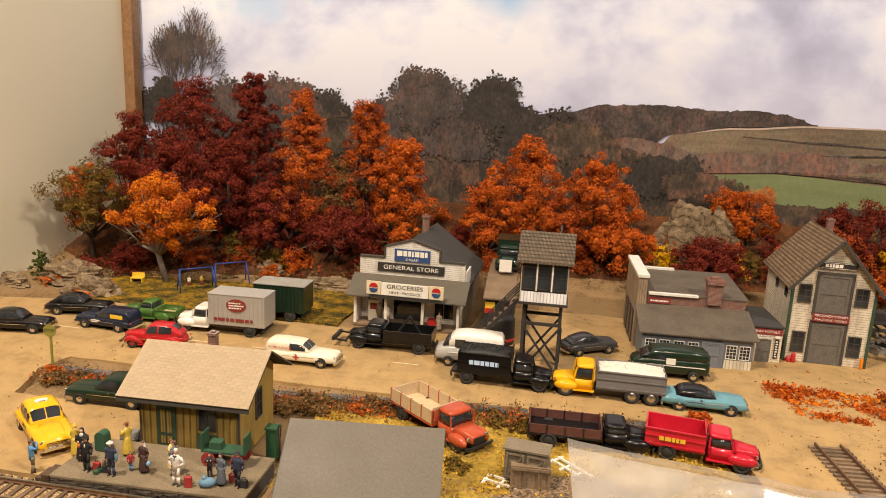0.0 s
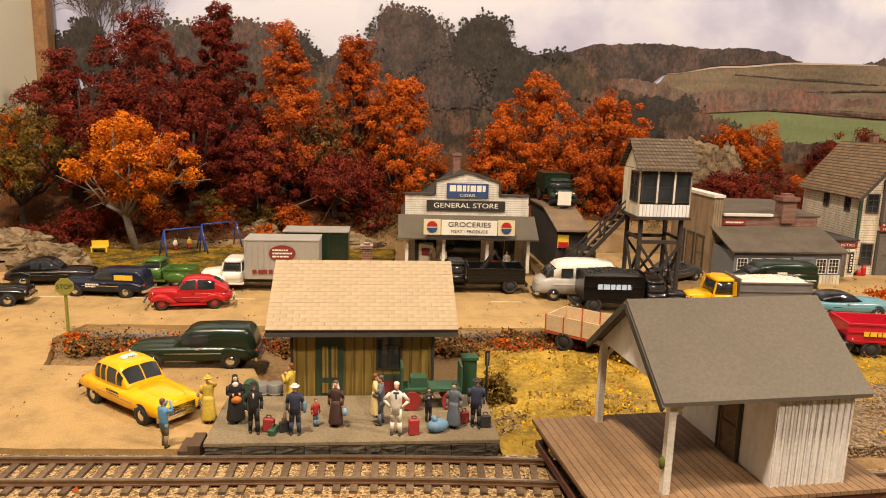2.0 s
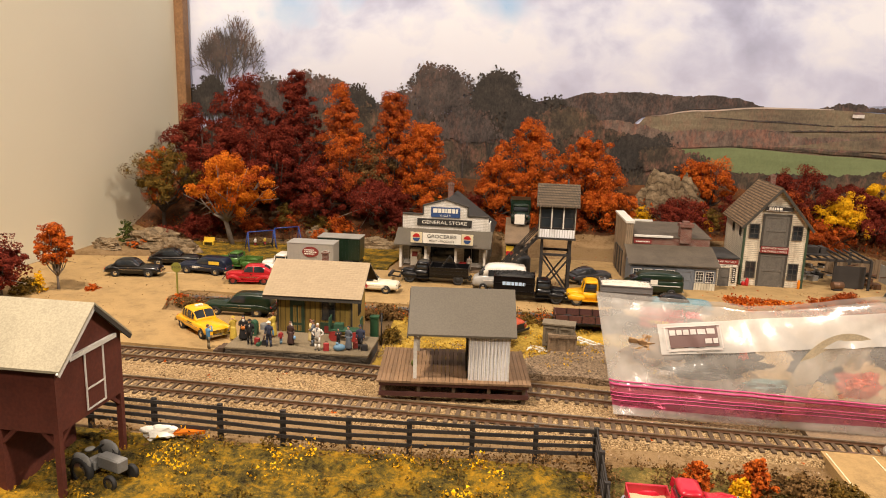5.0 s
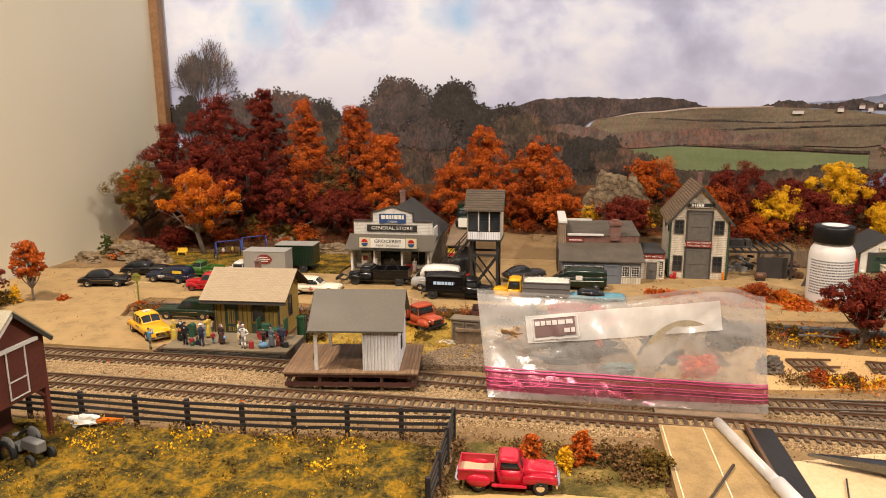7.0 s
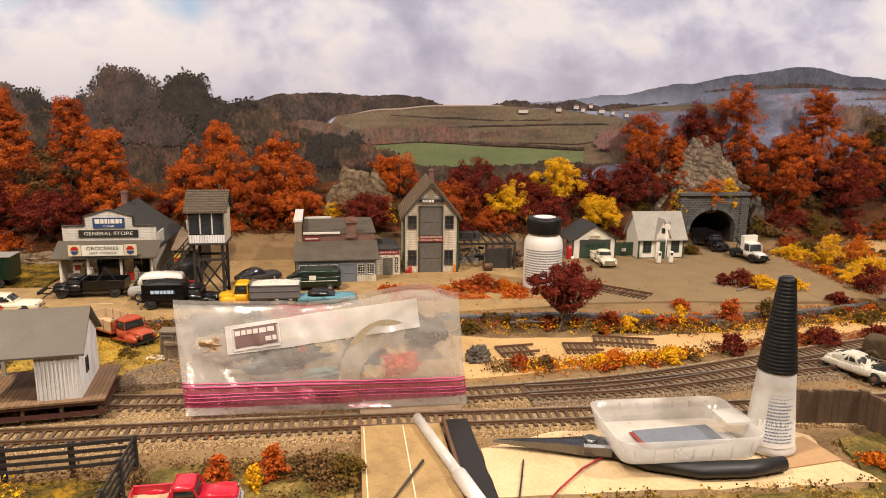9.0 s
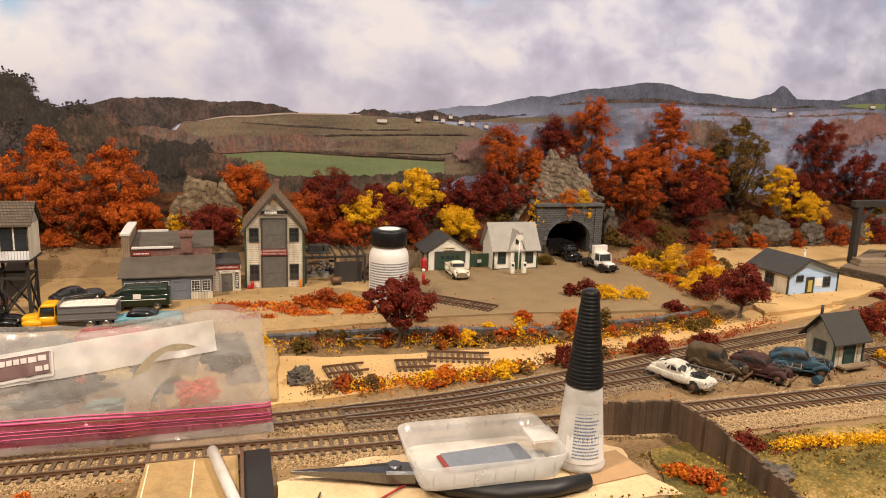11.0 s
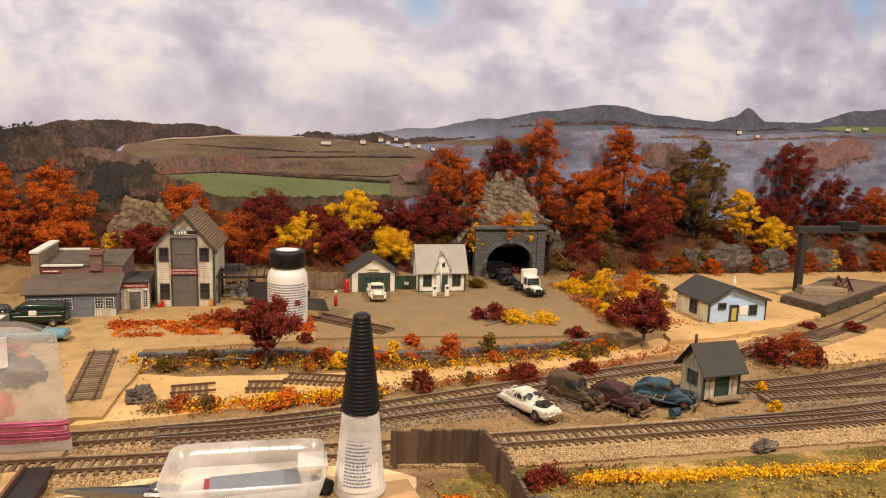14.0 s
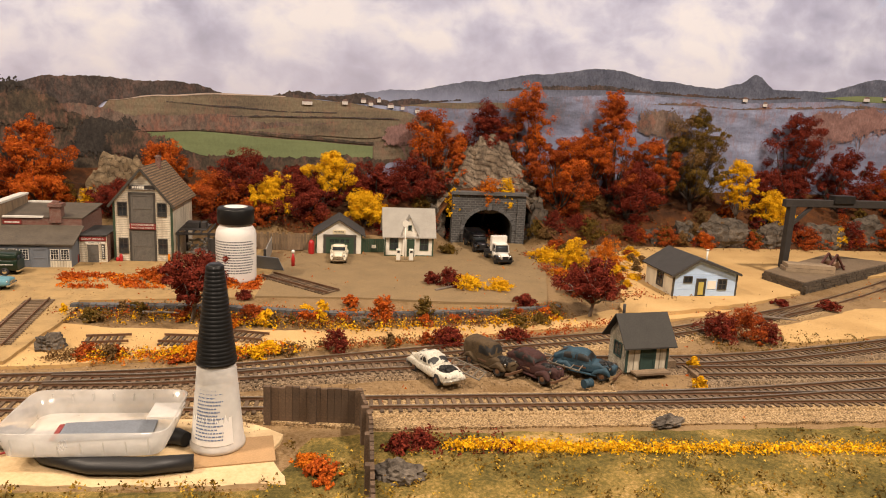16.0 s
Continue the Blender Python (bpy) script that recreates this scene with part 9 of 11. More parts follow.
for i, (x, y, top, half, leaf) in enumerate(BUSHES):
    tree(x, y, top, half, "round", leaf, 700 + i * 5, crown=0.0, name="bush", label="low %s lichen bush growing on the ground" % KIND[leaf], group="bushes", base=min(ground_z(x, y), top - 0.004) if y < 0.80 else max(ground_z(x, y), top - 0.05))


def scatter(name, label, leaf, seed, n_, place, size, spread, lift=0.0, per=12, category="leaves"):
    """Uncountable flecks lying on the ground in small clusters. place(g) gives a spot or None."""
    g = np.random.default_rng(seed)
    c = []
    tries = 0
    while len(c) < n_ and tries < n_ * 20:
        tries += 1
        p = place(g)
        if p is None:
            continue
        x, y = p
        z = max(ground_z(x, y), -0.0035) + (0.0012 if name.startswith(("meadow", "verge", "front")) else 0.0)
        if "grit" in name:
            z = 0.0001
        for _ in range(int(g.integers(1, per + 1))):
            q = g.normal(size=3) * spread
            c.append((x + q[0], y + q[1], z + 0.0006 + abs(q[2]) * lift))
    me = flake_mesh(name, c, g.uniform(0.5, 1.2, len(c)) * size, leaf, seed)
    return tagged(new(name, me), label, category, kind="stuff")


def area(x0, x1, y0, y1, scale=0.0, cut=0.0, seed=0):
    def place(g):
        x, y = g.uniform(x0, x1), g.uniform(y0, y1)
        if scale and noise.noise((x * scale, y * scale, seed)) < cut:
            return None
        return x, y
    return place


def on_hill(x0, x1):
    def place(g):
        x = g.uniform(x0, x1)
        f = smooth_line(HILL_FRONT, x) + 0.004
        return x, f + (0.99 - f) * g.random()
    return place


def along(pts, width):
    def place(g):
        i = int(g.integers(len(pts) - 1))
        t = g.random()
        (xa, ya), (xb, yb) = pts[i], pts[i + 1]
        return xa + (xb - xa) * t + g.normal() * width, ya + (yb - ya) * t + g.normal() * width
    return place


scatter("meadow_grass", "tufts of golden dry grass in the pasture", "leaf_amber_moss", 1, 900, area(-0.33, 0.03, 0.160, 0.247, 38, 0.10), 0.0008, 0.0020, 1.2, 10, "grass")
scatter("meadow_moss", "olive moss in the pasture", "leaf_olive", 2, 2200, area(-0.34, 0.037, 0.158, 0.256, 30, 0.0, 4), 0.0012, 0.0020, 0.9, 14, "moss")
scatter("meadow_flowers", "yellow flowers in the pasture", "leaf_gold", 3, 500, area(-0.22, 0.0, 0.205, 0.250, 34, 0.05, 8), 0.0012, 0.0026, 1.5, 12, "flowers")
scatter("verge_grass", "golden grass between depot and street", "straw", 4, 2500, area(-0.115, 0.15, 0.41, 0.515, 40, -0.1, 2), 0.0011, 0.0018, 1.0, 12, "grass")
scatter("verge_flowers", "yellow moss between depot and street", "leaf_gold", 5, 900, area(-0.115, 0.15, 0.40, 0.50, 60, 0.12, 9), 0.0009, 0.0018, 0.8, 10, "moss")
scatter("wall_weeds", "brown weeds along the street wall", "leaf_brown", 6, 6500, along([(x, y - 0.012) for x, y in WALL_A], 0.007), 0.0012, 0.0022, 1.6, 12, "weeds")
scatter("wall_leaves", "orange leaves along the street wall", "leaf_orange", 7, 3740, along([(x, y - 0.010) for x, y in WALL_A], 0.006), 0.0012, 0.0018, 1.4, 8)
scatter("wall_grass", "olive grass on top of the street wall", "leaf_olive", 8, 2100, along(WALL_A, 0.003), 0.0010, 0.0016, 1.6, 8, "grass")
scatter("lawn_grass", "golden lawn grass", "straw", 9, 5000, area(-0.46, -0.172, 0.70, 0.80, 35, -0.15, 3), 0.0010, 0.0016, 0.6, 12, "grass")
scatter("hill_leaves", "rust leaves covering the hillside", "leaf_rust", 10, 7200, on_hill(-0.56, 1.6), 0.0022, 0.0035, 1.6, 8)
scatter("hill_red", "dark red leaves covering the hillside", "leaf_maroon", 11, 8000, on_hill(-0.56, 1.6), 0.0024, 0.0035, 1.6, 8)
scatter("hill_moss", "brown litter covering the hillside", "leaf_brown", 12, 6000, on_hill(-0.56, 1.6), 0.0022, 0.0035, 1.4, 8)
scatter("leaf_pile", "orange fallen leaves heaped in the yard", "leaf_orange", 13, 5280, area(0.205, 0.42, 0.595, 0.655, 35, 0.0, 6), 0.0019, 0.0022, 0.8, 10)
scatter("leaf_pile_red", "red fallen leaves heaped in the yard", "leaf_amber", 14, 1664, area(0.215, 0.42, 0.595, 0.650, 40, 0.05, 3), 0.0018, 0.0022, 0.8, 8)
scatter("loose_leaves", "scattered orange leaves on street and tracks", "leaf_orange", 15, 672, area(-0.3, 1.2, 0.27, 0.70), 0.0016, 0.0012, 0.5, 3)
scatter("loose_leaves_yard", "scattered leaves on the yard", "leaf_rust", 16, 520, area(0.0, 0.45, 0.56, 0.84), 0.0016, 0.0014, 0.4, 3)
scatter("bank_weeds", "brown weeds below the low wall", "leaf_brown", 17, 8000, along([(x, y - 0.018) for x, y in WALL_B], 0.011), 0.0013, 0.0022, 1.5, 12, "weeds")
scatter("bank_gold", "yellow flowers below the low wall", "leaf_gold", 18, 2640, along([(x, y - 0.026) for x, y in WALL_B], 0.008), 0.0012, 0.0020, 1.4, 10, "flowers")
scatter("bank_red", "red weeds below the low wall", "leaf_rust", 19, 2600, along([(x, y - 0.014) for x, y in WALL_B], 0.008), 0.0012, 0.0020, 1.6, 10, "weeds")
scatter("wall_top_moss", "olive moss on the low wall", "leaf_olive", 20, 1500, along([(x, y + 0.010) for x, y in WALL_B], 0.005), 0.0012, 0.0018, 1.0, 10, "moss")
scatter("wall_top_leaves", "orange leaves on the low wall", "leaf_amber", 21, 1750, along([(x, y + 0.012) for x, y in WALL_B], 0.006), 0.0012, 0.0018, 1.2, 8)
scatter("rail_flowers", "yellow flowers beside the curved track", "leaf_gold", 22, 1800, along([(0.315, 0.397), (0.40, 0.403), (0.47, 0.418)], 0.004), 0.0012, 0.0020, 1.6, 10, "flowers")
scatter("rail_flowers_amber", "amber flowers beside the curved track", "leaf_amber", 23, 1500, along([(0.315, 0.395), (0.40, 0.401), (0.47, 0.416)], 0.005), 0.0012, 0.0020, 1.4, 10, "flowers")
scatter("rail_weeds", "brown weeds beside the curved track", "leaf_brown", 24, 700, along([(0.28, 0.400), (0.33, 0.402)], 0.006), 0.0013, 0.0022, 1.2, 10, "weeds")
scatter("front_flowers", "row of yellow flowers before the tracks", "leaf_gold", 25, 9000, along([(0.575, 0.238), (0.66, 0.231), (0.76, 0.225), (0.90, 0.217), (1.1, 0.212)], 0.0028), 0.0011, 0.0018, 1.3, 10, "flowers")
scatter("front_grass", "green and straw grass on the front bank", "straw", 26, 1819, area(0.50, 1.1, 0.155, 0.235, 40, 0.0, 5), 0.0011, 0.0020, 1.0, 12, "grass")
scatter("front_moss", "olive moss on the front bank", "leaf_olive", 27, 3380, area(0.47, 1.1, 0.155, 0.250, 35, -0.05, 7), 0.0012, 0.0020, 1.0, 12, "moss")
scatter("near_moss", "olive and brown moss along the front edge", "leaf_olive", 58, 1500, area(0.252, 0.475, 0.155, 0.206, 40, -0.05, 4), 0.0012, 0.0020, 1.0, 12, "moss")
scatter("near_grass", "straw grass along the front edge", "straw", 59, 700, area(0.252, 0.475, 0.155, 0.206, 45, 0.05, 6), 0.0011, 0.0020, 1.0, 10, "grass")
scatter("siding_weeds", "brown and olive weeds round the big bush by the tracks", "leaf_olive", 60, 900, area(0.84, 1.02, 0.405, 0.455, 30, -0.1, 2), 0.0012, 0.0022, 1.2, 10, "weeds")
scatter("front_red", "dark red weeds on the front bank", "leaf_maroon", 28, 420, area(0.54, 0.62, 0.225, 0.255), 0.0012, 0.0020, 1.2, 10, "weeds")
scatter("pickup_weeds", "brown weeds beside the crossing road", "leaf_brown", 29, 2400, area(0.045, 0.168, 0.222, 0.268, 40, -0.1, 2), 0.0012, 0.0022, 1.3, 12, "weeds")
scatter("fence_weeds", "dark weeds along the fence", "leaf_brown", 30, 2200, along([(-0.26, 0.252), (-0.06, 0.252), (0.04, 0.262), (0.04, 0.18)], 0.006), 0.0012, 0.0020, 1.4, 10, "weeds")
scatter("lot_gold", "yellow bushes beside the station lot", "leaf_gold", 31, 1500, area(0.775, 0.93, 0.66, 0.80, 25, 0.0, 3), 0.0014, 0.0028, 1.2, 12, "flowers")
scatter("lot_weeds", "brown weeds beside the station lot", "leaf_brown", 32, 2600, area(0.765, 0.95, 0.56, 0.84, 25, -0.1, 6), 0.0014, 0.0028, 1.0, 10, "weeds")
scatter("lot_red", "red weeds beside the station lot", "leaf_rust", 33, 3300, area(0.765, 0.90, 0.57, 0.80, 25, 0.05, 8), 0.0014, 0.0028, 1.2, 10, "weeds")
scatter("path_weeds", "low red weeds beside the sandy path", "leaf_rust", 34, 1750, along([(0.49, 0.425), (0.60, 0.438), (0.70, 0.455), (0.80, 0.50)], 0.006), 0.0012, 0.0020, 1.0, 8, "weeds")
scatter("gravel", "loose grey and tan stones between the tracks", "gravel_mix", 35, 9000, area(-0.56, 1.3, 0.265, 0.345), 0.0009, 0.0016, 0.2, 6, "gravel")
scatter("gravel_east", "loose stones by the yard tracks", "gravel_mix", 36, 5000, area(0.25, 1.3, 0.33, 0.42), 0.0009, 0.0016, 0.2, 5, "gravel")
scatter("gravel_verge", "loose stones beside the depot", "gravel_mix", 37, 2500, area(-0.12, 0.10, 0.395, 0.45, 40, 0.0, 1), 0.0010, 0.0016, 0.3, 6, "gravel")

scatter("rail_moss", "olive brown moss along the curved track", "leaf_brown", 46, 3000, along([(0.285, 0.402), (0.40, 0.407), (0.48, 0.424), (0.62, 0.446)], 0.006), 0.0012, 0.0022, 1.0, 10, "moss")
scatter("street_grit", "fine dark grit lying on the street", "leaf_brown", 41, 2600, area(-0.56, 0.42, 0.40, 0.70, 30, -0.05, 3), 0.0006, 0.0030, 0.1, 4, "grit")
scatter("lot_grit", "pale and dark grit on the station lot", "gravel_mix", 42, 2200, area(0.25, 1.15, 0.40, 0.84, 25, -0.05, 5), 0.0007, 0.0030, 0.1, 4, "grit")
scatter("sand_weeds", "sparse brown tufts on the sandy ground", "leaf_brown", 43, 900, area(0.80, 1.5, 0.45, 0.84, 18, 0.12, 5), 0.0011, 0.0026, 0.8, 10, "weeds")
scatter("sand_leaves", "sparse amber leaves on the sandy ground", "leaf_amber", 44, 420, area(0.45, 1.5, 0.42, 0.84, 18, 0.10, 9), 0.0013, 0.0026, 0.6, 6)
scatter("yard_weeds", "dark weeds and litter along the hill's foot", "leaf_brown", 45, 5000, along([(x, y - 0.004) for x, y in HILL_FRONT if 0.8 < x < 1.5 or x < 0.5], 0.010), 0.0014, 0.0030, 1.4, 12, "weeds")


def hillside():
    """Leaf-strewn slope behind the town, rising to the backdrop."""
    bm = bmesh.new()
    nx, ny = 360, 22
    g = []
    for i in range(nx + 1):
        x = -0.577 + 2.87 * i / nx
        f = smooth_line(HILL_FRONT, x) + 0.006 * noise.noise((x * 30, 0, 0))
        col = []
        for j in range(ny + 1):
            t = j / ny
            y = f + (0.9965 - f) * t
            z = ground_z(x, y) + 0.001 + 0.02 * t + 0.006 * t * noise.noise((x * 16, y * 16, 4)) + 0.003 * noise.noise((x * 60, y * 60, 1)) * min(1, t * 6)
            hump = math.exp(-((x - 0.7305) / 0.085) ** 4)
            if hump > 0.02:
                z = max(z, hump * (0.079 + 0.01 * t))
            col.append(bm.verts.new((x, y, z - (0.004 if j == 0 else 0))))
        g.append(col)
    for i in range(nx):
        for j in range(ny):
            bm.faces.new((g[i][j], g[i + 1][j], g[i + 1][j + 1], g[i][j + 1])).smooth = True
    tagged(part("ground_hillside", bm, "litter_red"), "leaf-strewn brown hillside behind the town", "hill", kind="structure")


hillside()


def rock(x, y, z, sx, sy, sz, seed, mat, label, name="rock", rz=0, sharp=0.55, cone=0.0):
    bm = bmesh.new()
    bmesh.ops.create_icosphere(bm, subdivisions=6 if cone else 4, radius=1.0)
    shift = Vector((seed, seed * 0.5, 0))
    for v in bm.verts:
        p = v.co.normalized()
        d = 1 + sharp * 0.5 * noise.noise(p * 1.6 + Vector((seed, 0, 0))) + sharp * 0.35 * noise.noise(p * 4 + Vector((0, seed, 0)))
        if cone:
            bed = p.z * 6 + p.x * 2.2 + 1.6 * noise.noise(p * 1.5 + shift)
            d += 0.10 * (min(1, (bed % 1.0) * 1.3) - 0.5) * (0.6 + noise.noise(p * 3 + shift)) + 0.05 * noise.noise(p * 9 + shift) + 0.03 * noise.noise(p * 22 + shift)
        else:
            crack = abs(noise.noise(Vector((p.x * 2.0, p.y * 2.0, p.z * 9 + p.x * 3)) + Vector((seed, seed, 0))))
            d -= 0.16 * sharp * (1 - min(1, crack * 6))
            ledge = p.z * 5 + 0.8 * noise.noise(p * 2.2 + Vector((seed, 1, 0)))
            d += 0.10 * sharp * (abs(ledge % 1.0 - 0.5) * 4 - 1)
        v.co = p * d
        v.co.x *= 1 - cone * max(-0.2, p.z)
        v.co.z = max(v.co.z, -0.35)
    bmesh.ops.scale(bm, vec=(sx, sy, sz), verts=bm.verts)
    me_ob = part(name, bm, mat)
    me_ob.matrix_basis = pose(x, y, z, 0, 0, rz)
    return tagged(me_ob, label, "rock", "rocks")


for i, (x, y, z, sx, sy, sz, mat, label) in enumerate((
        (-0.500, 0.745, 0.006, 0.040, 0.020, 0.016, "sand_rock", "tan plaster rock outcrop at the lawn's end"), (-0.445, 0.705, 0.003, 0.028, 0.012, 0.016, "sand_rock", "slanting pale tan rock"), (-0.545, 0.715, 0.002, 0.022, 0.010, 0.010, "sand_rock", "pale rock beside the wall"),
        (-0.350, 0.862, 0.018, 0.040, 0.014, 0.018, "sand_rock", "tan rock shelf under the trees"), (-0.220, 0.806, 0.003, 0.034, 0.010, 0.013, "sand_rock", "flat pale rock at the lawn's edge"), (-0.300, 0.825, 0.010, 0.018, 0.010, 0.012, "sand_rock", "tan rock under the trees"),
        (0.178, 0.935, 0.045, 0.036, 0.020, 0.062, "sand_rock", "tall tan rock outcrop with moss"), (0.208, 0.930, 0.050, 0.026, 0.018, 0.052, "sand_rock", "rough tan rock outcrop behind the office"), (0.155, 0.925, 0.025, 0.026, 0.018, 0.035, "sand_rock", "rough tan rock outcrop behind the office"),
        (0.735, 0.940, 0.070, 0.084, 0.034, 0.084, "tunnel_rock", "large layered grey rock over the tunnel"), (0.700, 0.932, 0.066, 0.030, 0.022, 0.046, "tunnel_rock", "layered grey rock over the tunnel"), (0.776, 0.932, 0.064, 0.032, 0.022, 0.046, "tunnel_rock", "layered grey rock over the tunnel"),
        (0.815, 0.895, 0.010, 0.020, 0.018, 0.050, "grey_rock", "dark grey rock face beside the portal"), (0.650, 0.900, 0.010, 0.018, 0.016, 0.045, "grey_rock", "dark grey rock face beside the portal"), (0.845, 0.870, 0.004, 0.018, 0.014, 0.016, "grey_rock", "rounded grey boulder beside the portal"),
        (1.000, 0.888, 0.006, 0.020, 0.016, 0.020, "grey_rock", "layered grey rock ledge under the trees"), (1.118, 0.880, 0.014, 0.042, 0.018, 0.034, "grey_rock", "layered grey rock ledge under the trees"), (1.062, 0.895, 0.010, 0.024, 0.018, 0.028, "grey_rock", "layered grey rock ledge under the trees"), (1.205, 0.884, 0.010, 0.036, 0.018, 0.028, "grey_rock", "layered grey rock ledge under the trees"), (1.300, 0.884, 0.012, 0.044, 0.018, 0.030, "grey_rock", "layered grey rock ledge under the trees"), (1.385, 0.892, 0.016, 0.046, 0.018, 0.036, "grey_rock", "layered grey rock ledge under the trees"),
        (0.276, 0.421, -0.001, 0.0115, 0.009, 0.011, "grey_rock", "small dark grey boulder on the sand"), (0.530, 0.483, -0.002, 0.012, 0.008, 0.008, "grey_rock", "small grey boulder by the wall"), (0.540, 0.205, -0.003, 0.016, 0.010, 0.010, "grey_rock", "brown grey rock on the bank"), (0.735, 0.268, -0.003, 0.012, 0.006, 0.005, "grey_rock", "low heap of dark cinders"))):
    rock(x, y, z, sx, sy, sz, 3 + i * 1.7, mat, label, rz=i * 37 % 60 - 30 if sx < 0.03 else 0, cone=0.55 if sx > 0.06 else 0.3 if mat == "tunnel_rock" else 0.0, sharp=0.5 if mat == "tunnel_rock" else 0.65)


# ---- walls, fences and small things of the town ----
def stone_wall(pts, z0, rows, hgt, label, seed, lo, hi):
    """Dry stone wall: a core, and courses of stones that stand out unevenly."""
    v = thing("stone_wall", 0, 0, 0, 0, label, "wall", "stone walls")
    r = random.Random(seed)
    total = line_length(pts)
    bm = bmesh.new()
    k = int(total / 0.01)
    secs = []
    for i in range(k + 1):
        x, y, a = at_length(pts, total * i / k)
        nx, ny = -math.sin(a), math.cos(a)
        secs.append([(x + nx * 0.001, y + ny * 0.001, z0 - 0.003), (x + nx * 0.001, y + ny * 0.001, z0 + rows * hgt - 0.0004), (x + nx * 0.006, y + ny * 0.006, z0 + rows * hgt - 0.0004), (x + nx * 0.006, y + ny * 0.006, z0 - 0.003)])
    rings(bm, secs, smooth=False)
    part("core", bm, "wall_stone", v)
    count = 0
    for row in range(rows):
        s = -r.uniform(0, lo)
        while s < total:
            w = r.uniform(lo, hi)
            x, y, a = at_length(pts, min(max(s + w / 2, 0), total))
            bm = bmesh.new()
            d = r.uniform(0.0003, 0.0014)
            box(bm, -w / 2 + 0.0003, w / 2 - 0.0003, -d, 0.0065 if row == rows - 1 else 0.002, 0.0002, hgt - 0.0002 + r.uniform(-0.0003, 0.0002))
            m = pose(x, y, z0 + row * hgt, r.uniform(-3, 3), r.uniform(-2, 2), math.degrees(a) + r.uniform(-3, 3))
            part("stone", bm, "cut_stone", v, m=m)
            s += w
            count += 1
    return v


stone_wall(WALL_A, -0.0065, 3, 0.0022, "low dark dry stone wall holding up the street", 5, 0.0045, 0.009)
stone_wall(WALL_B, -0.0060, 3, 0.0030, "low blue-grey stone wall below the station lot", 7, 0.0055, 0.012)


def rail_fence():
    f = thing("pasture_fence", 0, 0, 0, 0, "black four-rail wooden fence round the pasture", "fence")
    posts = [(-0.300, 0.258), (-0.263, 0.257), (-0.221, 0.256), (-0.179, 0.255), (-0.140, 0.254), (-0.101, 0.255), (-0.066, 0.258), (-0.030, 0.261), (0.006, 0.264), (0.040, 0.268), (0.0405, 0.238), (0.0405, 0.208), (0.040, 0.178)]
    r = random.Random(3)
    for x, y in posts:
        part("post", make(box, x - 0.0014, x + 0.0014, y - 0.0012, y + 0.0012, -0.006, 0.0178 + r.uniform(-0.0005, 0.001)), "wood_black", f)
    for (xa, ya), (xb, yb) in zip(posts, posts[1:]):
        for z in (0.0022, 0.0068, 0.0114, 0.0160):
            bm = bmesh.new()
            q = r.uniform(-0.0004, 0.0004)
            bar(bm, (xa, ya - 0.0014, z + q), (xb, yb - 0.0014, z - q), 0.0008, 0.0022)
            part("rail", bm, "wood_black", f)


rail_fence()


def plank_wall():
    f = thing("plank_wall", 0, 0, 0, 0, "stained brown plank retaining wall at the end of the tracks", "wall")
    pts = [(0.461, 0.2840), (0.5215, 0.2765), (0.5265, 0.235), (0.5245, 0.158)]
    r = random.Random(9)
    total = line_length(pts)
    s = 0.0
    while s < total:
        x, y, a = at_length(pts, s)
        top = 0.0205 + r.uniform(-0.0008, 0.0010) - max(0, s - 0.09) * 0.10
        bm = bmesh.new()
        box(bm, -0.0022, 0.0022, -0.0012, 0.0012, -0.006, top)
        part("plank", bm, "wood_retain", f, m=pose(x, y, 0, 0, 0, math.degrees(a) + r.uniform(-2, 2)))
        s += 0.0046
    for k in range(7):
        x, y, a = at_length(pts, total * k / 6)
        part("post", make(box, -0.0022, 0.0022, -0.0040, -0.0012, -0.006, 0.0215 - max(0, total * k / 6 - 0.09) * 0.10), "wood_retain", f, m=pose(x, y, 0, 0, 0, math.degrees(a)))


plain("wood_retain", (0.115, 0.072, 0.042), 0.8, var=0.5, piece=0.5)
plank_wall()


def track_panel(x, y, z, rz, length, label, boards=False):
    v = thing("track_panel", x, y, z, rz, label, "track panel", "loose track panels")
    for s in (-0.0083, 0.0083):
        part("rail", make(box, -length / 2, length / 2, s - 0.0005, s + 0.0005, 0.0016, 0.0036), "rail_rust", v)
    pitch = 0.0052
    k = int(length / pitch)
    for i in range(k):
        xx = -length / 2 + 0.001 + i * pitch
        part("tie", make(box, xx, xx + 0.0026, -0.0130, 0.0130, 0, 0.0016), "wood_weathered" if boards else "wood_tie", v)


track_panel(0.2265, 0.480, 0.0, -84, 0.135, "length of abandoned track lying across the yard", True)
track_panel(0.314, 0.437, -0.0026, 6, 0.036, "short rusty track panel on the sand")
track_panel(0.374, 0.437, -0.0026, -6, 0.034, "short rusty track panel on the sand")
track_panel(0.417, 0.449, -0.0026, -16, 0.056, "rusty track panel beside the path")
track_panel(0.463, 0.618, 0.0006, -44, 0.105, "rusty track panel lying on the station lot")


def stop_sign():
    v = thing("stop_sign", -0.352, 0.531, 0.0, 8, "small yellow green octagonal stop sign on a post", "sign")
    part("post", make(box, -0.0007, 0.0007, -0.0007, 0.0007, 0, 0.0285), "sign_olive", v)
    bm = bmesh.new()
    prism(bm, [(0.0052 * math.cos(math.pi / 8 + k * math.pi / 4), 0.0275 + 0.0052 * math.sin(math.pi / 8 + k * math.pi / 4)) for k in range(8)], -0.0013, -0.0007)
    plate = part("plate", bm, "sign_olive", v)
    letters("STOP", 0.0036, "sign_black", plate, pose(0, -0.0014, 0.0275))


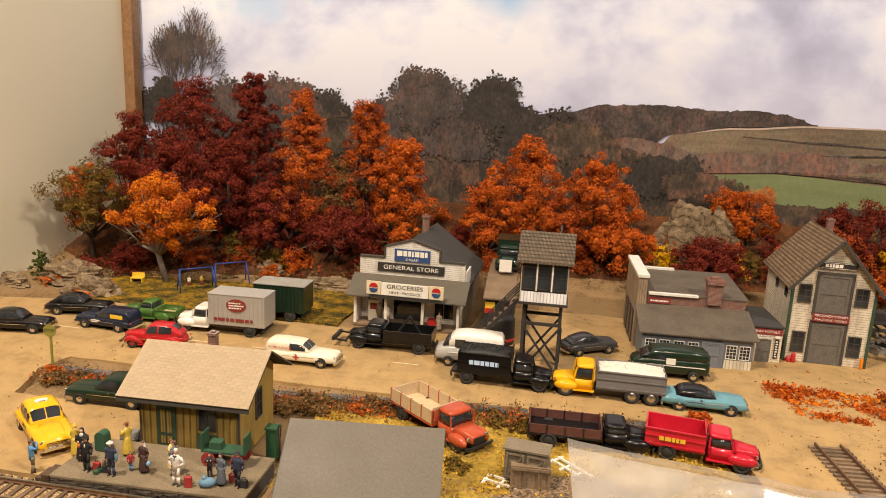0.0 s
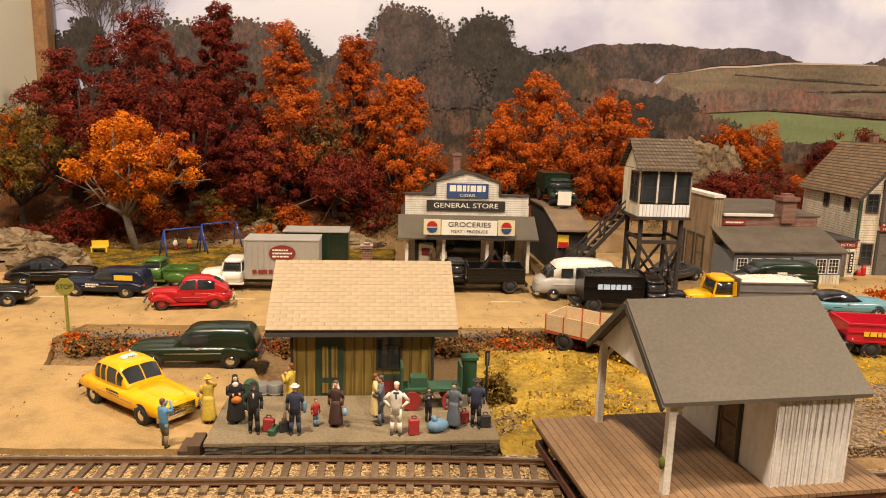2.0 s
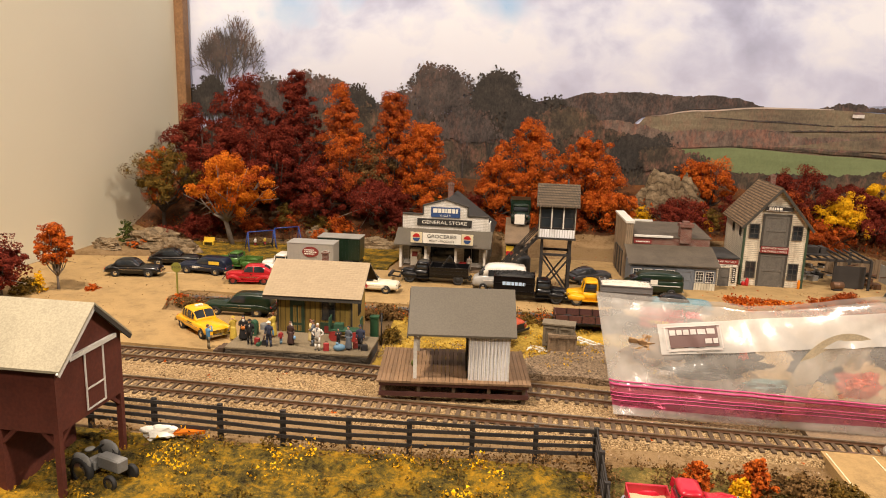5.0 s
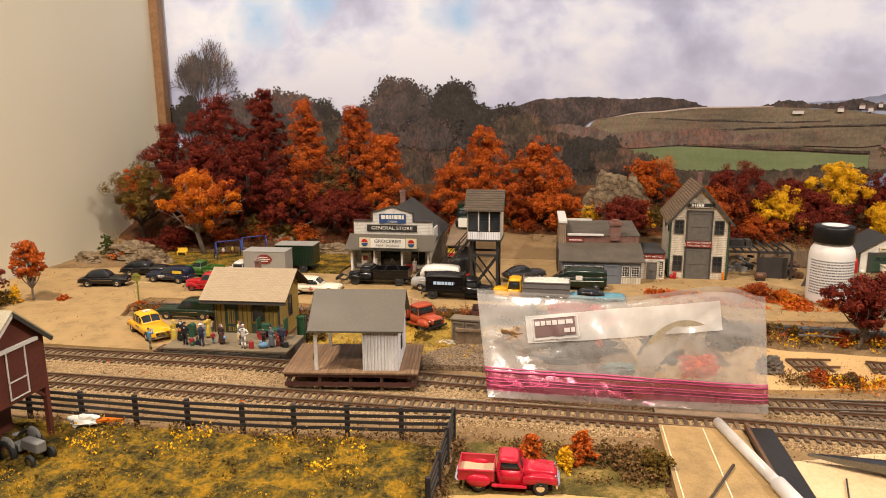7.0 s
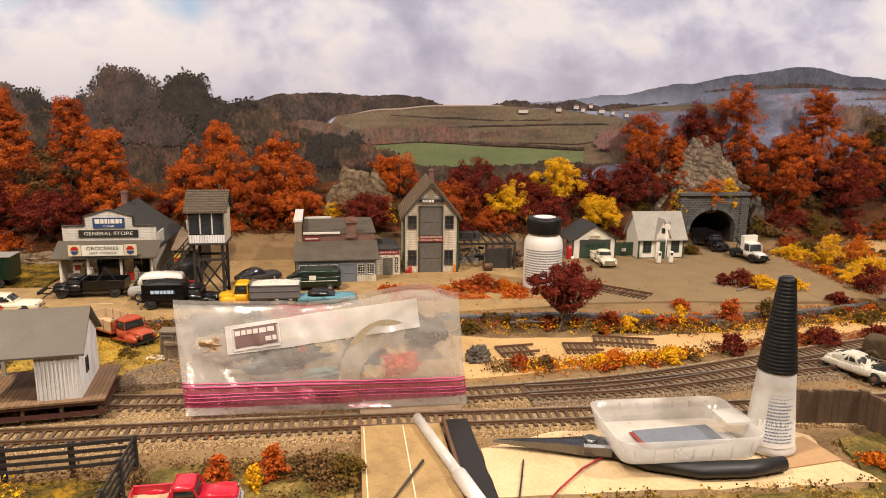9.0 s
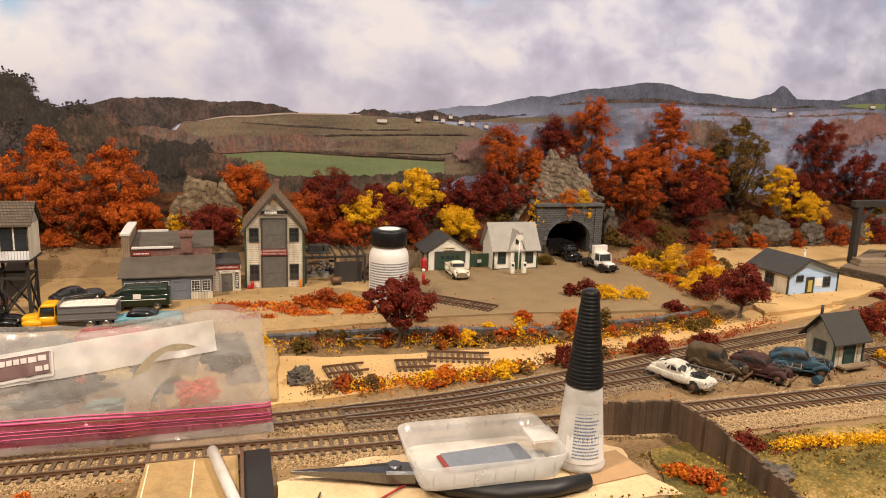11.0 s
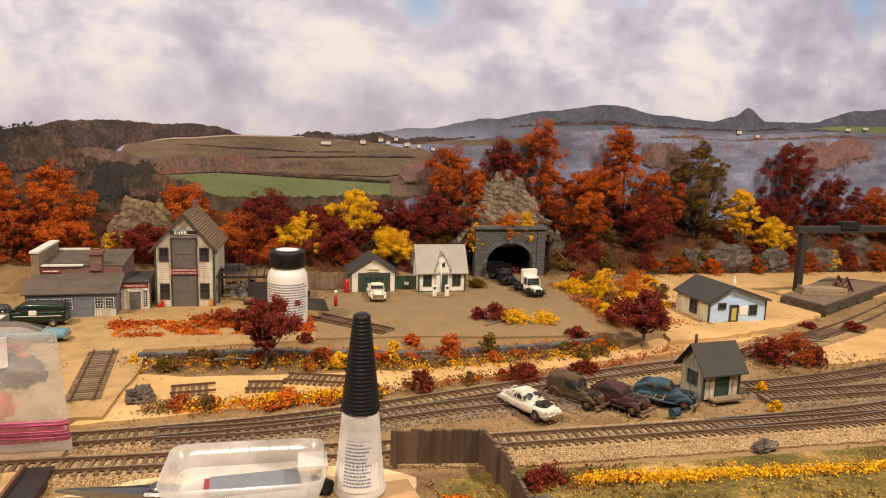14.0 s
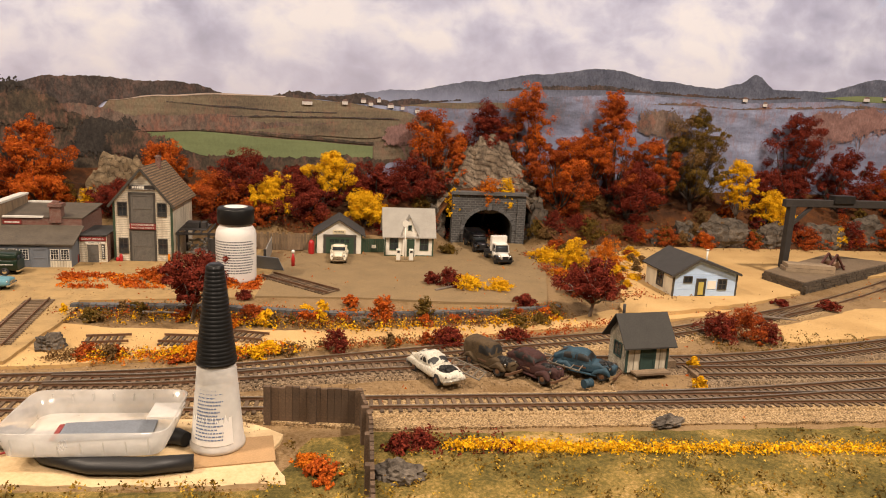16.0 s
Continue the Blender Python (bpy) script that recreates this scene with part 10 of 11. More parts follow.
plain("sign_olive", (0.25, 0.24, 0.04), 0.6, var=0.2)
stop_sign()


def swing(x, y, rz, label):
    v = thing("swing_frame", x, y, 0.001, rz, label, "swing", "playground swings")
    part("top_bar", make(rod, (-0.017, 0, 0.024), (0.017, 0, 0.024), 0.0007), "swing_blue", v)
    for xx in (-0.017, 0.017):
        for yy in (-0.008, 0.008):
            part("leg", make(rod, (xx, 0, 0.024), (xx * 1.1, yy, 0), 0.0007), "swing_blue", v)
    for xx in (-0.007, 0.006):
        bm = bmesh.new()
        rod(bm, (xx - 0.002, 0, 0.024), (xx - 0.002, 0.001, 0.0065), 0.0002, None, 5)
        rod(bm, (xx + 0.002, 0, 0.024), (xx + 0.002, 0.001, 0.0065), 0.0002, None, 5)
        box(bm, xx - 0.0025, xx + 0.0025, -0.001, 0.002, 0.0060, 0.0066)
        part("seat", bm, "black_metal", v)


paint("swing_blue", (0.03, 0.07, 0.28))
swing(-0.354, 0.754, 42, "blue metal swing frame on the lawn")
swing(-0.332, 0.790, 42, "blue metal swing frame under the trees")
b = thing("garden_bench", -0.430, 0.762, 0.001, 10, "small yellow garden bench under the tree", "bench")
part("seat", make(box, -0.007, 0.007, -0.003, 0.003, 0.004, 0.005), "paint_yellow", b)
part("backrest", make(box, -0.007, 0.007, 0.003, 0.0038, 0.005, 0.010), "paint_yellow", b)
for xx in (-0.006, 0.006):
    part("leg", make(box, xx - 0.0006, xx + 0.0006, -0.003, 0.003, 0, 0.004), "paint_yellow", b)

c = thing("crate", 0.026, 0.452, -0.0035, 4, "weathered grey wooden crate on the grass", "crate")
part("box", make(box, -0.0115, 0.0115, -0.007, 0.007, 0, 0.0165), "wood_weathered", c)
for xx in (-0.0115, -0.004, 0.004, 0.0100):
    part("slat", make(box, xx, xx + 0.0015, -0.0078, -0.007, 0, 0.0165), "wood_weathered", c)
for zz in (0.0005, 0.0145):
    part("batten", make(box, -0.0115, 0.0115, -0.0084, -0.0078, zz, zz + 0.0016), "wood_weathered", c)


def fallen_fence(x0, y0, x1, y1, label):
    f = thing("fallen_fence", (x0 + x1) / 2, (y0 + y1) / 2, -0.0030, math.degrees(math.atan2(y1 - y0, x1 - x0)), label, "fence", "fallen fences")
    n_ = math.hypot(x1 - x0, y1 - y0)
    for s in (-0.003, 0.003):
        part("rail", make(box, -n_ / 2, n_ / 2, s - 0.0007, s + 0.0007, 0.0008, 0.0020), "trim_white", f)
    for i in range(int(n_ / 0.010) + 1):
        xx = -n_ / 2 + i * 0.010
        part("post", make(box, xx, xx + 0.0016, -0.007, 0.0065, 0, 0.0012), "trim_white", f)


fallen_fence(0.000, 0.454, 0.079, 0.428, "broken white fence lying on the gravel")
fallen_fence(0.040, 0.487, 0.093, 0.438, "broken white fence lying beside the truck")

c = thing("crate", 0.0235, 0.4545, 0.0012, -6, "weathered grey wooden crate with panelled doors", "crate")
part("box", make(box, -0.0125, 0.0125, -0.006, 0.006, 0.0, 0.0190), "wood_grey", c, bevel=0.0004)
for k in (-0.0062, 0.0062):
    door = part("door", make(picture_frame, k - 0.0055, k + 0.0055, 0.0015, 0.0172, 0.0012, -0.0070, -0.0060), "wood_grey", c)
    part("door_brace", make(bar, (k - 0.0042, -0.0064, 0.003), (k + 0.0042, -0.0064, 0.0158), 0.0008), "wood_grey", door)
part("lid", make(box, -0.0135, 0.0135, -0.0072, 0.0068, 0.0190, 0.0202), "wood_grey", c)
s = thing("plastic_scrap", -0.213, 0.246, -0.003, 20, "white torn plastic scrap with an orange strip", "scrap")
bm = bmesh.new()
bmesh.ops.create_icosphere(bm, subdivisions=3, radius=1.0)
for q in bm.verts:
    d = 1 + 0.6 * noise.noise(q.co * 1.8 + Vector((3, 1, 0))) + 0.4 * noise.noise(q.co * 4.5)
    q.co = Vector((q.co.x * d * 0.0095, q.co.y * d * 0.005, 0.0042 + q.co.z * d * 0.0042))
part("lump", bm, "sign_white", s)
part("strip", make(box, 0.008, 0.026, -0.002, 0.003, 0.002, 0.004), "leaf_amber", s)


# ---- painted figurines: each one plain mesh ----
plain("car_grass_dull", (0.018, 0.075, 0.03), 0.6, var=0.2)
plain("fig_skin", (0.60, 0.34, 0.22), 0.6)
plain("fig_dark", (0.03, 0.03, 0.035), 0.7)
plain("fig_navy", (0.03, 0.04, 0.08), 0.7)
plain("fig_blue", (0.12, 0.24, 0.36), 0.7)
plain("fig_khaki", (0.20, 0.16, 0.09), 0.7)
plain("fig_yellow", (0.58, 0.42, 0.06), 0.6)
plain("fig_brown", (0.12, 0.075, 0.055), 0.7)
plain("fig_grey", (0.28, 0.25, 0.21), 0.7)
plain("fig_slate", (0.10, 0.12, 0.15), 0.7)
plain("fig_white", (0.72, 0.69, 0.63), 0.6)
plain("fig_red", (0.35, 0.03, 0.03), 0.6)
plain("fig_shoe", (0.022, 0.018, 0.016), 0.5)
plain("fig_ginger", (0.22, 0.07, 0.02), 0.7)
plain("fig_orange", (0.50, 0.16, 0.02), 0.6)
plain("fig_shirt", (0.10, 0.27, 0.48), 0.6)
plain("fig_cream", (0.66, 0.52, 0.24), 0.6)
plain("fig_sky", (0.20, 0.38, 0.62), 0.5)
plain("fig_gown", (0.014, 0.013, 0.015), 0.75)
plain("fig_maroon", (0.055, 0.024, 0.020), 0.7)
plain("fig_green", (0.03, 0.09, 0.05), 0.6)


def figurine(x, y, z, rz, label, coat, legs, hat="fig_brown", h=0.0205, skirt=False, arms="down", wide=1.0, brim=False, seed=0, extra=(), veil=""):
    """Small painted man or woman; extra adds coloured ovals (bags, scarves, shirt fronts) as (material, centre, radii)."""
    r = random.Random(seed)
    bm = bmesh.new()
    u = h / 1.78
    mats = [coat, legs, "fig_skin", hat, "fig_shoe"]
    lean = r.uniform(-0.02, 0.05)
    if skirt:
        rings(bm, [[(cx, cy, zz) for cx, cy, _ in level(0, -0.16 * q, 0.17 * q, 0.21 * q * wide, 14, 2.2)] for zz, q in ((0.14, 1.30), (0.20, 1.34), (0.55, 1.14), (0.90, 0.95), (1.05, 0.80))], True, 0)
        for sd in (-1, 1):
            rod(bm, (0, sd * 0.08, 0), (0, sd * 0.08, 0.2), 0.055, 0.055, 6, 1)
            blob(bm, (0.05, sd * 0.08, 0.04), 0.12, 0.05, 0.05, 6, 4)
    else:
        st = r.uniform(0.07, 0.14)
        step = r.uniform(0.0, 0.09)
        for sd in (-1, 1):
            knee = (sd * step * 0.7 + 0.04, sd * (st + 0.09) / 2, 0.46)
            rod(bm, (sd * step, sd * st, 0.05), knee, 0.066, 0.082, 8, 1)
            rod(bm, knee, (0, sd * 0.085, 0.90), 0.082, 0.105, 8, 1)
            blob(bm, (sd * step + 0.05, sd * st, 0.04), 0.13, 0.055, 0.05, 8, 4)
    hem = 0.72 if not skirt else 0.9
    rings(bm, [[(cx + lean * (zz - 0.7), cy, zz) for cx, cy, _ in level(0, -0.12 * q, 0.13 * q, 0.19 * k * wide, 14, 2.4)] for zz, q, k in ((hem, 1.0, 1.0), (1.0, 0.90, 0.88), (1.25, 1.06, 1.05), (1.40, 1.0, 1.12), (1.47, 0.8, 0.85), (1.53, 0.45, 0.36))], True, 0)
    for sd in (-1, 1):
        sh = Vector((lean * 0.7, sd * 0.205 * wide, 1.41))
        if arms == "hips":
            e, w = Vector((-0.02, sd * 0.40, 1.17)), Vector((0.08, sd * 0.21, 1.0))
        elif arms == "up" and sd > 0:
            e, w = Vector((0.15, sd * 0.32, 1.5)), Vector((0.25, sd * 0.12, 1.68))
        elif arms == "front":
            e, w = Vector((0.06, sd * 0.28, 1.14)), Vector((0.28, sd * 0.11, 1.16 + 0.2 * (seed % 2)))
        elif arms == "camera":
            e, w = Vector((0.18, sd * 0.26, 1.30)), Vector((0.26, sd * 0.07, 1.62))
        else:
            e, w = Vector((-0.03, sd * 0.265, 1.12)), Vector((0.06, sd * 0.255, 0.84))
        rod(bm, sh, e, 0.072, 0.060, 8, 0)
        rod(bm, e, w, 0.060, 0.045, 8, 0)
        blob(bm, w, 0.050, 0.045, 0.06, 6, 2)
    hx = lean * 0.9
    rod(bm, (hx, 0, 1.50), (hx, 0, 1.60), 0.055, 0.055, 8, 2)
    blob(bm, (hx + 0.015, 0, 1.665), 0.095, 0.078, 0.120, 12, 2)
    blob(bm, (hx + 0.108, 0, 1.655), 0.022, 0.016, 0.026, 6, 2)
    lathe(bm, [(0.085, 1.70), (0.098, 1.735), (0.090, 1.785), (0.05, 1.815), (0.01, 1.82)], 12, (hx - 0.012, 0, 0), 3)
    blob(bm, (hx - 0.05, 0, 1.67), 0.058, 0.078, 0.085, 8, 3)
    if brim:
        lathe(bm, [(0.08, 1.715), (0.165, 1.712), (0.165, 1.726), (0.08, 1.745)], 14, (hx, 0, 0), 3)
    if veil:
        mats.append(veil)
        blob(bm, (hx - 0.025, 0, 1.68), 0.108, 0.100, 0.135, 12, len(mats) - 1)
        rings(bm, [[(cx + hx - 0.05, cy, zz) for cx, cy, _ in level(0, -0.09 * q, 0.09 * q, 0.13 * q, 12, 2.2)] for zz, q in ((1.34, 1.35), (1.50, 1.05), (1.70, 0.70))], True, len(mats) - 1)
    for mat, c, rad in extra:
        if mat not in mats:
            mats.append(mat)
        blob(bm, c, *rad, 8, mats.index(mat))
    ob = part("figurine", bm, mats, None, k=u)
    ob.matrix_basis = pose(x, y, z, 0, 0, rz)
    return tagged(ob, label, "figurine", "painted figurines")


PZ = 0.0055
figurine(-0.217, 0.390, PZ, -80, "painted figurine in a dark suit on the platform", "fig_gown", "fig_gown", "fig_gown", brim=True, seed=1, extra=(("fig_white", (0.125, 0, 1.36), (0.02, 0.035, 0.10)),))
figurine(-0.201, 0.389, PZ, -90, "painted figurine in a navy uniform and white cap", "fig_navy", "fig_navy", "fig_white", brim=True, seed=2, extra=(("fig_white", (0.12, 0, 1.42), (0.025, 0.03, 0.06)), ("fig_blue", (0.06, 0.33, 1.0), (0.07, 0.07, 0.24)), ("fig_brown", (0.05, -0.34, 0.62), (0.16, 0.06, 0.17))))
figurine(-0.206, 0.411, PZ, 160, "painted figurine in a yellow dress by the depot", "fig_yellow", "fig_skin", "fig_ginger", skirt=True, arms="front", seed=3)
figurine(-0.194, 0.396, PZ, -60, "small painted child figurine in a red top", "fig_red", "fig_blue", "fig_brown", 0.0115, seed=4)
figurine(-0.186, 0.396, PZ, -100, "painted figurine in a long brown coat and pale scarf", "fig_maroon", "fig_dark", "fig_brown", 0.0190, True, seed=5, veil="fig_white", extra=(("fig_sky", (0.06, 0.36, 0.62), (0.13, 0.09, 0.16)),))
figurine(-0.168, 0.398, PZ, 180, "painted figurine in slate clothes with arms held out", "fig_slate", "fig_slate", "fig_brown", 0.0205, arms="front", seed=6)
figurine(-0.1705, 0.3985, PZ + 0.003, 0, "painted figurine in pale clothes lifted off the ground", "fig_cream", "fig_skin", "fig_ginger", 0.0180, True, arms="front", seed=7)
figurine(-0.162, 0.389, PZ, -95, "white sailor figurine with hands on hips", "fig_white", "fig_white", "fig_white", 0.0212, arms="hips", seed=8, extra=(("fig_navy", (0.115, 0, 1.34), (0.03, 0.035, 0.12)), ("fig_navy", (0.05, 0, 1.46), (0.085, 0.13, 0.05))))
figurine(-0.149, 0.401, PZ, -70, "small painted figurine in dark and gold holding a horn", "fig_dark", "fig_dark", "fig_dark", 0.0145, arms="front", seed=9)
figurine(-0.139, 0.395, PZ, -110, "painted figurine in a grey coat", "fig_slate", "fig_dark", "fig_dark", 0.0190, True, seed=10)
figurine(-0.130, 0.396, PZ, -90, "painted figurine in a slate overcoat and pale hat", "fig_navy", "fig_dark", "fig_dark", 0.0205, brim=True, wide=1.1, seed=11)
figurine(-0.226, 0.399, PZ, -70, "painted figurine in a long black habit", "fig_gown", "fig_gown", "fig_gown", 0.0200, True, wide=1.2, seed=12, arms="front", veil="fig_gown", extra=(("fig_white", (0.09, 0, 1.46), (0.06, 0.11, 0.12)), ("fig_white", (0.012, 0, 1.70), (0.100, 0.088, 0.120)), ("fig_skin", (0.055, 0, 1.675), (0.068, 0.062, 0.085)), ("fig_orange", (0.30, 0.0, 0.98), (0.12, 0.19, 0.13))))
figurine(-0.240, 0.411, 0.0, -90, "painted figurine in a yellow raincoat beside the platform", "fig_yellow", "fig_dark", "fig_yellow", 0.0205, True, arms="up", brim=True, seed=13, extra=(("fig_brown", (0.10, -0.30, 0.80), (0.12, 0.05, 0.13)),))
figurine(-0.251, 0.389, 0.0, 60, "painted figurine in a blue shirt beside the taxi", "fig_shirt", "fig_khaki", "fig_brown", 0.0195, arms="camera", seed=14)
figurine(-0.135, 0.704, 0.0022, -80, "painted figurine in khaki on the store porch", "fig_khaki", "fig_brown", "fig_khaki", 0.0195, seed=15)
figurine(-0.127, 0.702, 0.0022, -60, "painted figurine in pale overalls on the store porch", "fig_white", "fig_grey", "fig_brown", 0.0195, seed=16)
figurine(-0.075, 0.698, 0.0022, -100, "painted figurine in a pink dress on the store porch", "fig_grey", "fig_skin", "fig_brown", 0.0180, True, seed=17)
figurine(-0.3595, 0.7485, 0.0060, -60, "small painted child figurine on a swing", "fig_white", "fig_red", "fig_brown", 0.0110, seed=18)
figurine(-0.3500, 0.7575, 0.0060, -60, "small painted child figurine on a swing in orange", "fig_yellow", "fig_red", "fig_brown", 0.0110, seed=19)


def suitcase(x, y, z, rz, w, d, h, mat, label):
    s = thing("suitcase", x, y, z, rz, label, "suitcase", "luggage on the platform")
    part("shell", make(box, -w / 2, w / 2, -d / 2, d / 2, 0, h), mat, s, bevel=0.0004)
    bm = bmesh.new()
    bar(bm, (-w * 0.2, 0, h + 0.0004), (-w * 0.2, 0, h + 0.0012), 0.0004)
    bar(bm, (w * 0.2, 0, h + 0.0004), (w * 0.2, 0, h + 0.0012), 0.0004)
    bar(bm, (-w * 0.2, 0, h + 0.0012), (w * 0.2, 0, h + 0.0012), 0.0004)
    part("handle", bm, "fig_brown", s)


suitcase(-0.155, 0.3885, PZ, 10, 0.0042, 0.0020, 0.0066, "fig_red", "upright dark red suitcase on the platform")
suitcase(-0.2115, 0.391, PZ, -10, 0.0045, 0.0022, 0.0056, "fig_red", "red suitcase beside a dark bag")
suitcase(-0.2095, 0.3895, PZ, 80, 0.0060, 0.0026, 0.0026, "fig_green", "dark green flat suitcase")
suitcase(-0.2055, 0.3905, PZ, 20, 0.0040, 0.0016, 0.0046, "fig_dark", "small black suitcase on the platform")
suitcase(-0.1262, 0.3955, PZ, 0, 0.0044, 0.0018, 0.0052, "fig_dark", "black suitcase at the figurine's side")
suitcase(-0.1345, 0.3995, PZ, 30, 0.0044, 0.0024, 0.0050, "sign_red", "brown red bag on the platform")
g = thing("duffel_bag", -0.1455, 0.3915, PZ, 25, "blue cloth duffel bag on the platform", "bag")
part("cloth", make(blob, (0, 0, 0.0026), 0.0048, 0.0030, 0.0027, 12), "fig_blue", g)
part("neck", make(rod, (-0.001, 0, 0.004), (-0.002, 0, 0.0068), 0.0014, 0.0009), "fig_blue", g)
g = thing("mail_box", -0.2235, 0.4130, PZ, 0, "dark green round-topped mail box", "mail box")
bm = bmesh.new()
prism(bm, [(-0.0032, 0.001), (0.0032, 0.001), (0.0032, 0.009)] + [(0.0032 * math.cos(k * math.pi / 8), 0.009 + 0.0032 * math.sin(k * math.pi / 8)) for k in range(1, 8)] + [(-0.0032, 0.009)], -0.003, 0.003)
part("cabinet", bm, "fig_green", g)
part("foot", make(box, -0.003, 0.003, -0.0028, 0.0028, 0, 0.001), "fig_green", g)
g = thing("baggage_cart", -0.1475, 0.4175, PZ, 4, "green baggage cart with red spoked wheels", "cart")
part("bed", make(box, -0.013, 0.013, -0.0050, 0.0050, 0.0080, 0.0092), "fig_green", g)
for xx in (-0.013, 0.0122):
    part("end_rail", make(box, xx, xx + 0.0008, -0.005, 0.005, 0.0092, 0.0190), "fig_green", g)
for xx in (-0.0085, 0.0085):
    for yy in (-0.0055, 0.0055):
        part("wheel", make(rod, (xx, yy - 0.0004, 0.0042), (xx, yy + 0.0004, 0.0042), 0.0042, None, 16), "wheel_red", g)
part("parcel", make(box, -0.009, -0.002, -0.003, 0.003, 0.0092, 0.0135), "fig_green", g)
g = thing("signal_cabinet", -0.1290, 0.4400, 0.0, 4, "tall green signal cabinet beside the depot", "cabinet")
part("cabinet", make(box, -0.0032, 0.0032, -0.003, 0.003, 0, 0.0190), "car_grass_dull", g, bevel=0.0003)
part("cap", make(box, -0.0038, 0.0038, -0.0036, 0.0036, 0.0190, 0.0202), "car_grass_dull", g)
g = thing("signal_post", -0.1215, 0.4330, 0.0, 0, "thin black switch stand beside the cabinet", "post")
part("post", make(rod, (0, 0, -0.003), (0, 0, 0.0240), 0.0006), "black_metal", g)
part("target", make(box, -0.0010, 0.0010, -0.0003, 0.0003, 0.0180, 0.0250), "black_metal", g)
for xx, yy in ((-0.2225, 0.4330), (-0.2165, 0.4330)):
    g = thing("oil_drum", xx, yy, 0.0, 0, "small grey drum beside the depot", "drum", "oil drums")
    part("shell", make(lathe, [(0.003, 0), (0.0033, 0.0004), (0.0033, 0.0085), (0.003, 0.009)], 14), "car_grey_matt", g)
    part("rim", make(lathe, [(0.0034, 0.0042), (0.0036, 0.0045), (0.0034, 0.0048)], 14), "car_grey_matt", g)
g = thing("petrol_pump", 0.4505, 0.705, 0.0006, 0, "round red petrol pump near the yard wall", "pump")
part("column", make(lathe, [(0.0022, 0), (0.0022, 0.010), (0.0016, 0.012), (0.0010, 0.016)], 12), "paint_red", g)
part("globe", make(blob, (0, 0, 0.018), 0.0022, 0.0022, 0.0024, 10), "sign_white", g)
g = thing("tarpaulin", 0.4130, 0.690, 0.0006, -20, "dark grey sheet leaning behind the bottle", "sheet")
part("sheet", make(lambda b_: turned(b_, prism(b_, [(-0.030, 0.0), (0.030, 0.0), (0.026, 0.018), (-0.024, 0.019)], 0, 0.001), pose(0, 0, 0, 24, 0, 0))), "paint_bluegrey", g)
for x, y, rz in ((0.628, 0.605, 30), (0.340, 0.505, -10), (0.965, 0.497, -30)):
    g = thing("log", x, y, -0.001, rz, "bare grey fallen branch on the ground", "log", "fallen branches")
    bm = bmesh.new()
    rod(bm, (-0.016, 0, 0.002), (0.004, 0.001, 0.003), 0.0016, 0.0013, 7)
    rod(bm, (0.004, 0.001, 0.003), (0.020, -0.002, 0.004), 0.0013, 0.0006, 6)
    rod(bm, (0.002, 0.001, 0.003), (0.010, 0.006, 0.007), 0.0008, 0.0004, 5)
    part("wood", bm, "bark", g)
# lane lines on the street
for i in range(11):
    x = -0.47 + i * 0.062
    ln = part("lane_line", make(box, x, x + 0.022, 0.6085 + 0.0005 * i, 0.6093 + 0.0005 * i, 0.00005, 0.00035), "sign_cream")
    tagged(ln, "faded pale lane line on the street", "marking", kind="structure")
for x in (0.1755, 0.2015):
    ln = part("lane_line", make(box, x, x + 0.0008, 0.16, 0.298, 0.00045, 0.0007), "sign_cream")
    tagged(ln, "faded pale line on the crossing road", "marking", kind="structure")


# ---- things left lying on the layout ----
film_plastic("bag_film", (0.97, 0.96, 0.95), 0.32, 0.16, 0.09, 0.4)
film_plastic("bag_white", (0.93, 0.93, 0.93), 0.60, 0.2, 0.06, 0.3)
film_plastic("tray_plastic", (0.94, 0.94, 0.93), 0.36, 0.2, 0.05)
film_plastic("bottle_milky", (0.88, 0.87, 0.84), 0.62, 0.2, 0.06)
film_plastic("zip_pink", (0.85, 0.35, 0.50), 0.0, 0.2, 0.10)
n = Nodes("zip_pink_solid", 0.35)
n.color(n.ramp(n.noise(40), [(0.3, (0.45, 0.05, 0.16)), (0.7, (0.62, 0.10, 0.25))]))
plain("label_white", (0.80, 0.79, 0.76), 0.5, var=0.05)
plain("print_ink", (0.10, 0.11, 0.14), 0.6, var=0.1)
plain("print_blue", (0.16, 0.22, 0.38), 0.6, var=0.1)
plain("part_brown", (0.085, 0.058, 0.036), 0.6, var=0.5)
plain("print_maroon", (0.15, 0.085, 0.078), 0.6, var=0.1)
plain("cap_black", (0.010, 0.010, 0.010), 0.38, var=0.1, spec=0.3)
plain("grip_black", (0.014, 0.014, 0.015), 0.5, var=0.2)
plain("card_tan", (0.40, 0.25, 0.12), 0.85, var=0.2)
plain("label_cream", (0.66, 0.58, 0.42), 0.7, var=0.3, wear=200)
plain("bag_ink", (0.58, 0.53, 0.50), 0.6, var=0.1)
plain("part_orange", (0.80, 0.11, 0.03), 0.4, var=0.1)
plain("part_teal", (0.22, 0.36, 0.36), 0.5, var=0.1)
plain("part_dark", (0.06, 0.055, 0.05), 0.6, var=0.2)


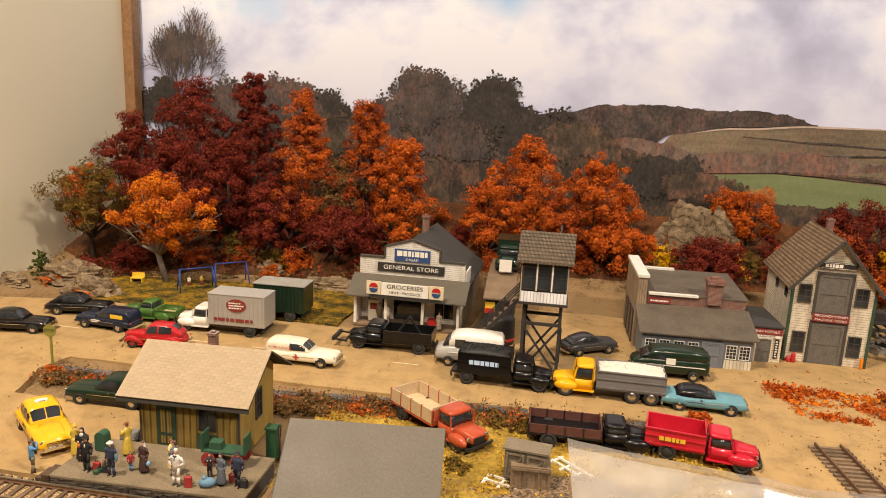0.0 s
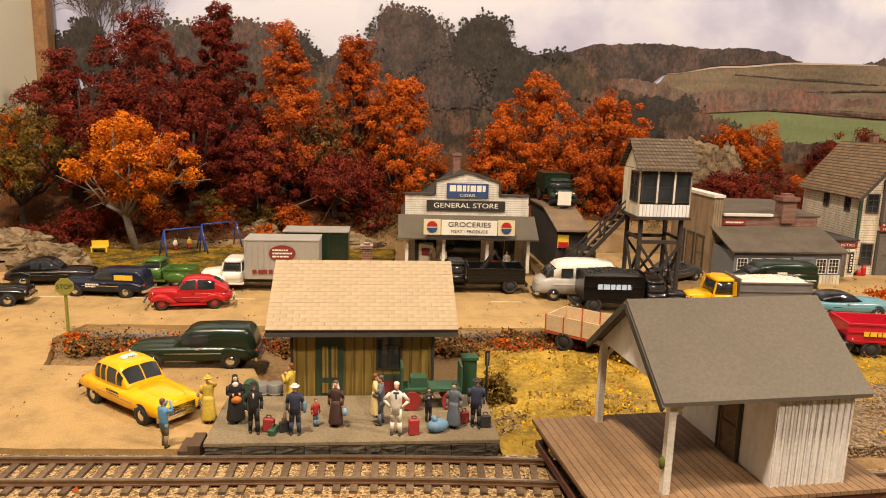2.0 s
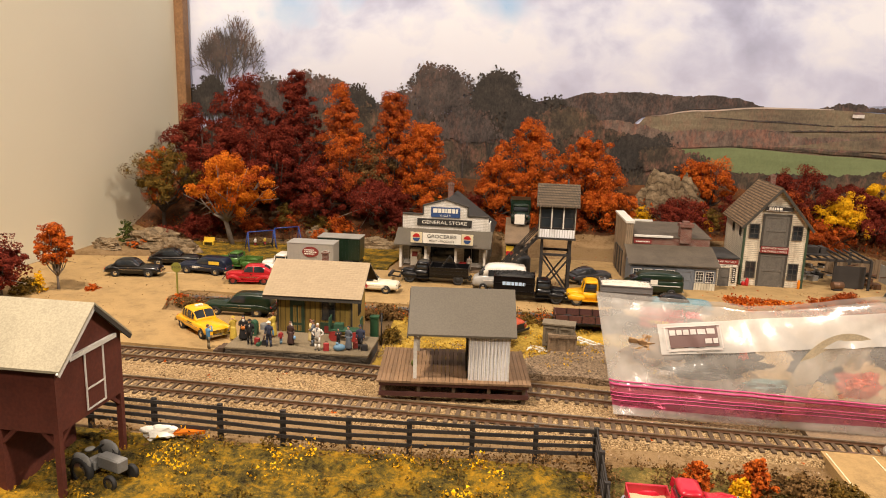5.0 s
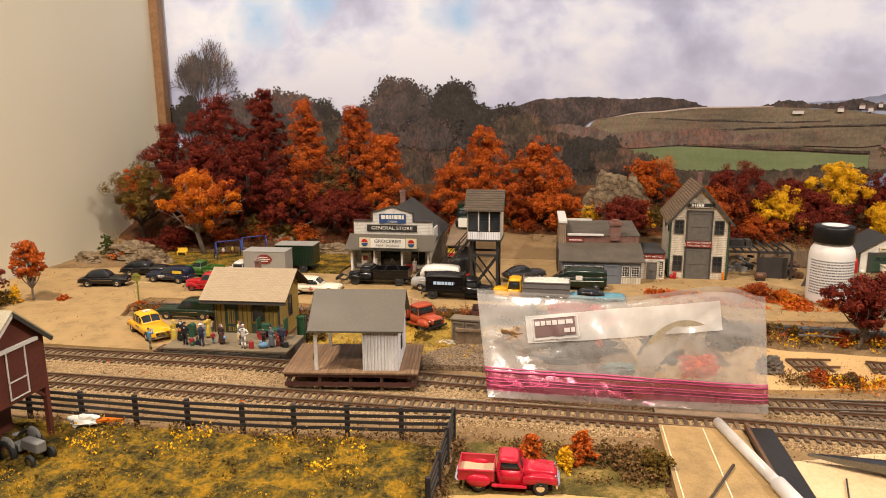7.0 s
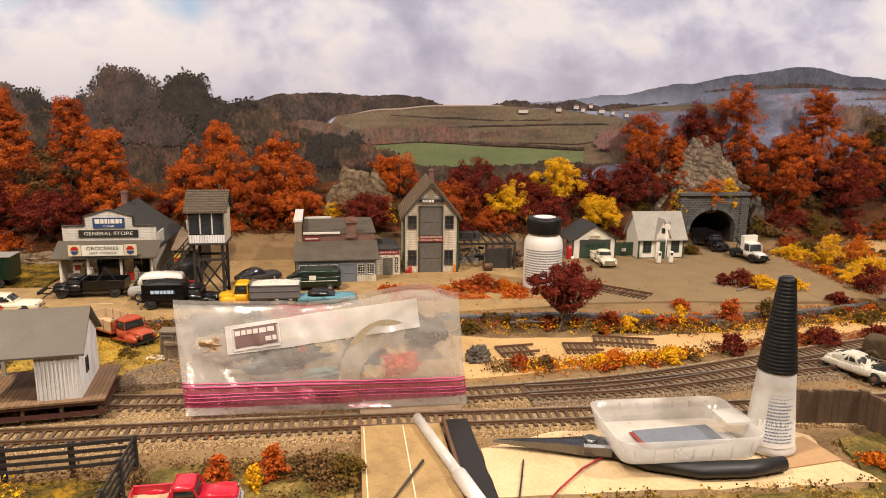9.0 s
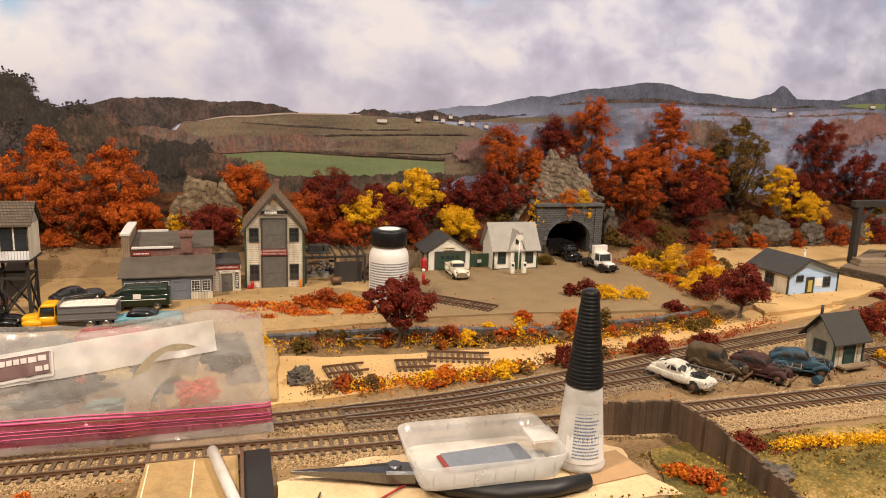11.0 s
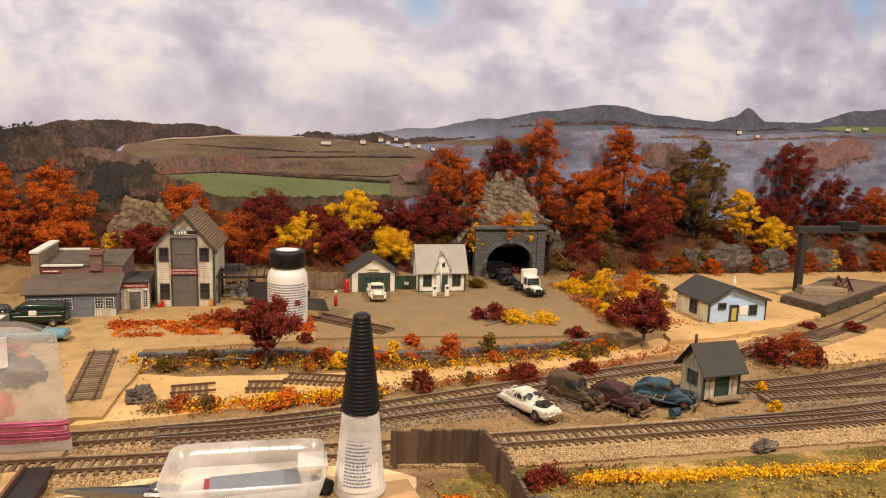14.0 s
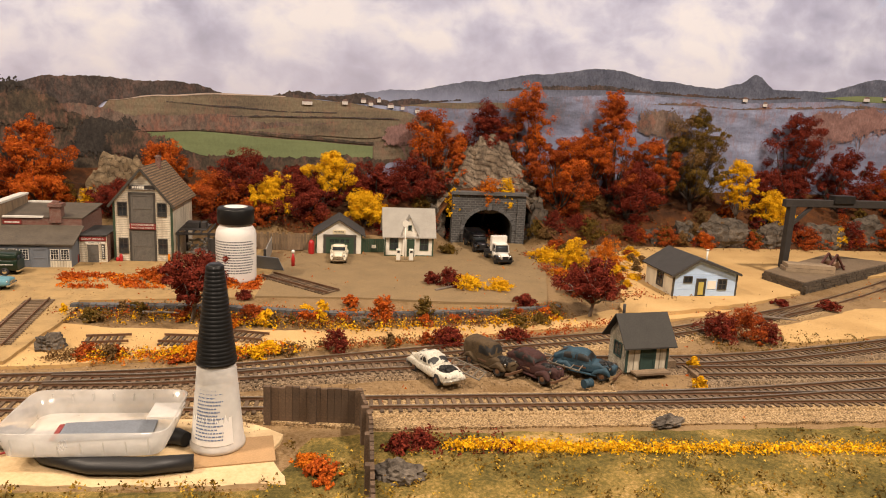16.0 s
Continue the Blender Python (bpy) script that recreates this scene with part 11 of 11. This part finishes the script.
def zip_bag():
    v = thing("zip_bag", 0.1535, 0.328, 0.0005, 0, "clear zip-top plastic bag of model parts standing on the tracks", "plastic bag")
    x0, x1, nx, nz = -0.097, 0.097, 120, 48
    folds = ((-0.097, 0.044, 0.000, 0.074), (-0.097, 0.058, -0.040, 0.066), (0.030, 0.036, 0.046, 0.064), (0.036, 0.040, 0.050, 0.060), (0.040, 0.056, 0.078, 0.082), (-0.048, 0.026, -0.036, 0.056),
             (-0.075, 0.028, -0.030, 0.042), (0.062, 0.060, 0.090, 0.052), (-0.010, 0.074, 0.060, 0.086))

    def height(q):
        return smooth_line([(0, 0.0715), (0.46, 0.0740), (0.88, 0.0880), (1, 0.0825)], q) + 0.0008 * noise.noise((q * 14, 0, 1))

    def crease(x, z):
        """Sharp folds of the film, highest along their middle."""
        up = 0.0
        for k, (xa, za, xb, zb) in enumerate(folds):
            dx, dz = xb - xa, zb - za
            q = ((x - xa) * dx + (z - za) * dz) / (dx * dx + dz * dz)
            if -0.1 < q < 1.1:
                off = abs((x - xa) * dz - (z - za) * dx) / math.hypot(dx, dz)
                up += (-1) ** k * 0.0016 * max(0.0, 1 - off / 0.0042) * max(0.0, 1 - (2 * q - 1) ** 4)
        return up

    def skin(x, z, front, lift=0.0):
        q = min(max((x - x0) / (x1 - x0), 0.0005), 0.9995)
        t = min(max(z / height(q), 0.0), 1.0)
        swell = math.sin(math.pi * min(1, t * 1.04 + 0.01)) ** 0.7 * math.sin(math.pi * q) ** 0.45
        wr = 0.0022 * noise.noise((x * 35, z * 50, 2.0 if front else 7.0)) + 0.0012 * noise.noise((x * 110 + z * 60, z * 30, 5)) + (crease(x, z) if front else crease(-x, z))
        y = t * (0.004 + 0.036 * (1 - q) ** 1.5) + (-1 if front else 1) * 0.0105 * swell + wr * swell - lift
        return (x - t * (0.0135 * (1 - q) + 0.0075 * q), y, z)

    for nm, fr in (("front_film", True), ("back_film", False)):
        bm = bmesh.new()
        g_ = []
        for i in range(nx + 1):
            q = i / nx
            x = x0 + (x1 - x0) * q
            g_.append([bm.verts.new(skin(x, height(q) * k / nz, fr)) for k in range(nz + 1)])
        for i in range(nx):
            for k in range(nz):
                bm.faces.new((g_[i][k], g_[i + 1][k], g_[i + 1][k + 1], g_[i][k + 1])).smooth = True
        part(nm, bm, "bag_film", v)

    def zip_line(q):
        return 0.0195 + 0.0028 * math.sin(math.pi * q) + 0.0012 * q
    for drop, hh in ((0.0, 0.0011), (0.0026, 0.0020), (0.0065, 0.0005), (0.0085, 0.0006), (0.0110, 0.0005)):
        bm = bmesh.new()
        rows = []
        for i in range(60):
            q = i / 59
            x, z, y = *skin(x0 + (x1 - x0) * q, zip_line(q) - drop, True, 0.0006)[::2], 0
            y = skin(x0 + (x1 - x0) * q, zip_line(q) - drop, True, 0.0006)[1]
            rows.append([(x, y, z), (x, y - 0.0006, z + hh * 0.5), (x, y, z + hh), (x, y + 0.0005, z + hh * 0.5)])
        rings(bm, rows)
        part("zip_track", bm, "zip_pink_solid", v, "pink zip closure")

    def patch(xa, xb, lo_a, hi_a, lo_b, hi_b, mat, name, lift, label="", parent=None):
        bm = bmesh.new()
        g_ = []
        for i in range(41):
            t = i / 40
            lo, hi = lo_a + (lo_b - lo_a) * t, hi_a + (hi_b - hi_a) * t
            x = xa + (xb - xa) * t
            top = height((x - x0) / (x1 - x0)) - 0.0006
            g_.append([bm.verts.new(skin(x, min(lo + (hi - lo) * k / 10, top), True, lift)) for k in range(11)])
        for a, b_ in zip(g_, g_[1:]):
            for k in range(10):
                bm.faces.new((a[k], b_[k], b_[k + 1], a[k + 1])).smooth = True
        return part(name, bm, mat, parent or v, label)
    patch(x0, x1, 0.0055, 0.0190, 0.0075, 0.0202, "zip_pink", "zip_band", 0.0004, "translucent pink band below the closure")
    patch(-0.062, 0.068, 0.0400, 0.0570, 0.0600, 0.0790, "bag_white", "write_on_panel", 0.0008, "milky white write-on panel")
    badge = patch(-0.0560, -0.0270, 0.0445, 0.0560, 0.0500, 0.0610, "print_maroon", "brand_patch", 0.0014, "dull maroon printed patch")
    for a0, a1, la, ha, lb, hb in ((-0.0585, -0.0250, 0.0555, 0.0562, 0.0615, 0.0622), (-0.0575, -0.0255, 0.0425, 0.0433, 0.0482, 0.0490), (-0.0585, -0.0577, 0.0435, 0.0560, 0.0435, 0.0560), (-0.0255, -0.0247, 0.0490, 0.0618, 0.0490, 0.0618)):
        patch(a0, a1, la, ha, lb, hb, "bag_ink", "printed_border", 0.0018)
    for a0, a1, z in ((-0.0555, -0.0520, 0.0518), (-0.0512, -0.0480, 0.0526), (-0.0472, -0.0438, 0.0533), (-0.0430, -0.0396, 0.0541), (-0.0388, -0.0340, 0.0549), (-0.0332, -0.0285, 0.0559), (-0.0350, -0.0310, 0.0502), (-0.0302, -0.0275, 0.0510)):
        patch(a0, a1, z, z + 0.0028, z + 0.0006, z + 0.0034, "bag_ink", "printed_bar", 0.0018, parent=badge)
    # what the bag holds
    r = random.Random(12)
    for lab, x, z, w, h, mat in (
            ("orange red plastic part inside the bag", 0.056, 0.031, 0.0110, 0.0085, "part_orange"), ("small red plastic part inside the bag", -0.012, 0.043, 0.0045, 0.0050, "part_orange"),
            ("dark plastic sprue inside the bag", 0.030, 0.042, 0.0130, 0.0110, "part_dark"), ("brown plastic frame inside the bag", -0.024, 0.040, 0.0240, 0.0095, "part_brown"), ("pale teal plastic sheet inside the bag", 0.010, 0.027, 0.0190, 0.0038, "part_teal"),
            ("tan card scrap inside the bag", -0.068, 0.040, 0.0160, 0.0085, "card_tan"), ("dark plastic parts inside the bag", -0.036, 0.030, 0.0200, 0.0040, "part_dark"), ("dark brown plastic part inside the bag", 0.073, 0.055, 0.0140, 0.0095, "part_brown")):
        q = (x - x0) / (x1 - x0)
        lean = z / 0.08 * (0.004 + 0.036 * (1 - q) ** 1.5)
        p = thing("model_part", 0.1535 + x - 0.006, 0.328 + lean, z, r.uniform(-10, 10), lab, "model part", "parts in the bag")
        bm = bmesh.new()
        bmesh.ops.create_icosphere(bm, subdivisions=4, radius=1.0)
        seed = r.uniform(0, 50)
        for u in bm.verts:
            d = 1 + 0.45 * noise.noise(u.co * 1.7 + Vector((seed, 0, 0))) + 0.40 * noise.noise(u.co * 4 + Vector((0, seed, 0))) + 0.25 * noise.noise(u.co * 9 + Vector((0, 0, seed)))
            u.co = Vector((u.co.x * d * w, u.co.y * d * 0.0032, u.co.z * d * h))
        part("moulding", bm, mat, p)
        for _ in range(5):
            bm = bmesh.new()
            bar(bm, (r.uniform(-w, w), -0.0025, r.uniform(-h, h)), (r.uniform(-w, w) * 1.2, -0.001, r.uniform(-h, h) * 1.2), 0.0008)
            part("sprue", bm, mat, p)


zip_bag()


def paper_curl():
    v = thing("paper_curl", 0.193, 0.3300, 0.004, 0, "curled cream paper strip showing through the bag", "paper")
    bm = bmesh.new()
    rows = []
    for i in range(25):
        a = math.radians(195 - 130 * i / 24)
        rows.append([(0.034 * math.cos(a) * (1 - q * 0.42), -0.0035 + 0.003 * q, 0.012 + 0.050 * math.sin(max(a, 0)) * (1 - q * 0.44)) for q in (0.0, 0.5, 1.0)])
    vs = [[bm.verts.new(c) for c in r_] for r_ in rows]
    for a, b_ in zip(vs, vs[1:]):
        for k in range(2):
            bm.faces.new((a[k], b_[k], b_[k + 1], a[k + 1])).smooth = True
    part("strip", bm, "label_cream", v)


paper_curl()


def glue_bottle():
    v = thing("glue_bottle", 0.4345, 0.2490, -0.0022, -10, "milky tapered glue bottle with a ribbed black cap", "bottle")
    part("body", make(lathe, [(0.0150, 0), (0.0163, 0.0008), (0.0163, 0.0030), (0.0155, 0.0042), (0.0120, 0.0440), (0.0112, 0.0520), (0.0098, 0.0545)], 32), "bottle_milky", v)
    part("glue", make(lathe, [(0.0140, 0.002), (0.0142, 0.004), (0.0125, 0.020), (0.0112, 0.034)], 24), "label_white", v, "pale glue inside")
    prof = []
    for i in range(25):
        t = i / 24
        r_ = 0.0116 + (0.0050 - 0.0116) * t
        z = 0.0535 + 0.0565 * t
        prof += [(r_ + 0.00028, z), (r_ + 0.00028, z + 0.0013), (r_, z + 0.0015), (r_, z + 0.0022)]
    prof += [(0.0046, 0.1125), (0.0030, 0.1135)]
    part("cap", make(lathe, prof, 28), "cap_black", v, "ribbed black cone cap")
    bm = bmesh.new()
    rows = []
    for i in range(15):
        a = -math.pi / 2 - 0.95 + 1.9 * i / 14
        rows.append([((0.0158 - 0.0042 * (z - 0.004) / 0.040) * math.cos(a), (0.0158 - 0.0042 * (z - 0.004) / 0.040) * math.sin(a), z) for z in (0.006, 0.042)])
    vs = [[bm.verts.new(p) for p in r_] for r_ in rows]
    for a, b_ in zip(vs, vs[1:]):
        bm.faces.new((a[0], b_[0], b_[1], a[1])).smooth = True
    lab = part("label", bm, "label_white", v, "white paper label with small blue print")
    r = random.Random(6)
    bm = bmesh.new()
    for k in range(15):
        z = 0.0095 + k * 0.0021
        rr = 0.0160 - 0.0042 * (z - 0.004) / 0.040
        a = -math.pi / 2 - 0.62
        stop = -math.pi / 2 + r.uniform(0.25, 0.62)
        while a < stop:
            w = r.uniform(0.04, 0.14)
            q = [((rr) * math.cos(b_), (rr) * math.sin(b_)) for b_ in (a, min(a + w, stop))]
            bm.faces.new([bm.verts.new(p) for p in ((q[0][0], q[0][1], z), (q[1][0], q[1][1], z), (q[1][0], q[1][1], z + 0.0009), (q[0][0], q[0][1], z + 0.0009))])
            a += w + 0.03
    tagged(part("printed_text", bm, "print_blue", lab), kind="stuff")


def pill_bottle():
    v = thing("pill_bottle", 0.392, 0.637, 0.0, 0, "white plastic pill bottle with a black cap on the yard", "bottle")
    part("body", make(lathe, [(0.0200, 0), (0.0218, 0.0012), (0.0221, 0.0040), (0.0221, 0.0520), (0.0210, 0.0580), (0.0180, 0.0625), (0.0172, 0.0640), (0.0172, 0.0680)], 40), "label_white", v)
    prof = [(0.0196, 0.0655), (0.0201, 0.0665), (0.0201, 0.0810), (0.0190, 0.0828), (0.0170, 0.0835)]
    cap = part("cap", make(lathe, prof, 40), "cap_black", v, "ribbed black screw cap")
    part("cap_top", make(lathe, [(0.0120, 0.0834), (0.0130, 0.0838), (0.0100, 0.0840)], 24), "label_white", cap)
    r = random.Random(16)
    bm = bmesh.new()
    for k in range(13):
        z = 0.0465 - k * 0.0029
        a = -math.pi / 2 - 1.35
        stop = -math.pi / 2 + r.uniform(0.9, 1.2)
        while a < stop:
            w = r.uniform(0.05, 0.16)
            q = [(0.0223 * math.cos(b_), 0.0223 * math.sin(b_)) for b_ in (a, min(a + w, stop))]
            bm.faces.new([bm.verts.new(p) for p in ((q[0][0], q[0][1], z), (q[1][0], q[1][1], z), (q[1][0], q[1][1], z + 0.0013), (q[0][0], q[0][1], z + 0.0013))])
            a += w + 0.035
    tagged(part("printed_text", bm, "print_ink", v), kind="stuff")


def tray():
    v = thing("parts_tray", 0.3670, 0.2470, 0.0070, -1, "milky clear plastic tray resting on the pliers", "tray")
    def shell(b_, w0, d0, w1, d1, h, t):
        def ring(w, d, z, e=9.0):
            return [(cx, cy, z) for cx, cy, _ in level(0, -w, w, d, 32, e)]
        rings(b_, [ring(w0 - t, d0 - t, t), ring(w1 - t, d1 - t, h), ring(w1, d1, h), ring(w0, d0, 0)], False)
        vs = [b_.verts.new(p) for p in ring(w0, d0, 0)]
        b_.faces.new(vs)
        vs = [b_.verts.new(p) for p in ring(w0 - t, d0 - t, t)]
        b_.faces.new(vs)
    part("shell", make(shell, 0.0420, 0.0275, 0.0465, 0.0305, 0.0150, 0.0009), "tray_plastic", v)
    for s in (-1, 1):
        for k in range(7):
            x = -0.036 + k * 0.012
            part("rib", make(box, x - 0.0004, x + 0.0004, s * 0.0287 - 0.0006, s * 0.0287 + 0.0006, 0.002, 0.013), "tray_plastic", v)
    part("lug", make(box, 0.030, 0.0475, -0.010, 0.010, 0.0135, 0.0150), "tray_plastic", v)
    c = thing("dark_card", 0.372, 0.2490, 0.0084, 4, "dark grey card with a red edge lying in the tray", "card")
    part("sheet", make(box, -0.026, 0.026, -0.013, 0.011, 0, 0.0006), "paint_bluegrey", c)
    part("edge", make(box, -0.029, -0.0262, -0.011, 0.009, 0, 0.0007), "sign_red", c)


def pliers():
    v = thing("pliers", 0.0, 0.0, -0.0030, 0, "long-nose steel pliers with black grips on the sand", "pliers")
    tip, piv = Vector((0.257, 0.2680, 0.0050)), Vector((0.314, 0.2525, 0.0060))
    d = (piv - tip).normalized()
    s_ = Vector((-d.y, d.x, 0))
    for sg in (-1, 1):
        bm = bmesh.new()
        rows = []
        for t, w, hh in ((0, 0.0006, 0.0010), (0.3, 0.0022, 0.0026), (0.7, 0.0042, 0.0038), (0.9, 0.0062, 0.0046), (1.0, 0.0066, 0.0046)):
            c = tip + (piv - tip) * t
            a, b_ = c + s_ * (0.0001 * sg), c + s_ * (w * sg)
            rows.append([(a.x, a.y, c.z - hh), (a.x, a.y, c.z + hh), (b_.x, b_.y, c.z + hh * 0.7), (b_.x, b_.y, c.z - hh * 0.7)])
        rings(bm, rows, smooth=False)
        part("jaw", bm, "tool_steel", v)
    part("pivot", make(rod, piv + d * 0.002 + Vector((0, 0, -0.005)), piv + d * 0.002 + Vector((0, 0, 0.0062)), 0.0040, None, 18), "tool_steel", v)
    bm = bmesh.new()
    bar(bm, piv - d * 0.004, piv + d * 0.016, 0.014, 0.0085)
    part("joint", bm, "tool_steel", v, bevel=0.0015)
    for path in (((0.327, 0.2475), (0.345, 0.230), (0.372, 0.2185), (0.400, 0.2165), (0.426, 0.2195)), ((0.330, 0.2515), (0.355, 0.2545), (0.385, 0.2545), (0.410, 0.2520), (0.4165, 0.2470))):
        bm = bmesh.new()
        rows = []
        for i, (x, y) in enumerate(path):
            a = Vector(path[min(i + 1, len(path) - 1)]) - Vector(path[max(i - 1, 0)])
            a.normalize()
            w = (0.0042, 0.0055, 0.0064, 0.0062, 0.0042)[i]
            rows.append([(x - a.y * w * math.cos(k * math.tau / 12), y + a.x * w * math.cos(k * math.tau / 12), 0.0052 + 0.0046 * math.sin(k * math.tau / 12)) for k in range(12)])
        rings(bm, rows)
        part("grip", bm, "grip_black", v, "thick black handle grip")


def loose_bits():
    t = thing("plastic_tube", 0.2245, 0.232, 0.0036, 0, "white plastic tube lying along the crossing road", "tube")
    bm = bmesh.new()
    rod(bm, (-0.0125, 0.071, 0), (0.004, -0.006, 0.0003), 0.0033, None, 14)
    part("tube", bm, "bottle_milky", t)
    bm = bmesh.new()
    rod(bm, (0.004, -0.006, 0.0006), (0.0175, -0.072, 0.0006), 0.0044, None, 14)
    part("sleeve", bm, "label_white", t)
    s = thing("stick", 0.198, 0.226, 0.0014, 0, "thin dark stick lying on the crossing road", "stick")
    bm = bmesh.new()
    rod(bm, (0.012, 0.022, 0.0005), (-0.012, -0.024, 0.0002), 0.0010, 0.0007, 6)
    part("wood", bm, "bark_dark", s)
    w = thing("wire", 0.285, 0.222, -0.0022, 0, "brown wire trailing from under the tray", "wire")
    bm = bmesh.new()
    pts = [(0.040, 0.026), (0.020, 0.012), (0.0, -0.008), (-0.022, -0.034), (-0.028, -0.045)]
    for a, b_ in zip(pts, pts[1:]):
        rod(bm, (*a, 0.0008), (*b_, 0.0008), 0.0007, None, 6)
    part("strand", bm, "fig_red", w)
    w = thing("wire", 0.262, 0.216, -0.0022, 0, "thin black wire lying on the sand", "wire")
    bm = bmesh.new()
    pts = [(0.010, 0.032), (0.004, 0.012), (-0.003, -0.010), (-0.012, -0.030)]
    for a, b_ in zip(pts, pts[1:]):
        rod(bm, (*a, 0.0006), (*b_, 0.0006), 0.0005, None, 6)
    part("strand", bm, "black_metal", w)
    c = thing("cardboard", 0.447, 0.239, -0.0032, 8, "small tan cardboard square under the glue bottle", "cardboard")
    part("sheet", make(box, -0.024, 0.022, -0.015, 0.017, 0.0003, 0.0011), "card_tan", c)
    r = thing("black_bar", 0.238, 0.300, 0.0012, 0, "dark metal edge strip beside the crossing road", "strip")
    part("bar", make(box, -0.0095, -0.0075, -0.145, 0.002, 0, 0.0030), "rail_rust", r)


glue_bottle()
pill_bottle()
tray()
pliers()
loose_bits()


# ---- ties of the tracks, each its own piece ----
def lay_ties():
    bm = bmesh.new()
    box(bm, -0.0013, 0.0013, -0.0140, 0.0140, -0.0012, 0.0007)
    bmesh.ops.recalc_face_normals(bm, faces=bm.faces)
    me = bpy.data.meshes.new("tie")
    bm.to_mesh(me)
    bm.free()
    me.materials.append(MATS["wood_tie"])
    r = random.Random(12)
    for road, line, z in TIES:
        rest, count = bmesh.new(), 0
        for x, y, a in line:
            m = Matrix.Translation((x, y, z)) @ Euler((0, 0, a + r.uniform(-0.04, 0.04))).to_matrix().to_4x4()
            if -0.36 < x < 1.05 and count < 290:
                ob = new("tie", me)
                ob.parent, ob.matrix_local = road, m
                count += 1
            else:
                turned(rest, box(rest, -0.0013, 0.0013, -0.0140, 0.0140, -0.0012, 0.0007), m)
        if rest.verts:
            tagged(part("far_ties", rest, "wood_tie", road), kind="stuff")
        else:
            rest.free()


lay_ties()


def lay_shingles():
    """Shingle courses on the depot's near roof slope."""
    d = bpy.data.objects["depot"]
    half, rise, top = 0.0275, 0.0168, 0.0438 + 0.0168 + 0.0014
    slope = rise / half
    length = math.hypot(1, slope)
    rows, cols, x0, x1 = 19, 15, -0.0410, 0.0410
    run = (half + 0.0092) / rows
    w = (x1 - x0) / cols
    shared = {}
    for kind, (ww) in (("full", w), ("half", w / 2)):
        bm = bmesh.new()
        box(bm, 0.00003, ww - 0.00003, -run * length * 1.08, 0, 0, 0.00062)
        bmesh.ops.recalc_face_normals(bm, faces=bm.faces)
        me = bpy.data.meshes.new("shingle")
        bm.to_mesh(me)
        bm.free()
        me.materials.append(MATS["shingle_tan"])
        shared[kind] = me
    tilt = math.degrees(math.atan(slope))
    for r_ in range(rows):
        y = -run * r_
        z = top - run * r_ * slope + 0.00015
        x, c = x0, 0
        while x < x1 - 1e-5:
            kind = "half" if (r_ % 2 and (c == 0 or x + w > x1 + 1e-5)) else "full"
            ob = new("shingle", shared[kind])
            ob.parent = d
            ob.matrix_local = pose(x, y, z, tilt - 1.5, 0, 0)
            x += w / 2 if kind == "half" else w
            c += 1
    bm = bmesh.new()
    for r_ in range(rows):
        for c in range(cols):
            turned(bm, box(bm, 0.00012, w - 0.00012, -run * length * 1.12, 0, 0, 0.00035), pose(0, 0, 0, 0, 0, 180) @ pose(x0 + c * w, -run * r_, top - run * r_ * slope + 0.00015, tilt - 1.5, 0, 0))
    tagged(part("far_shingles", bm, "shingle_tan", d), kind="stuff")


lay_shingles()
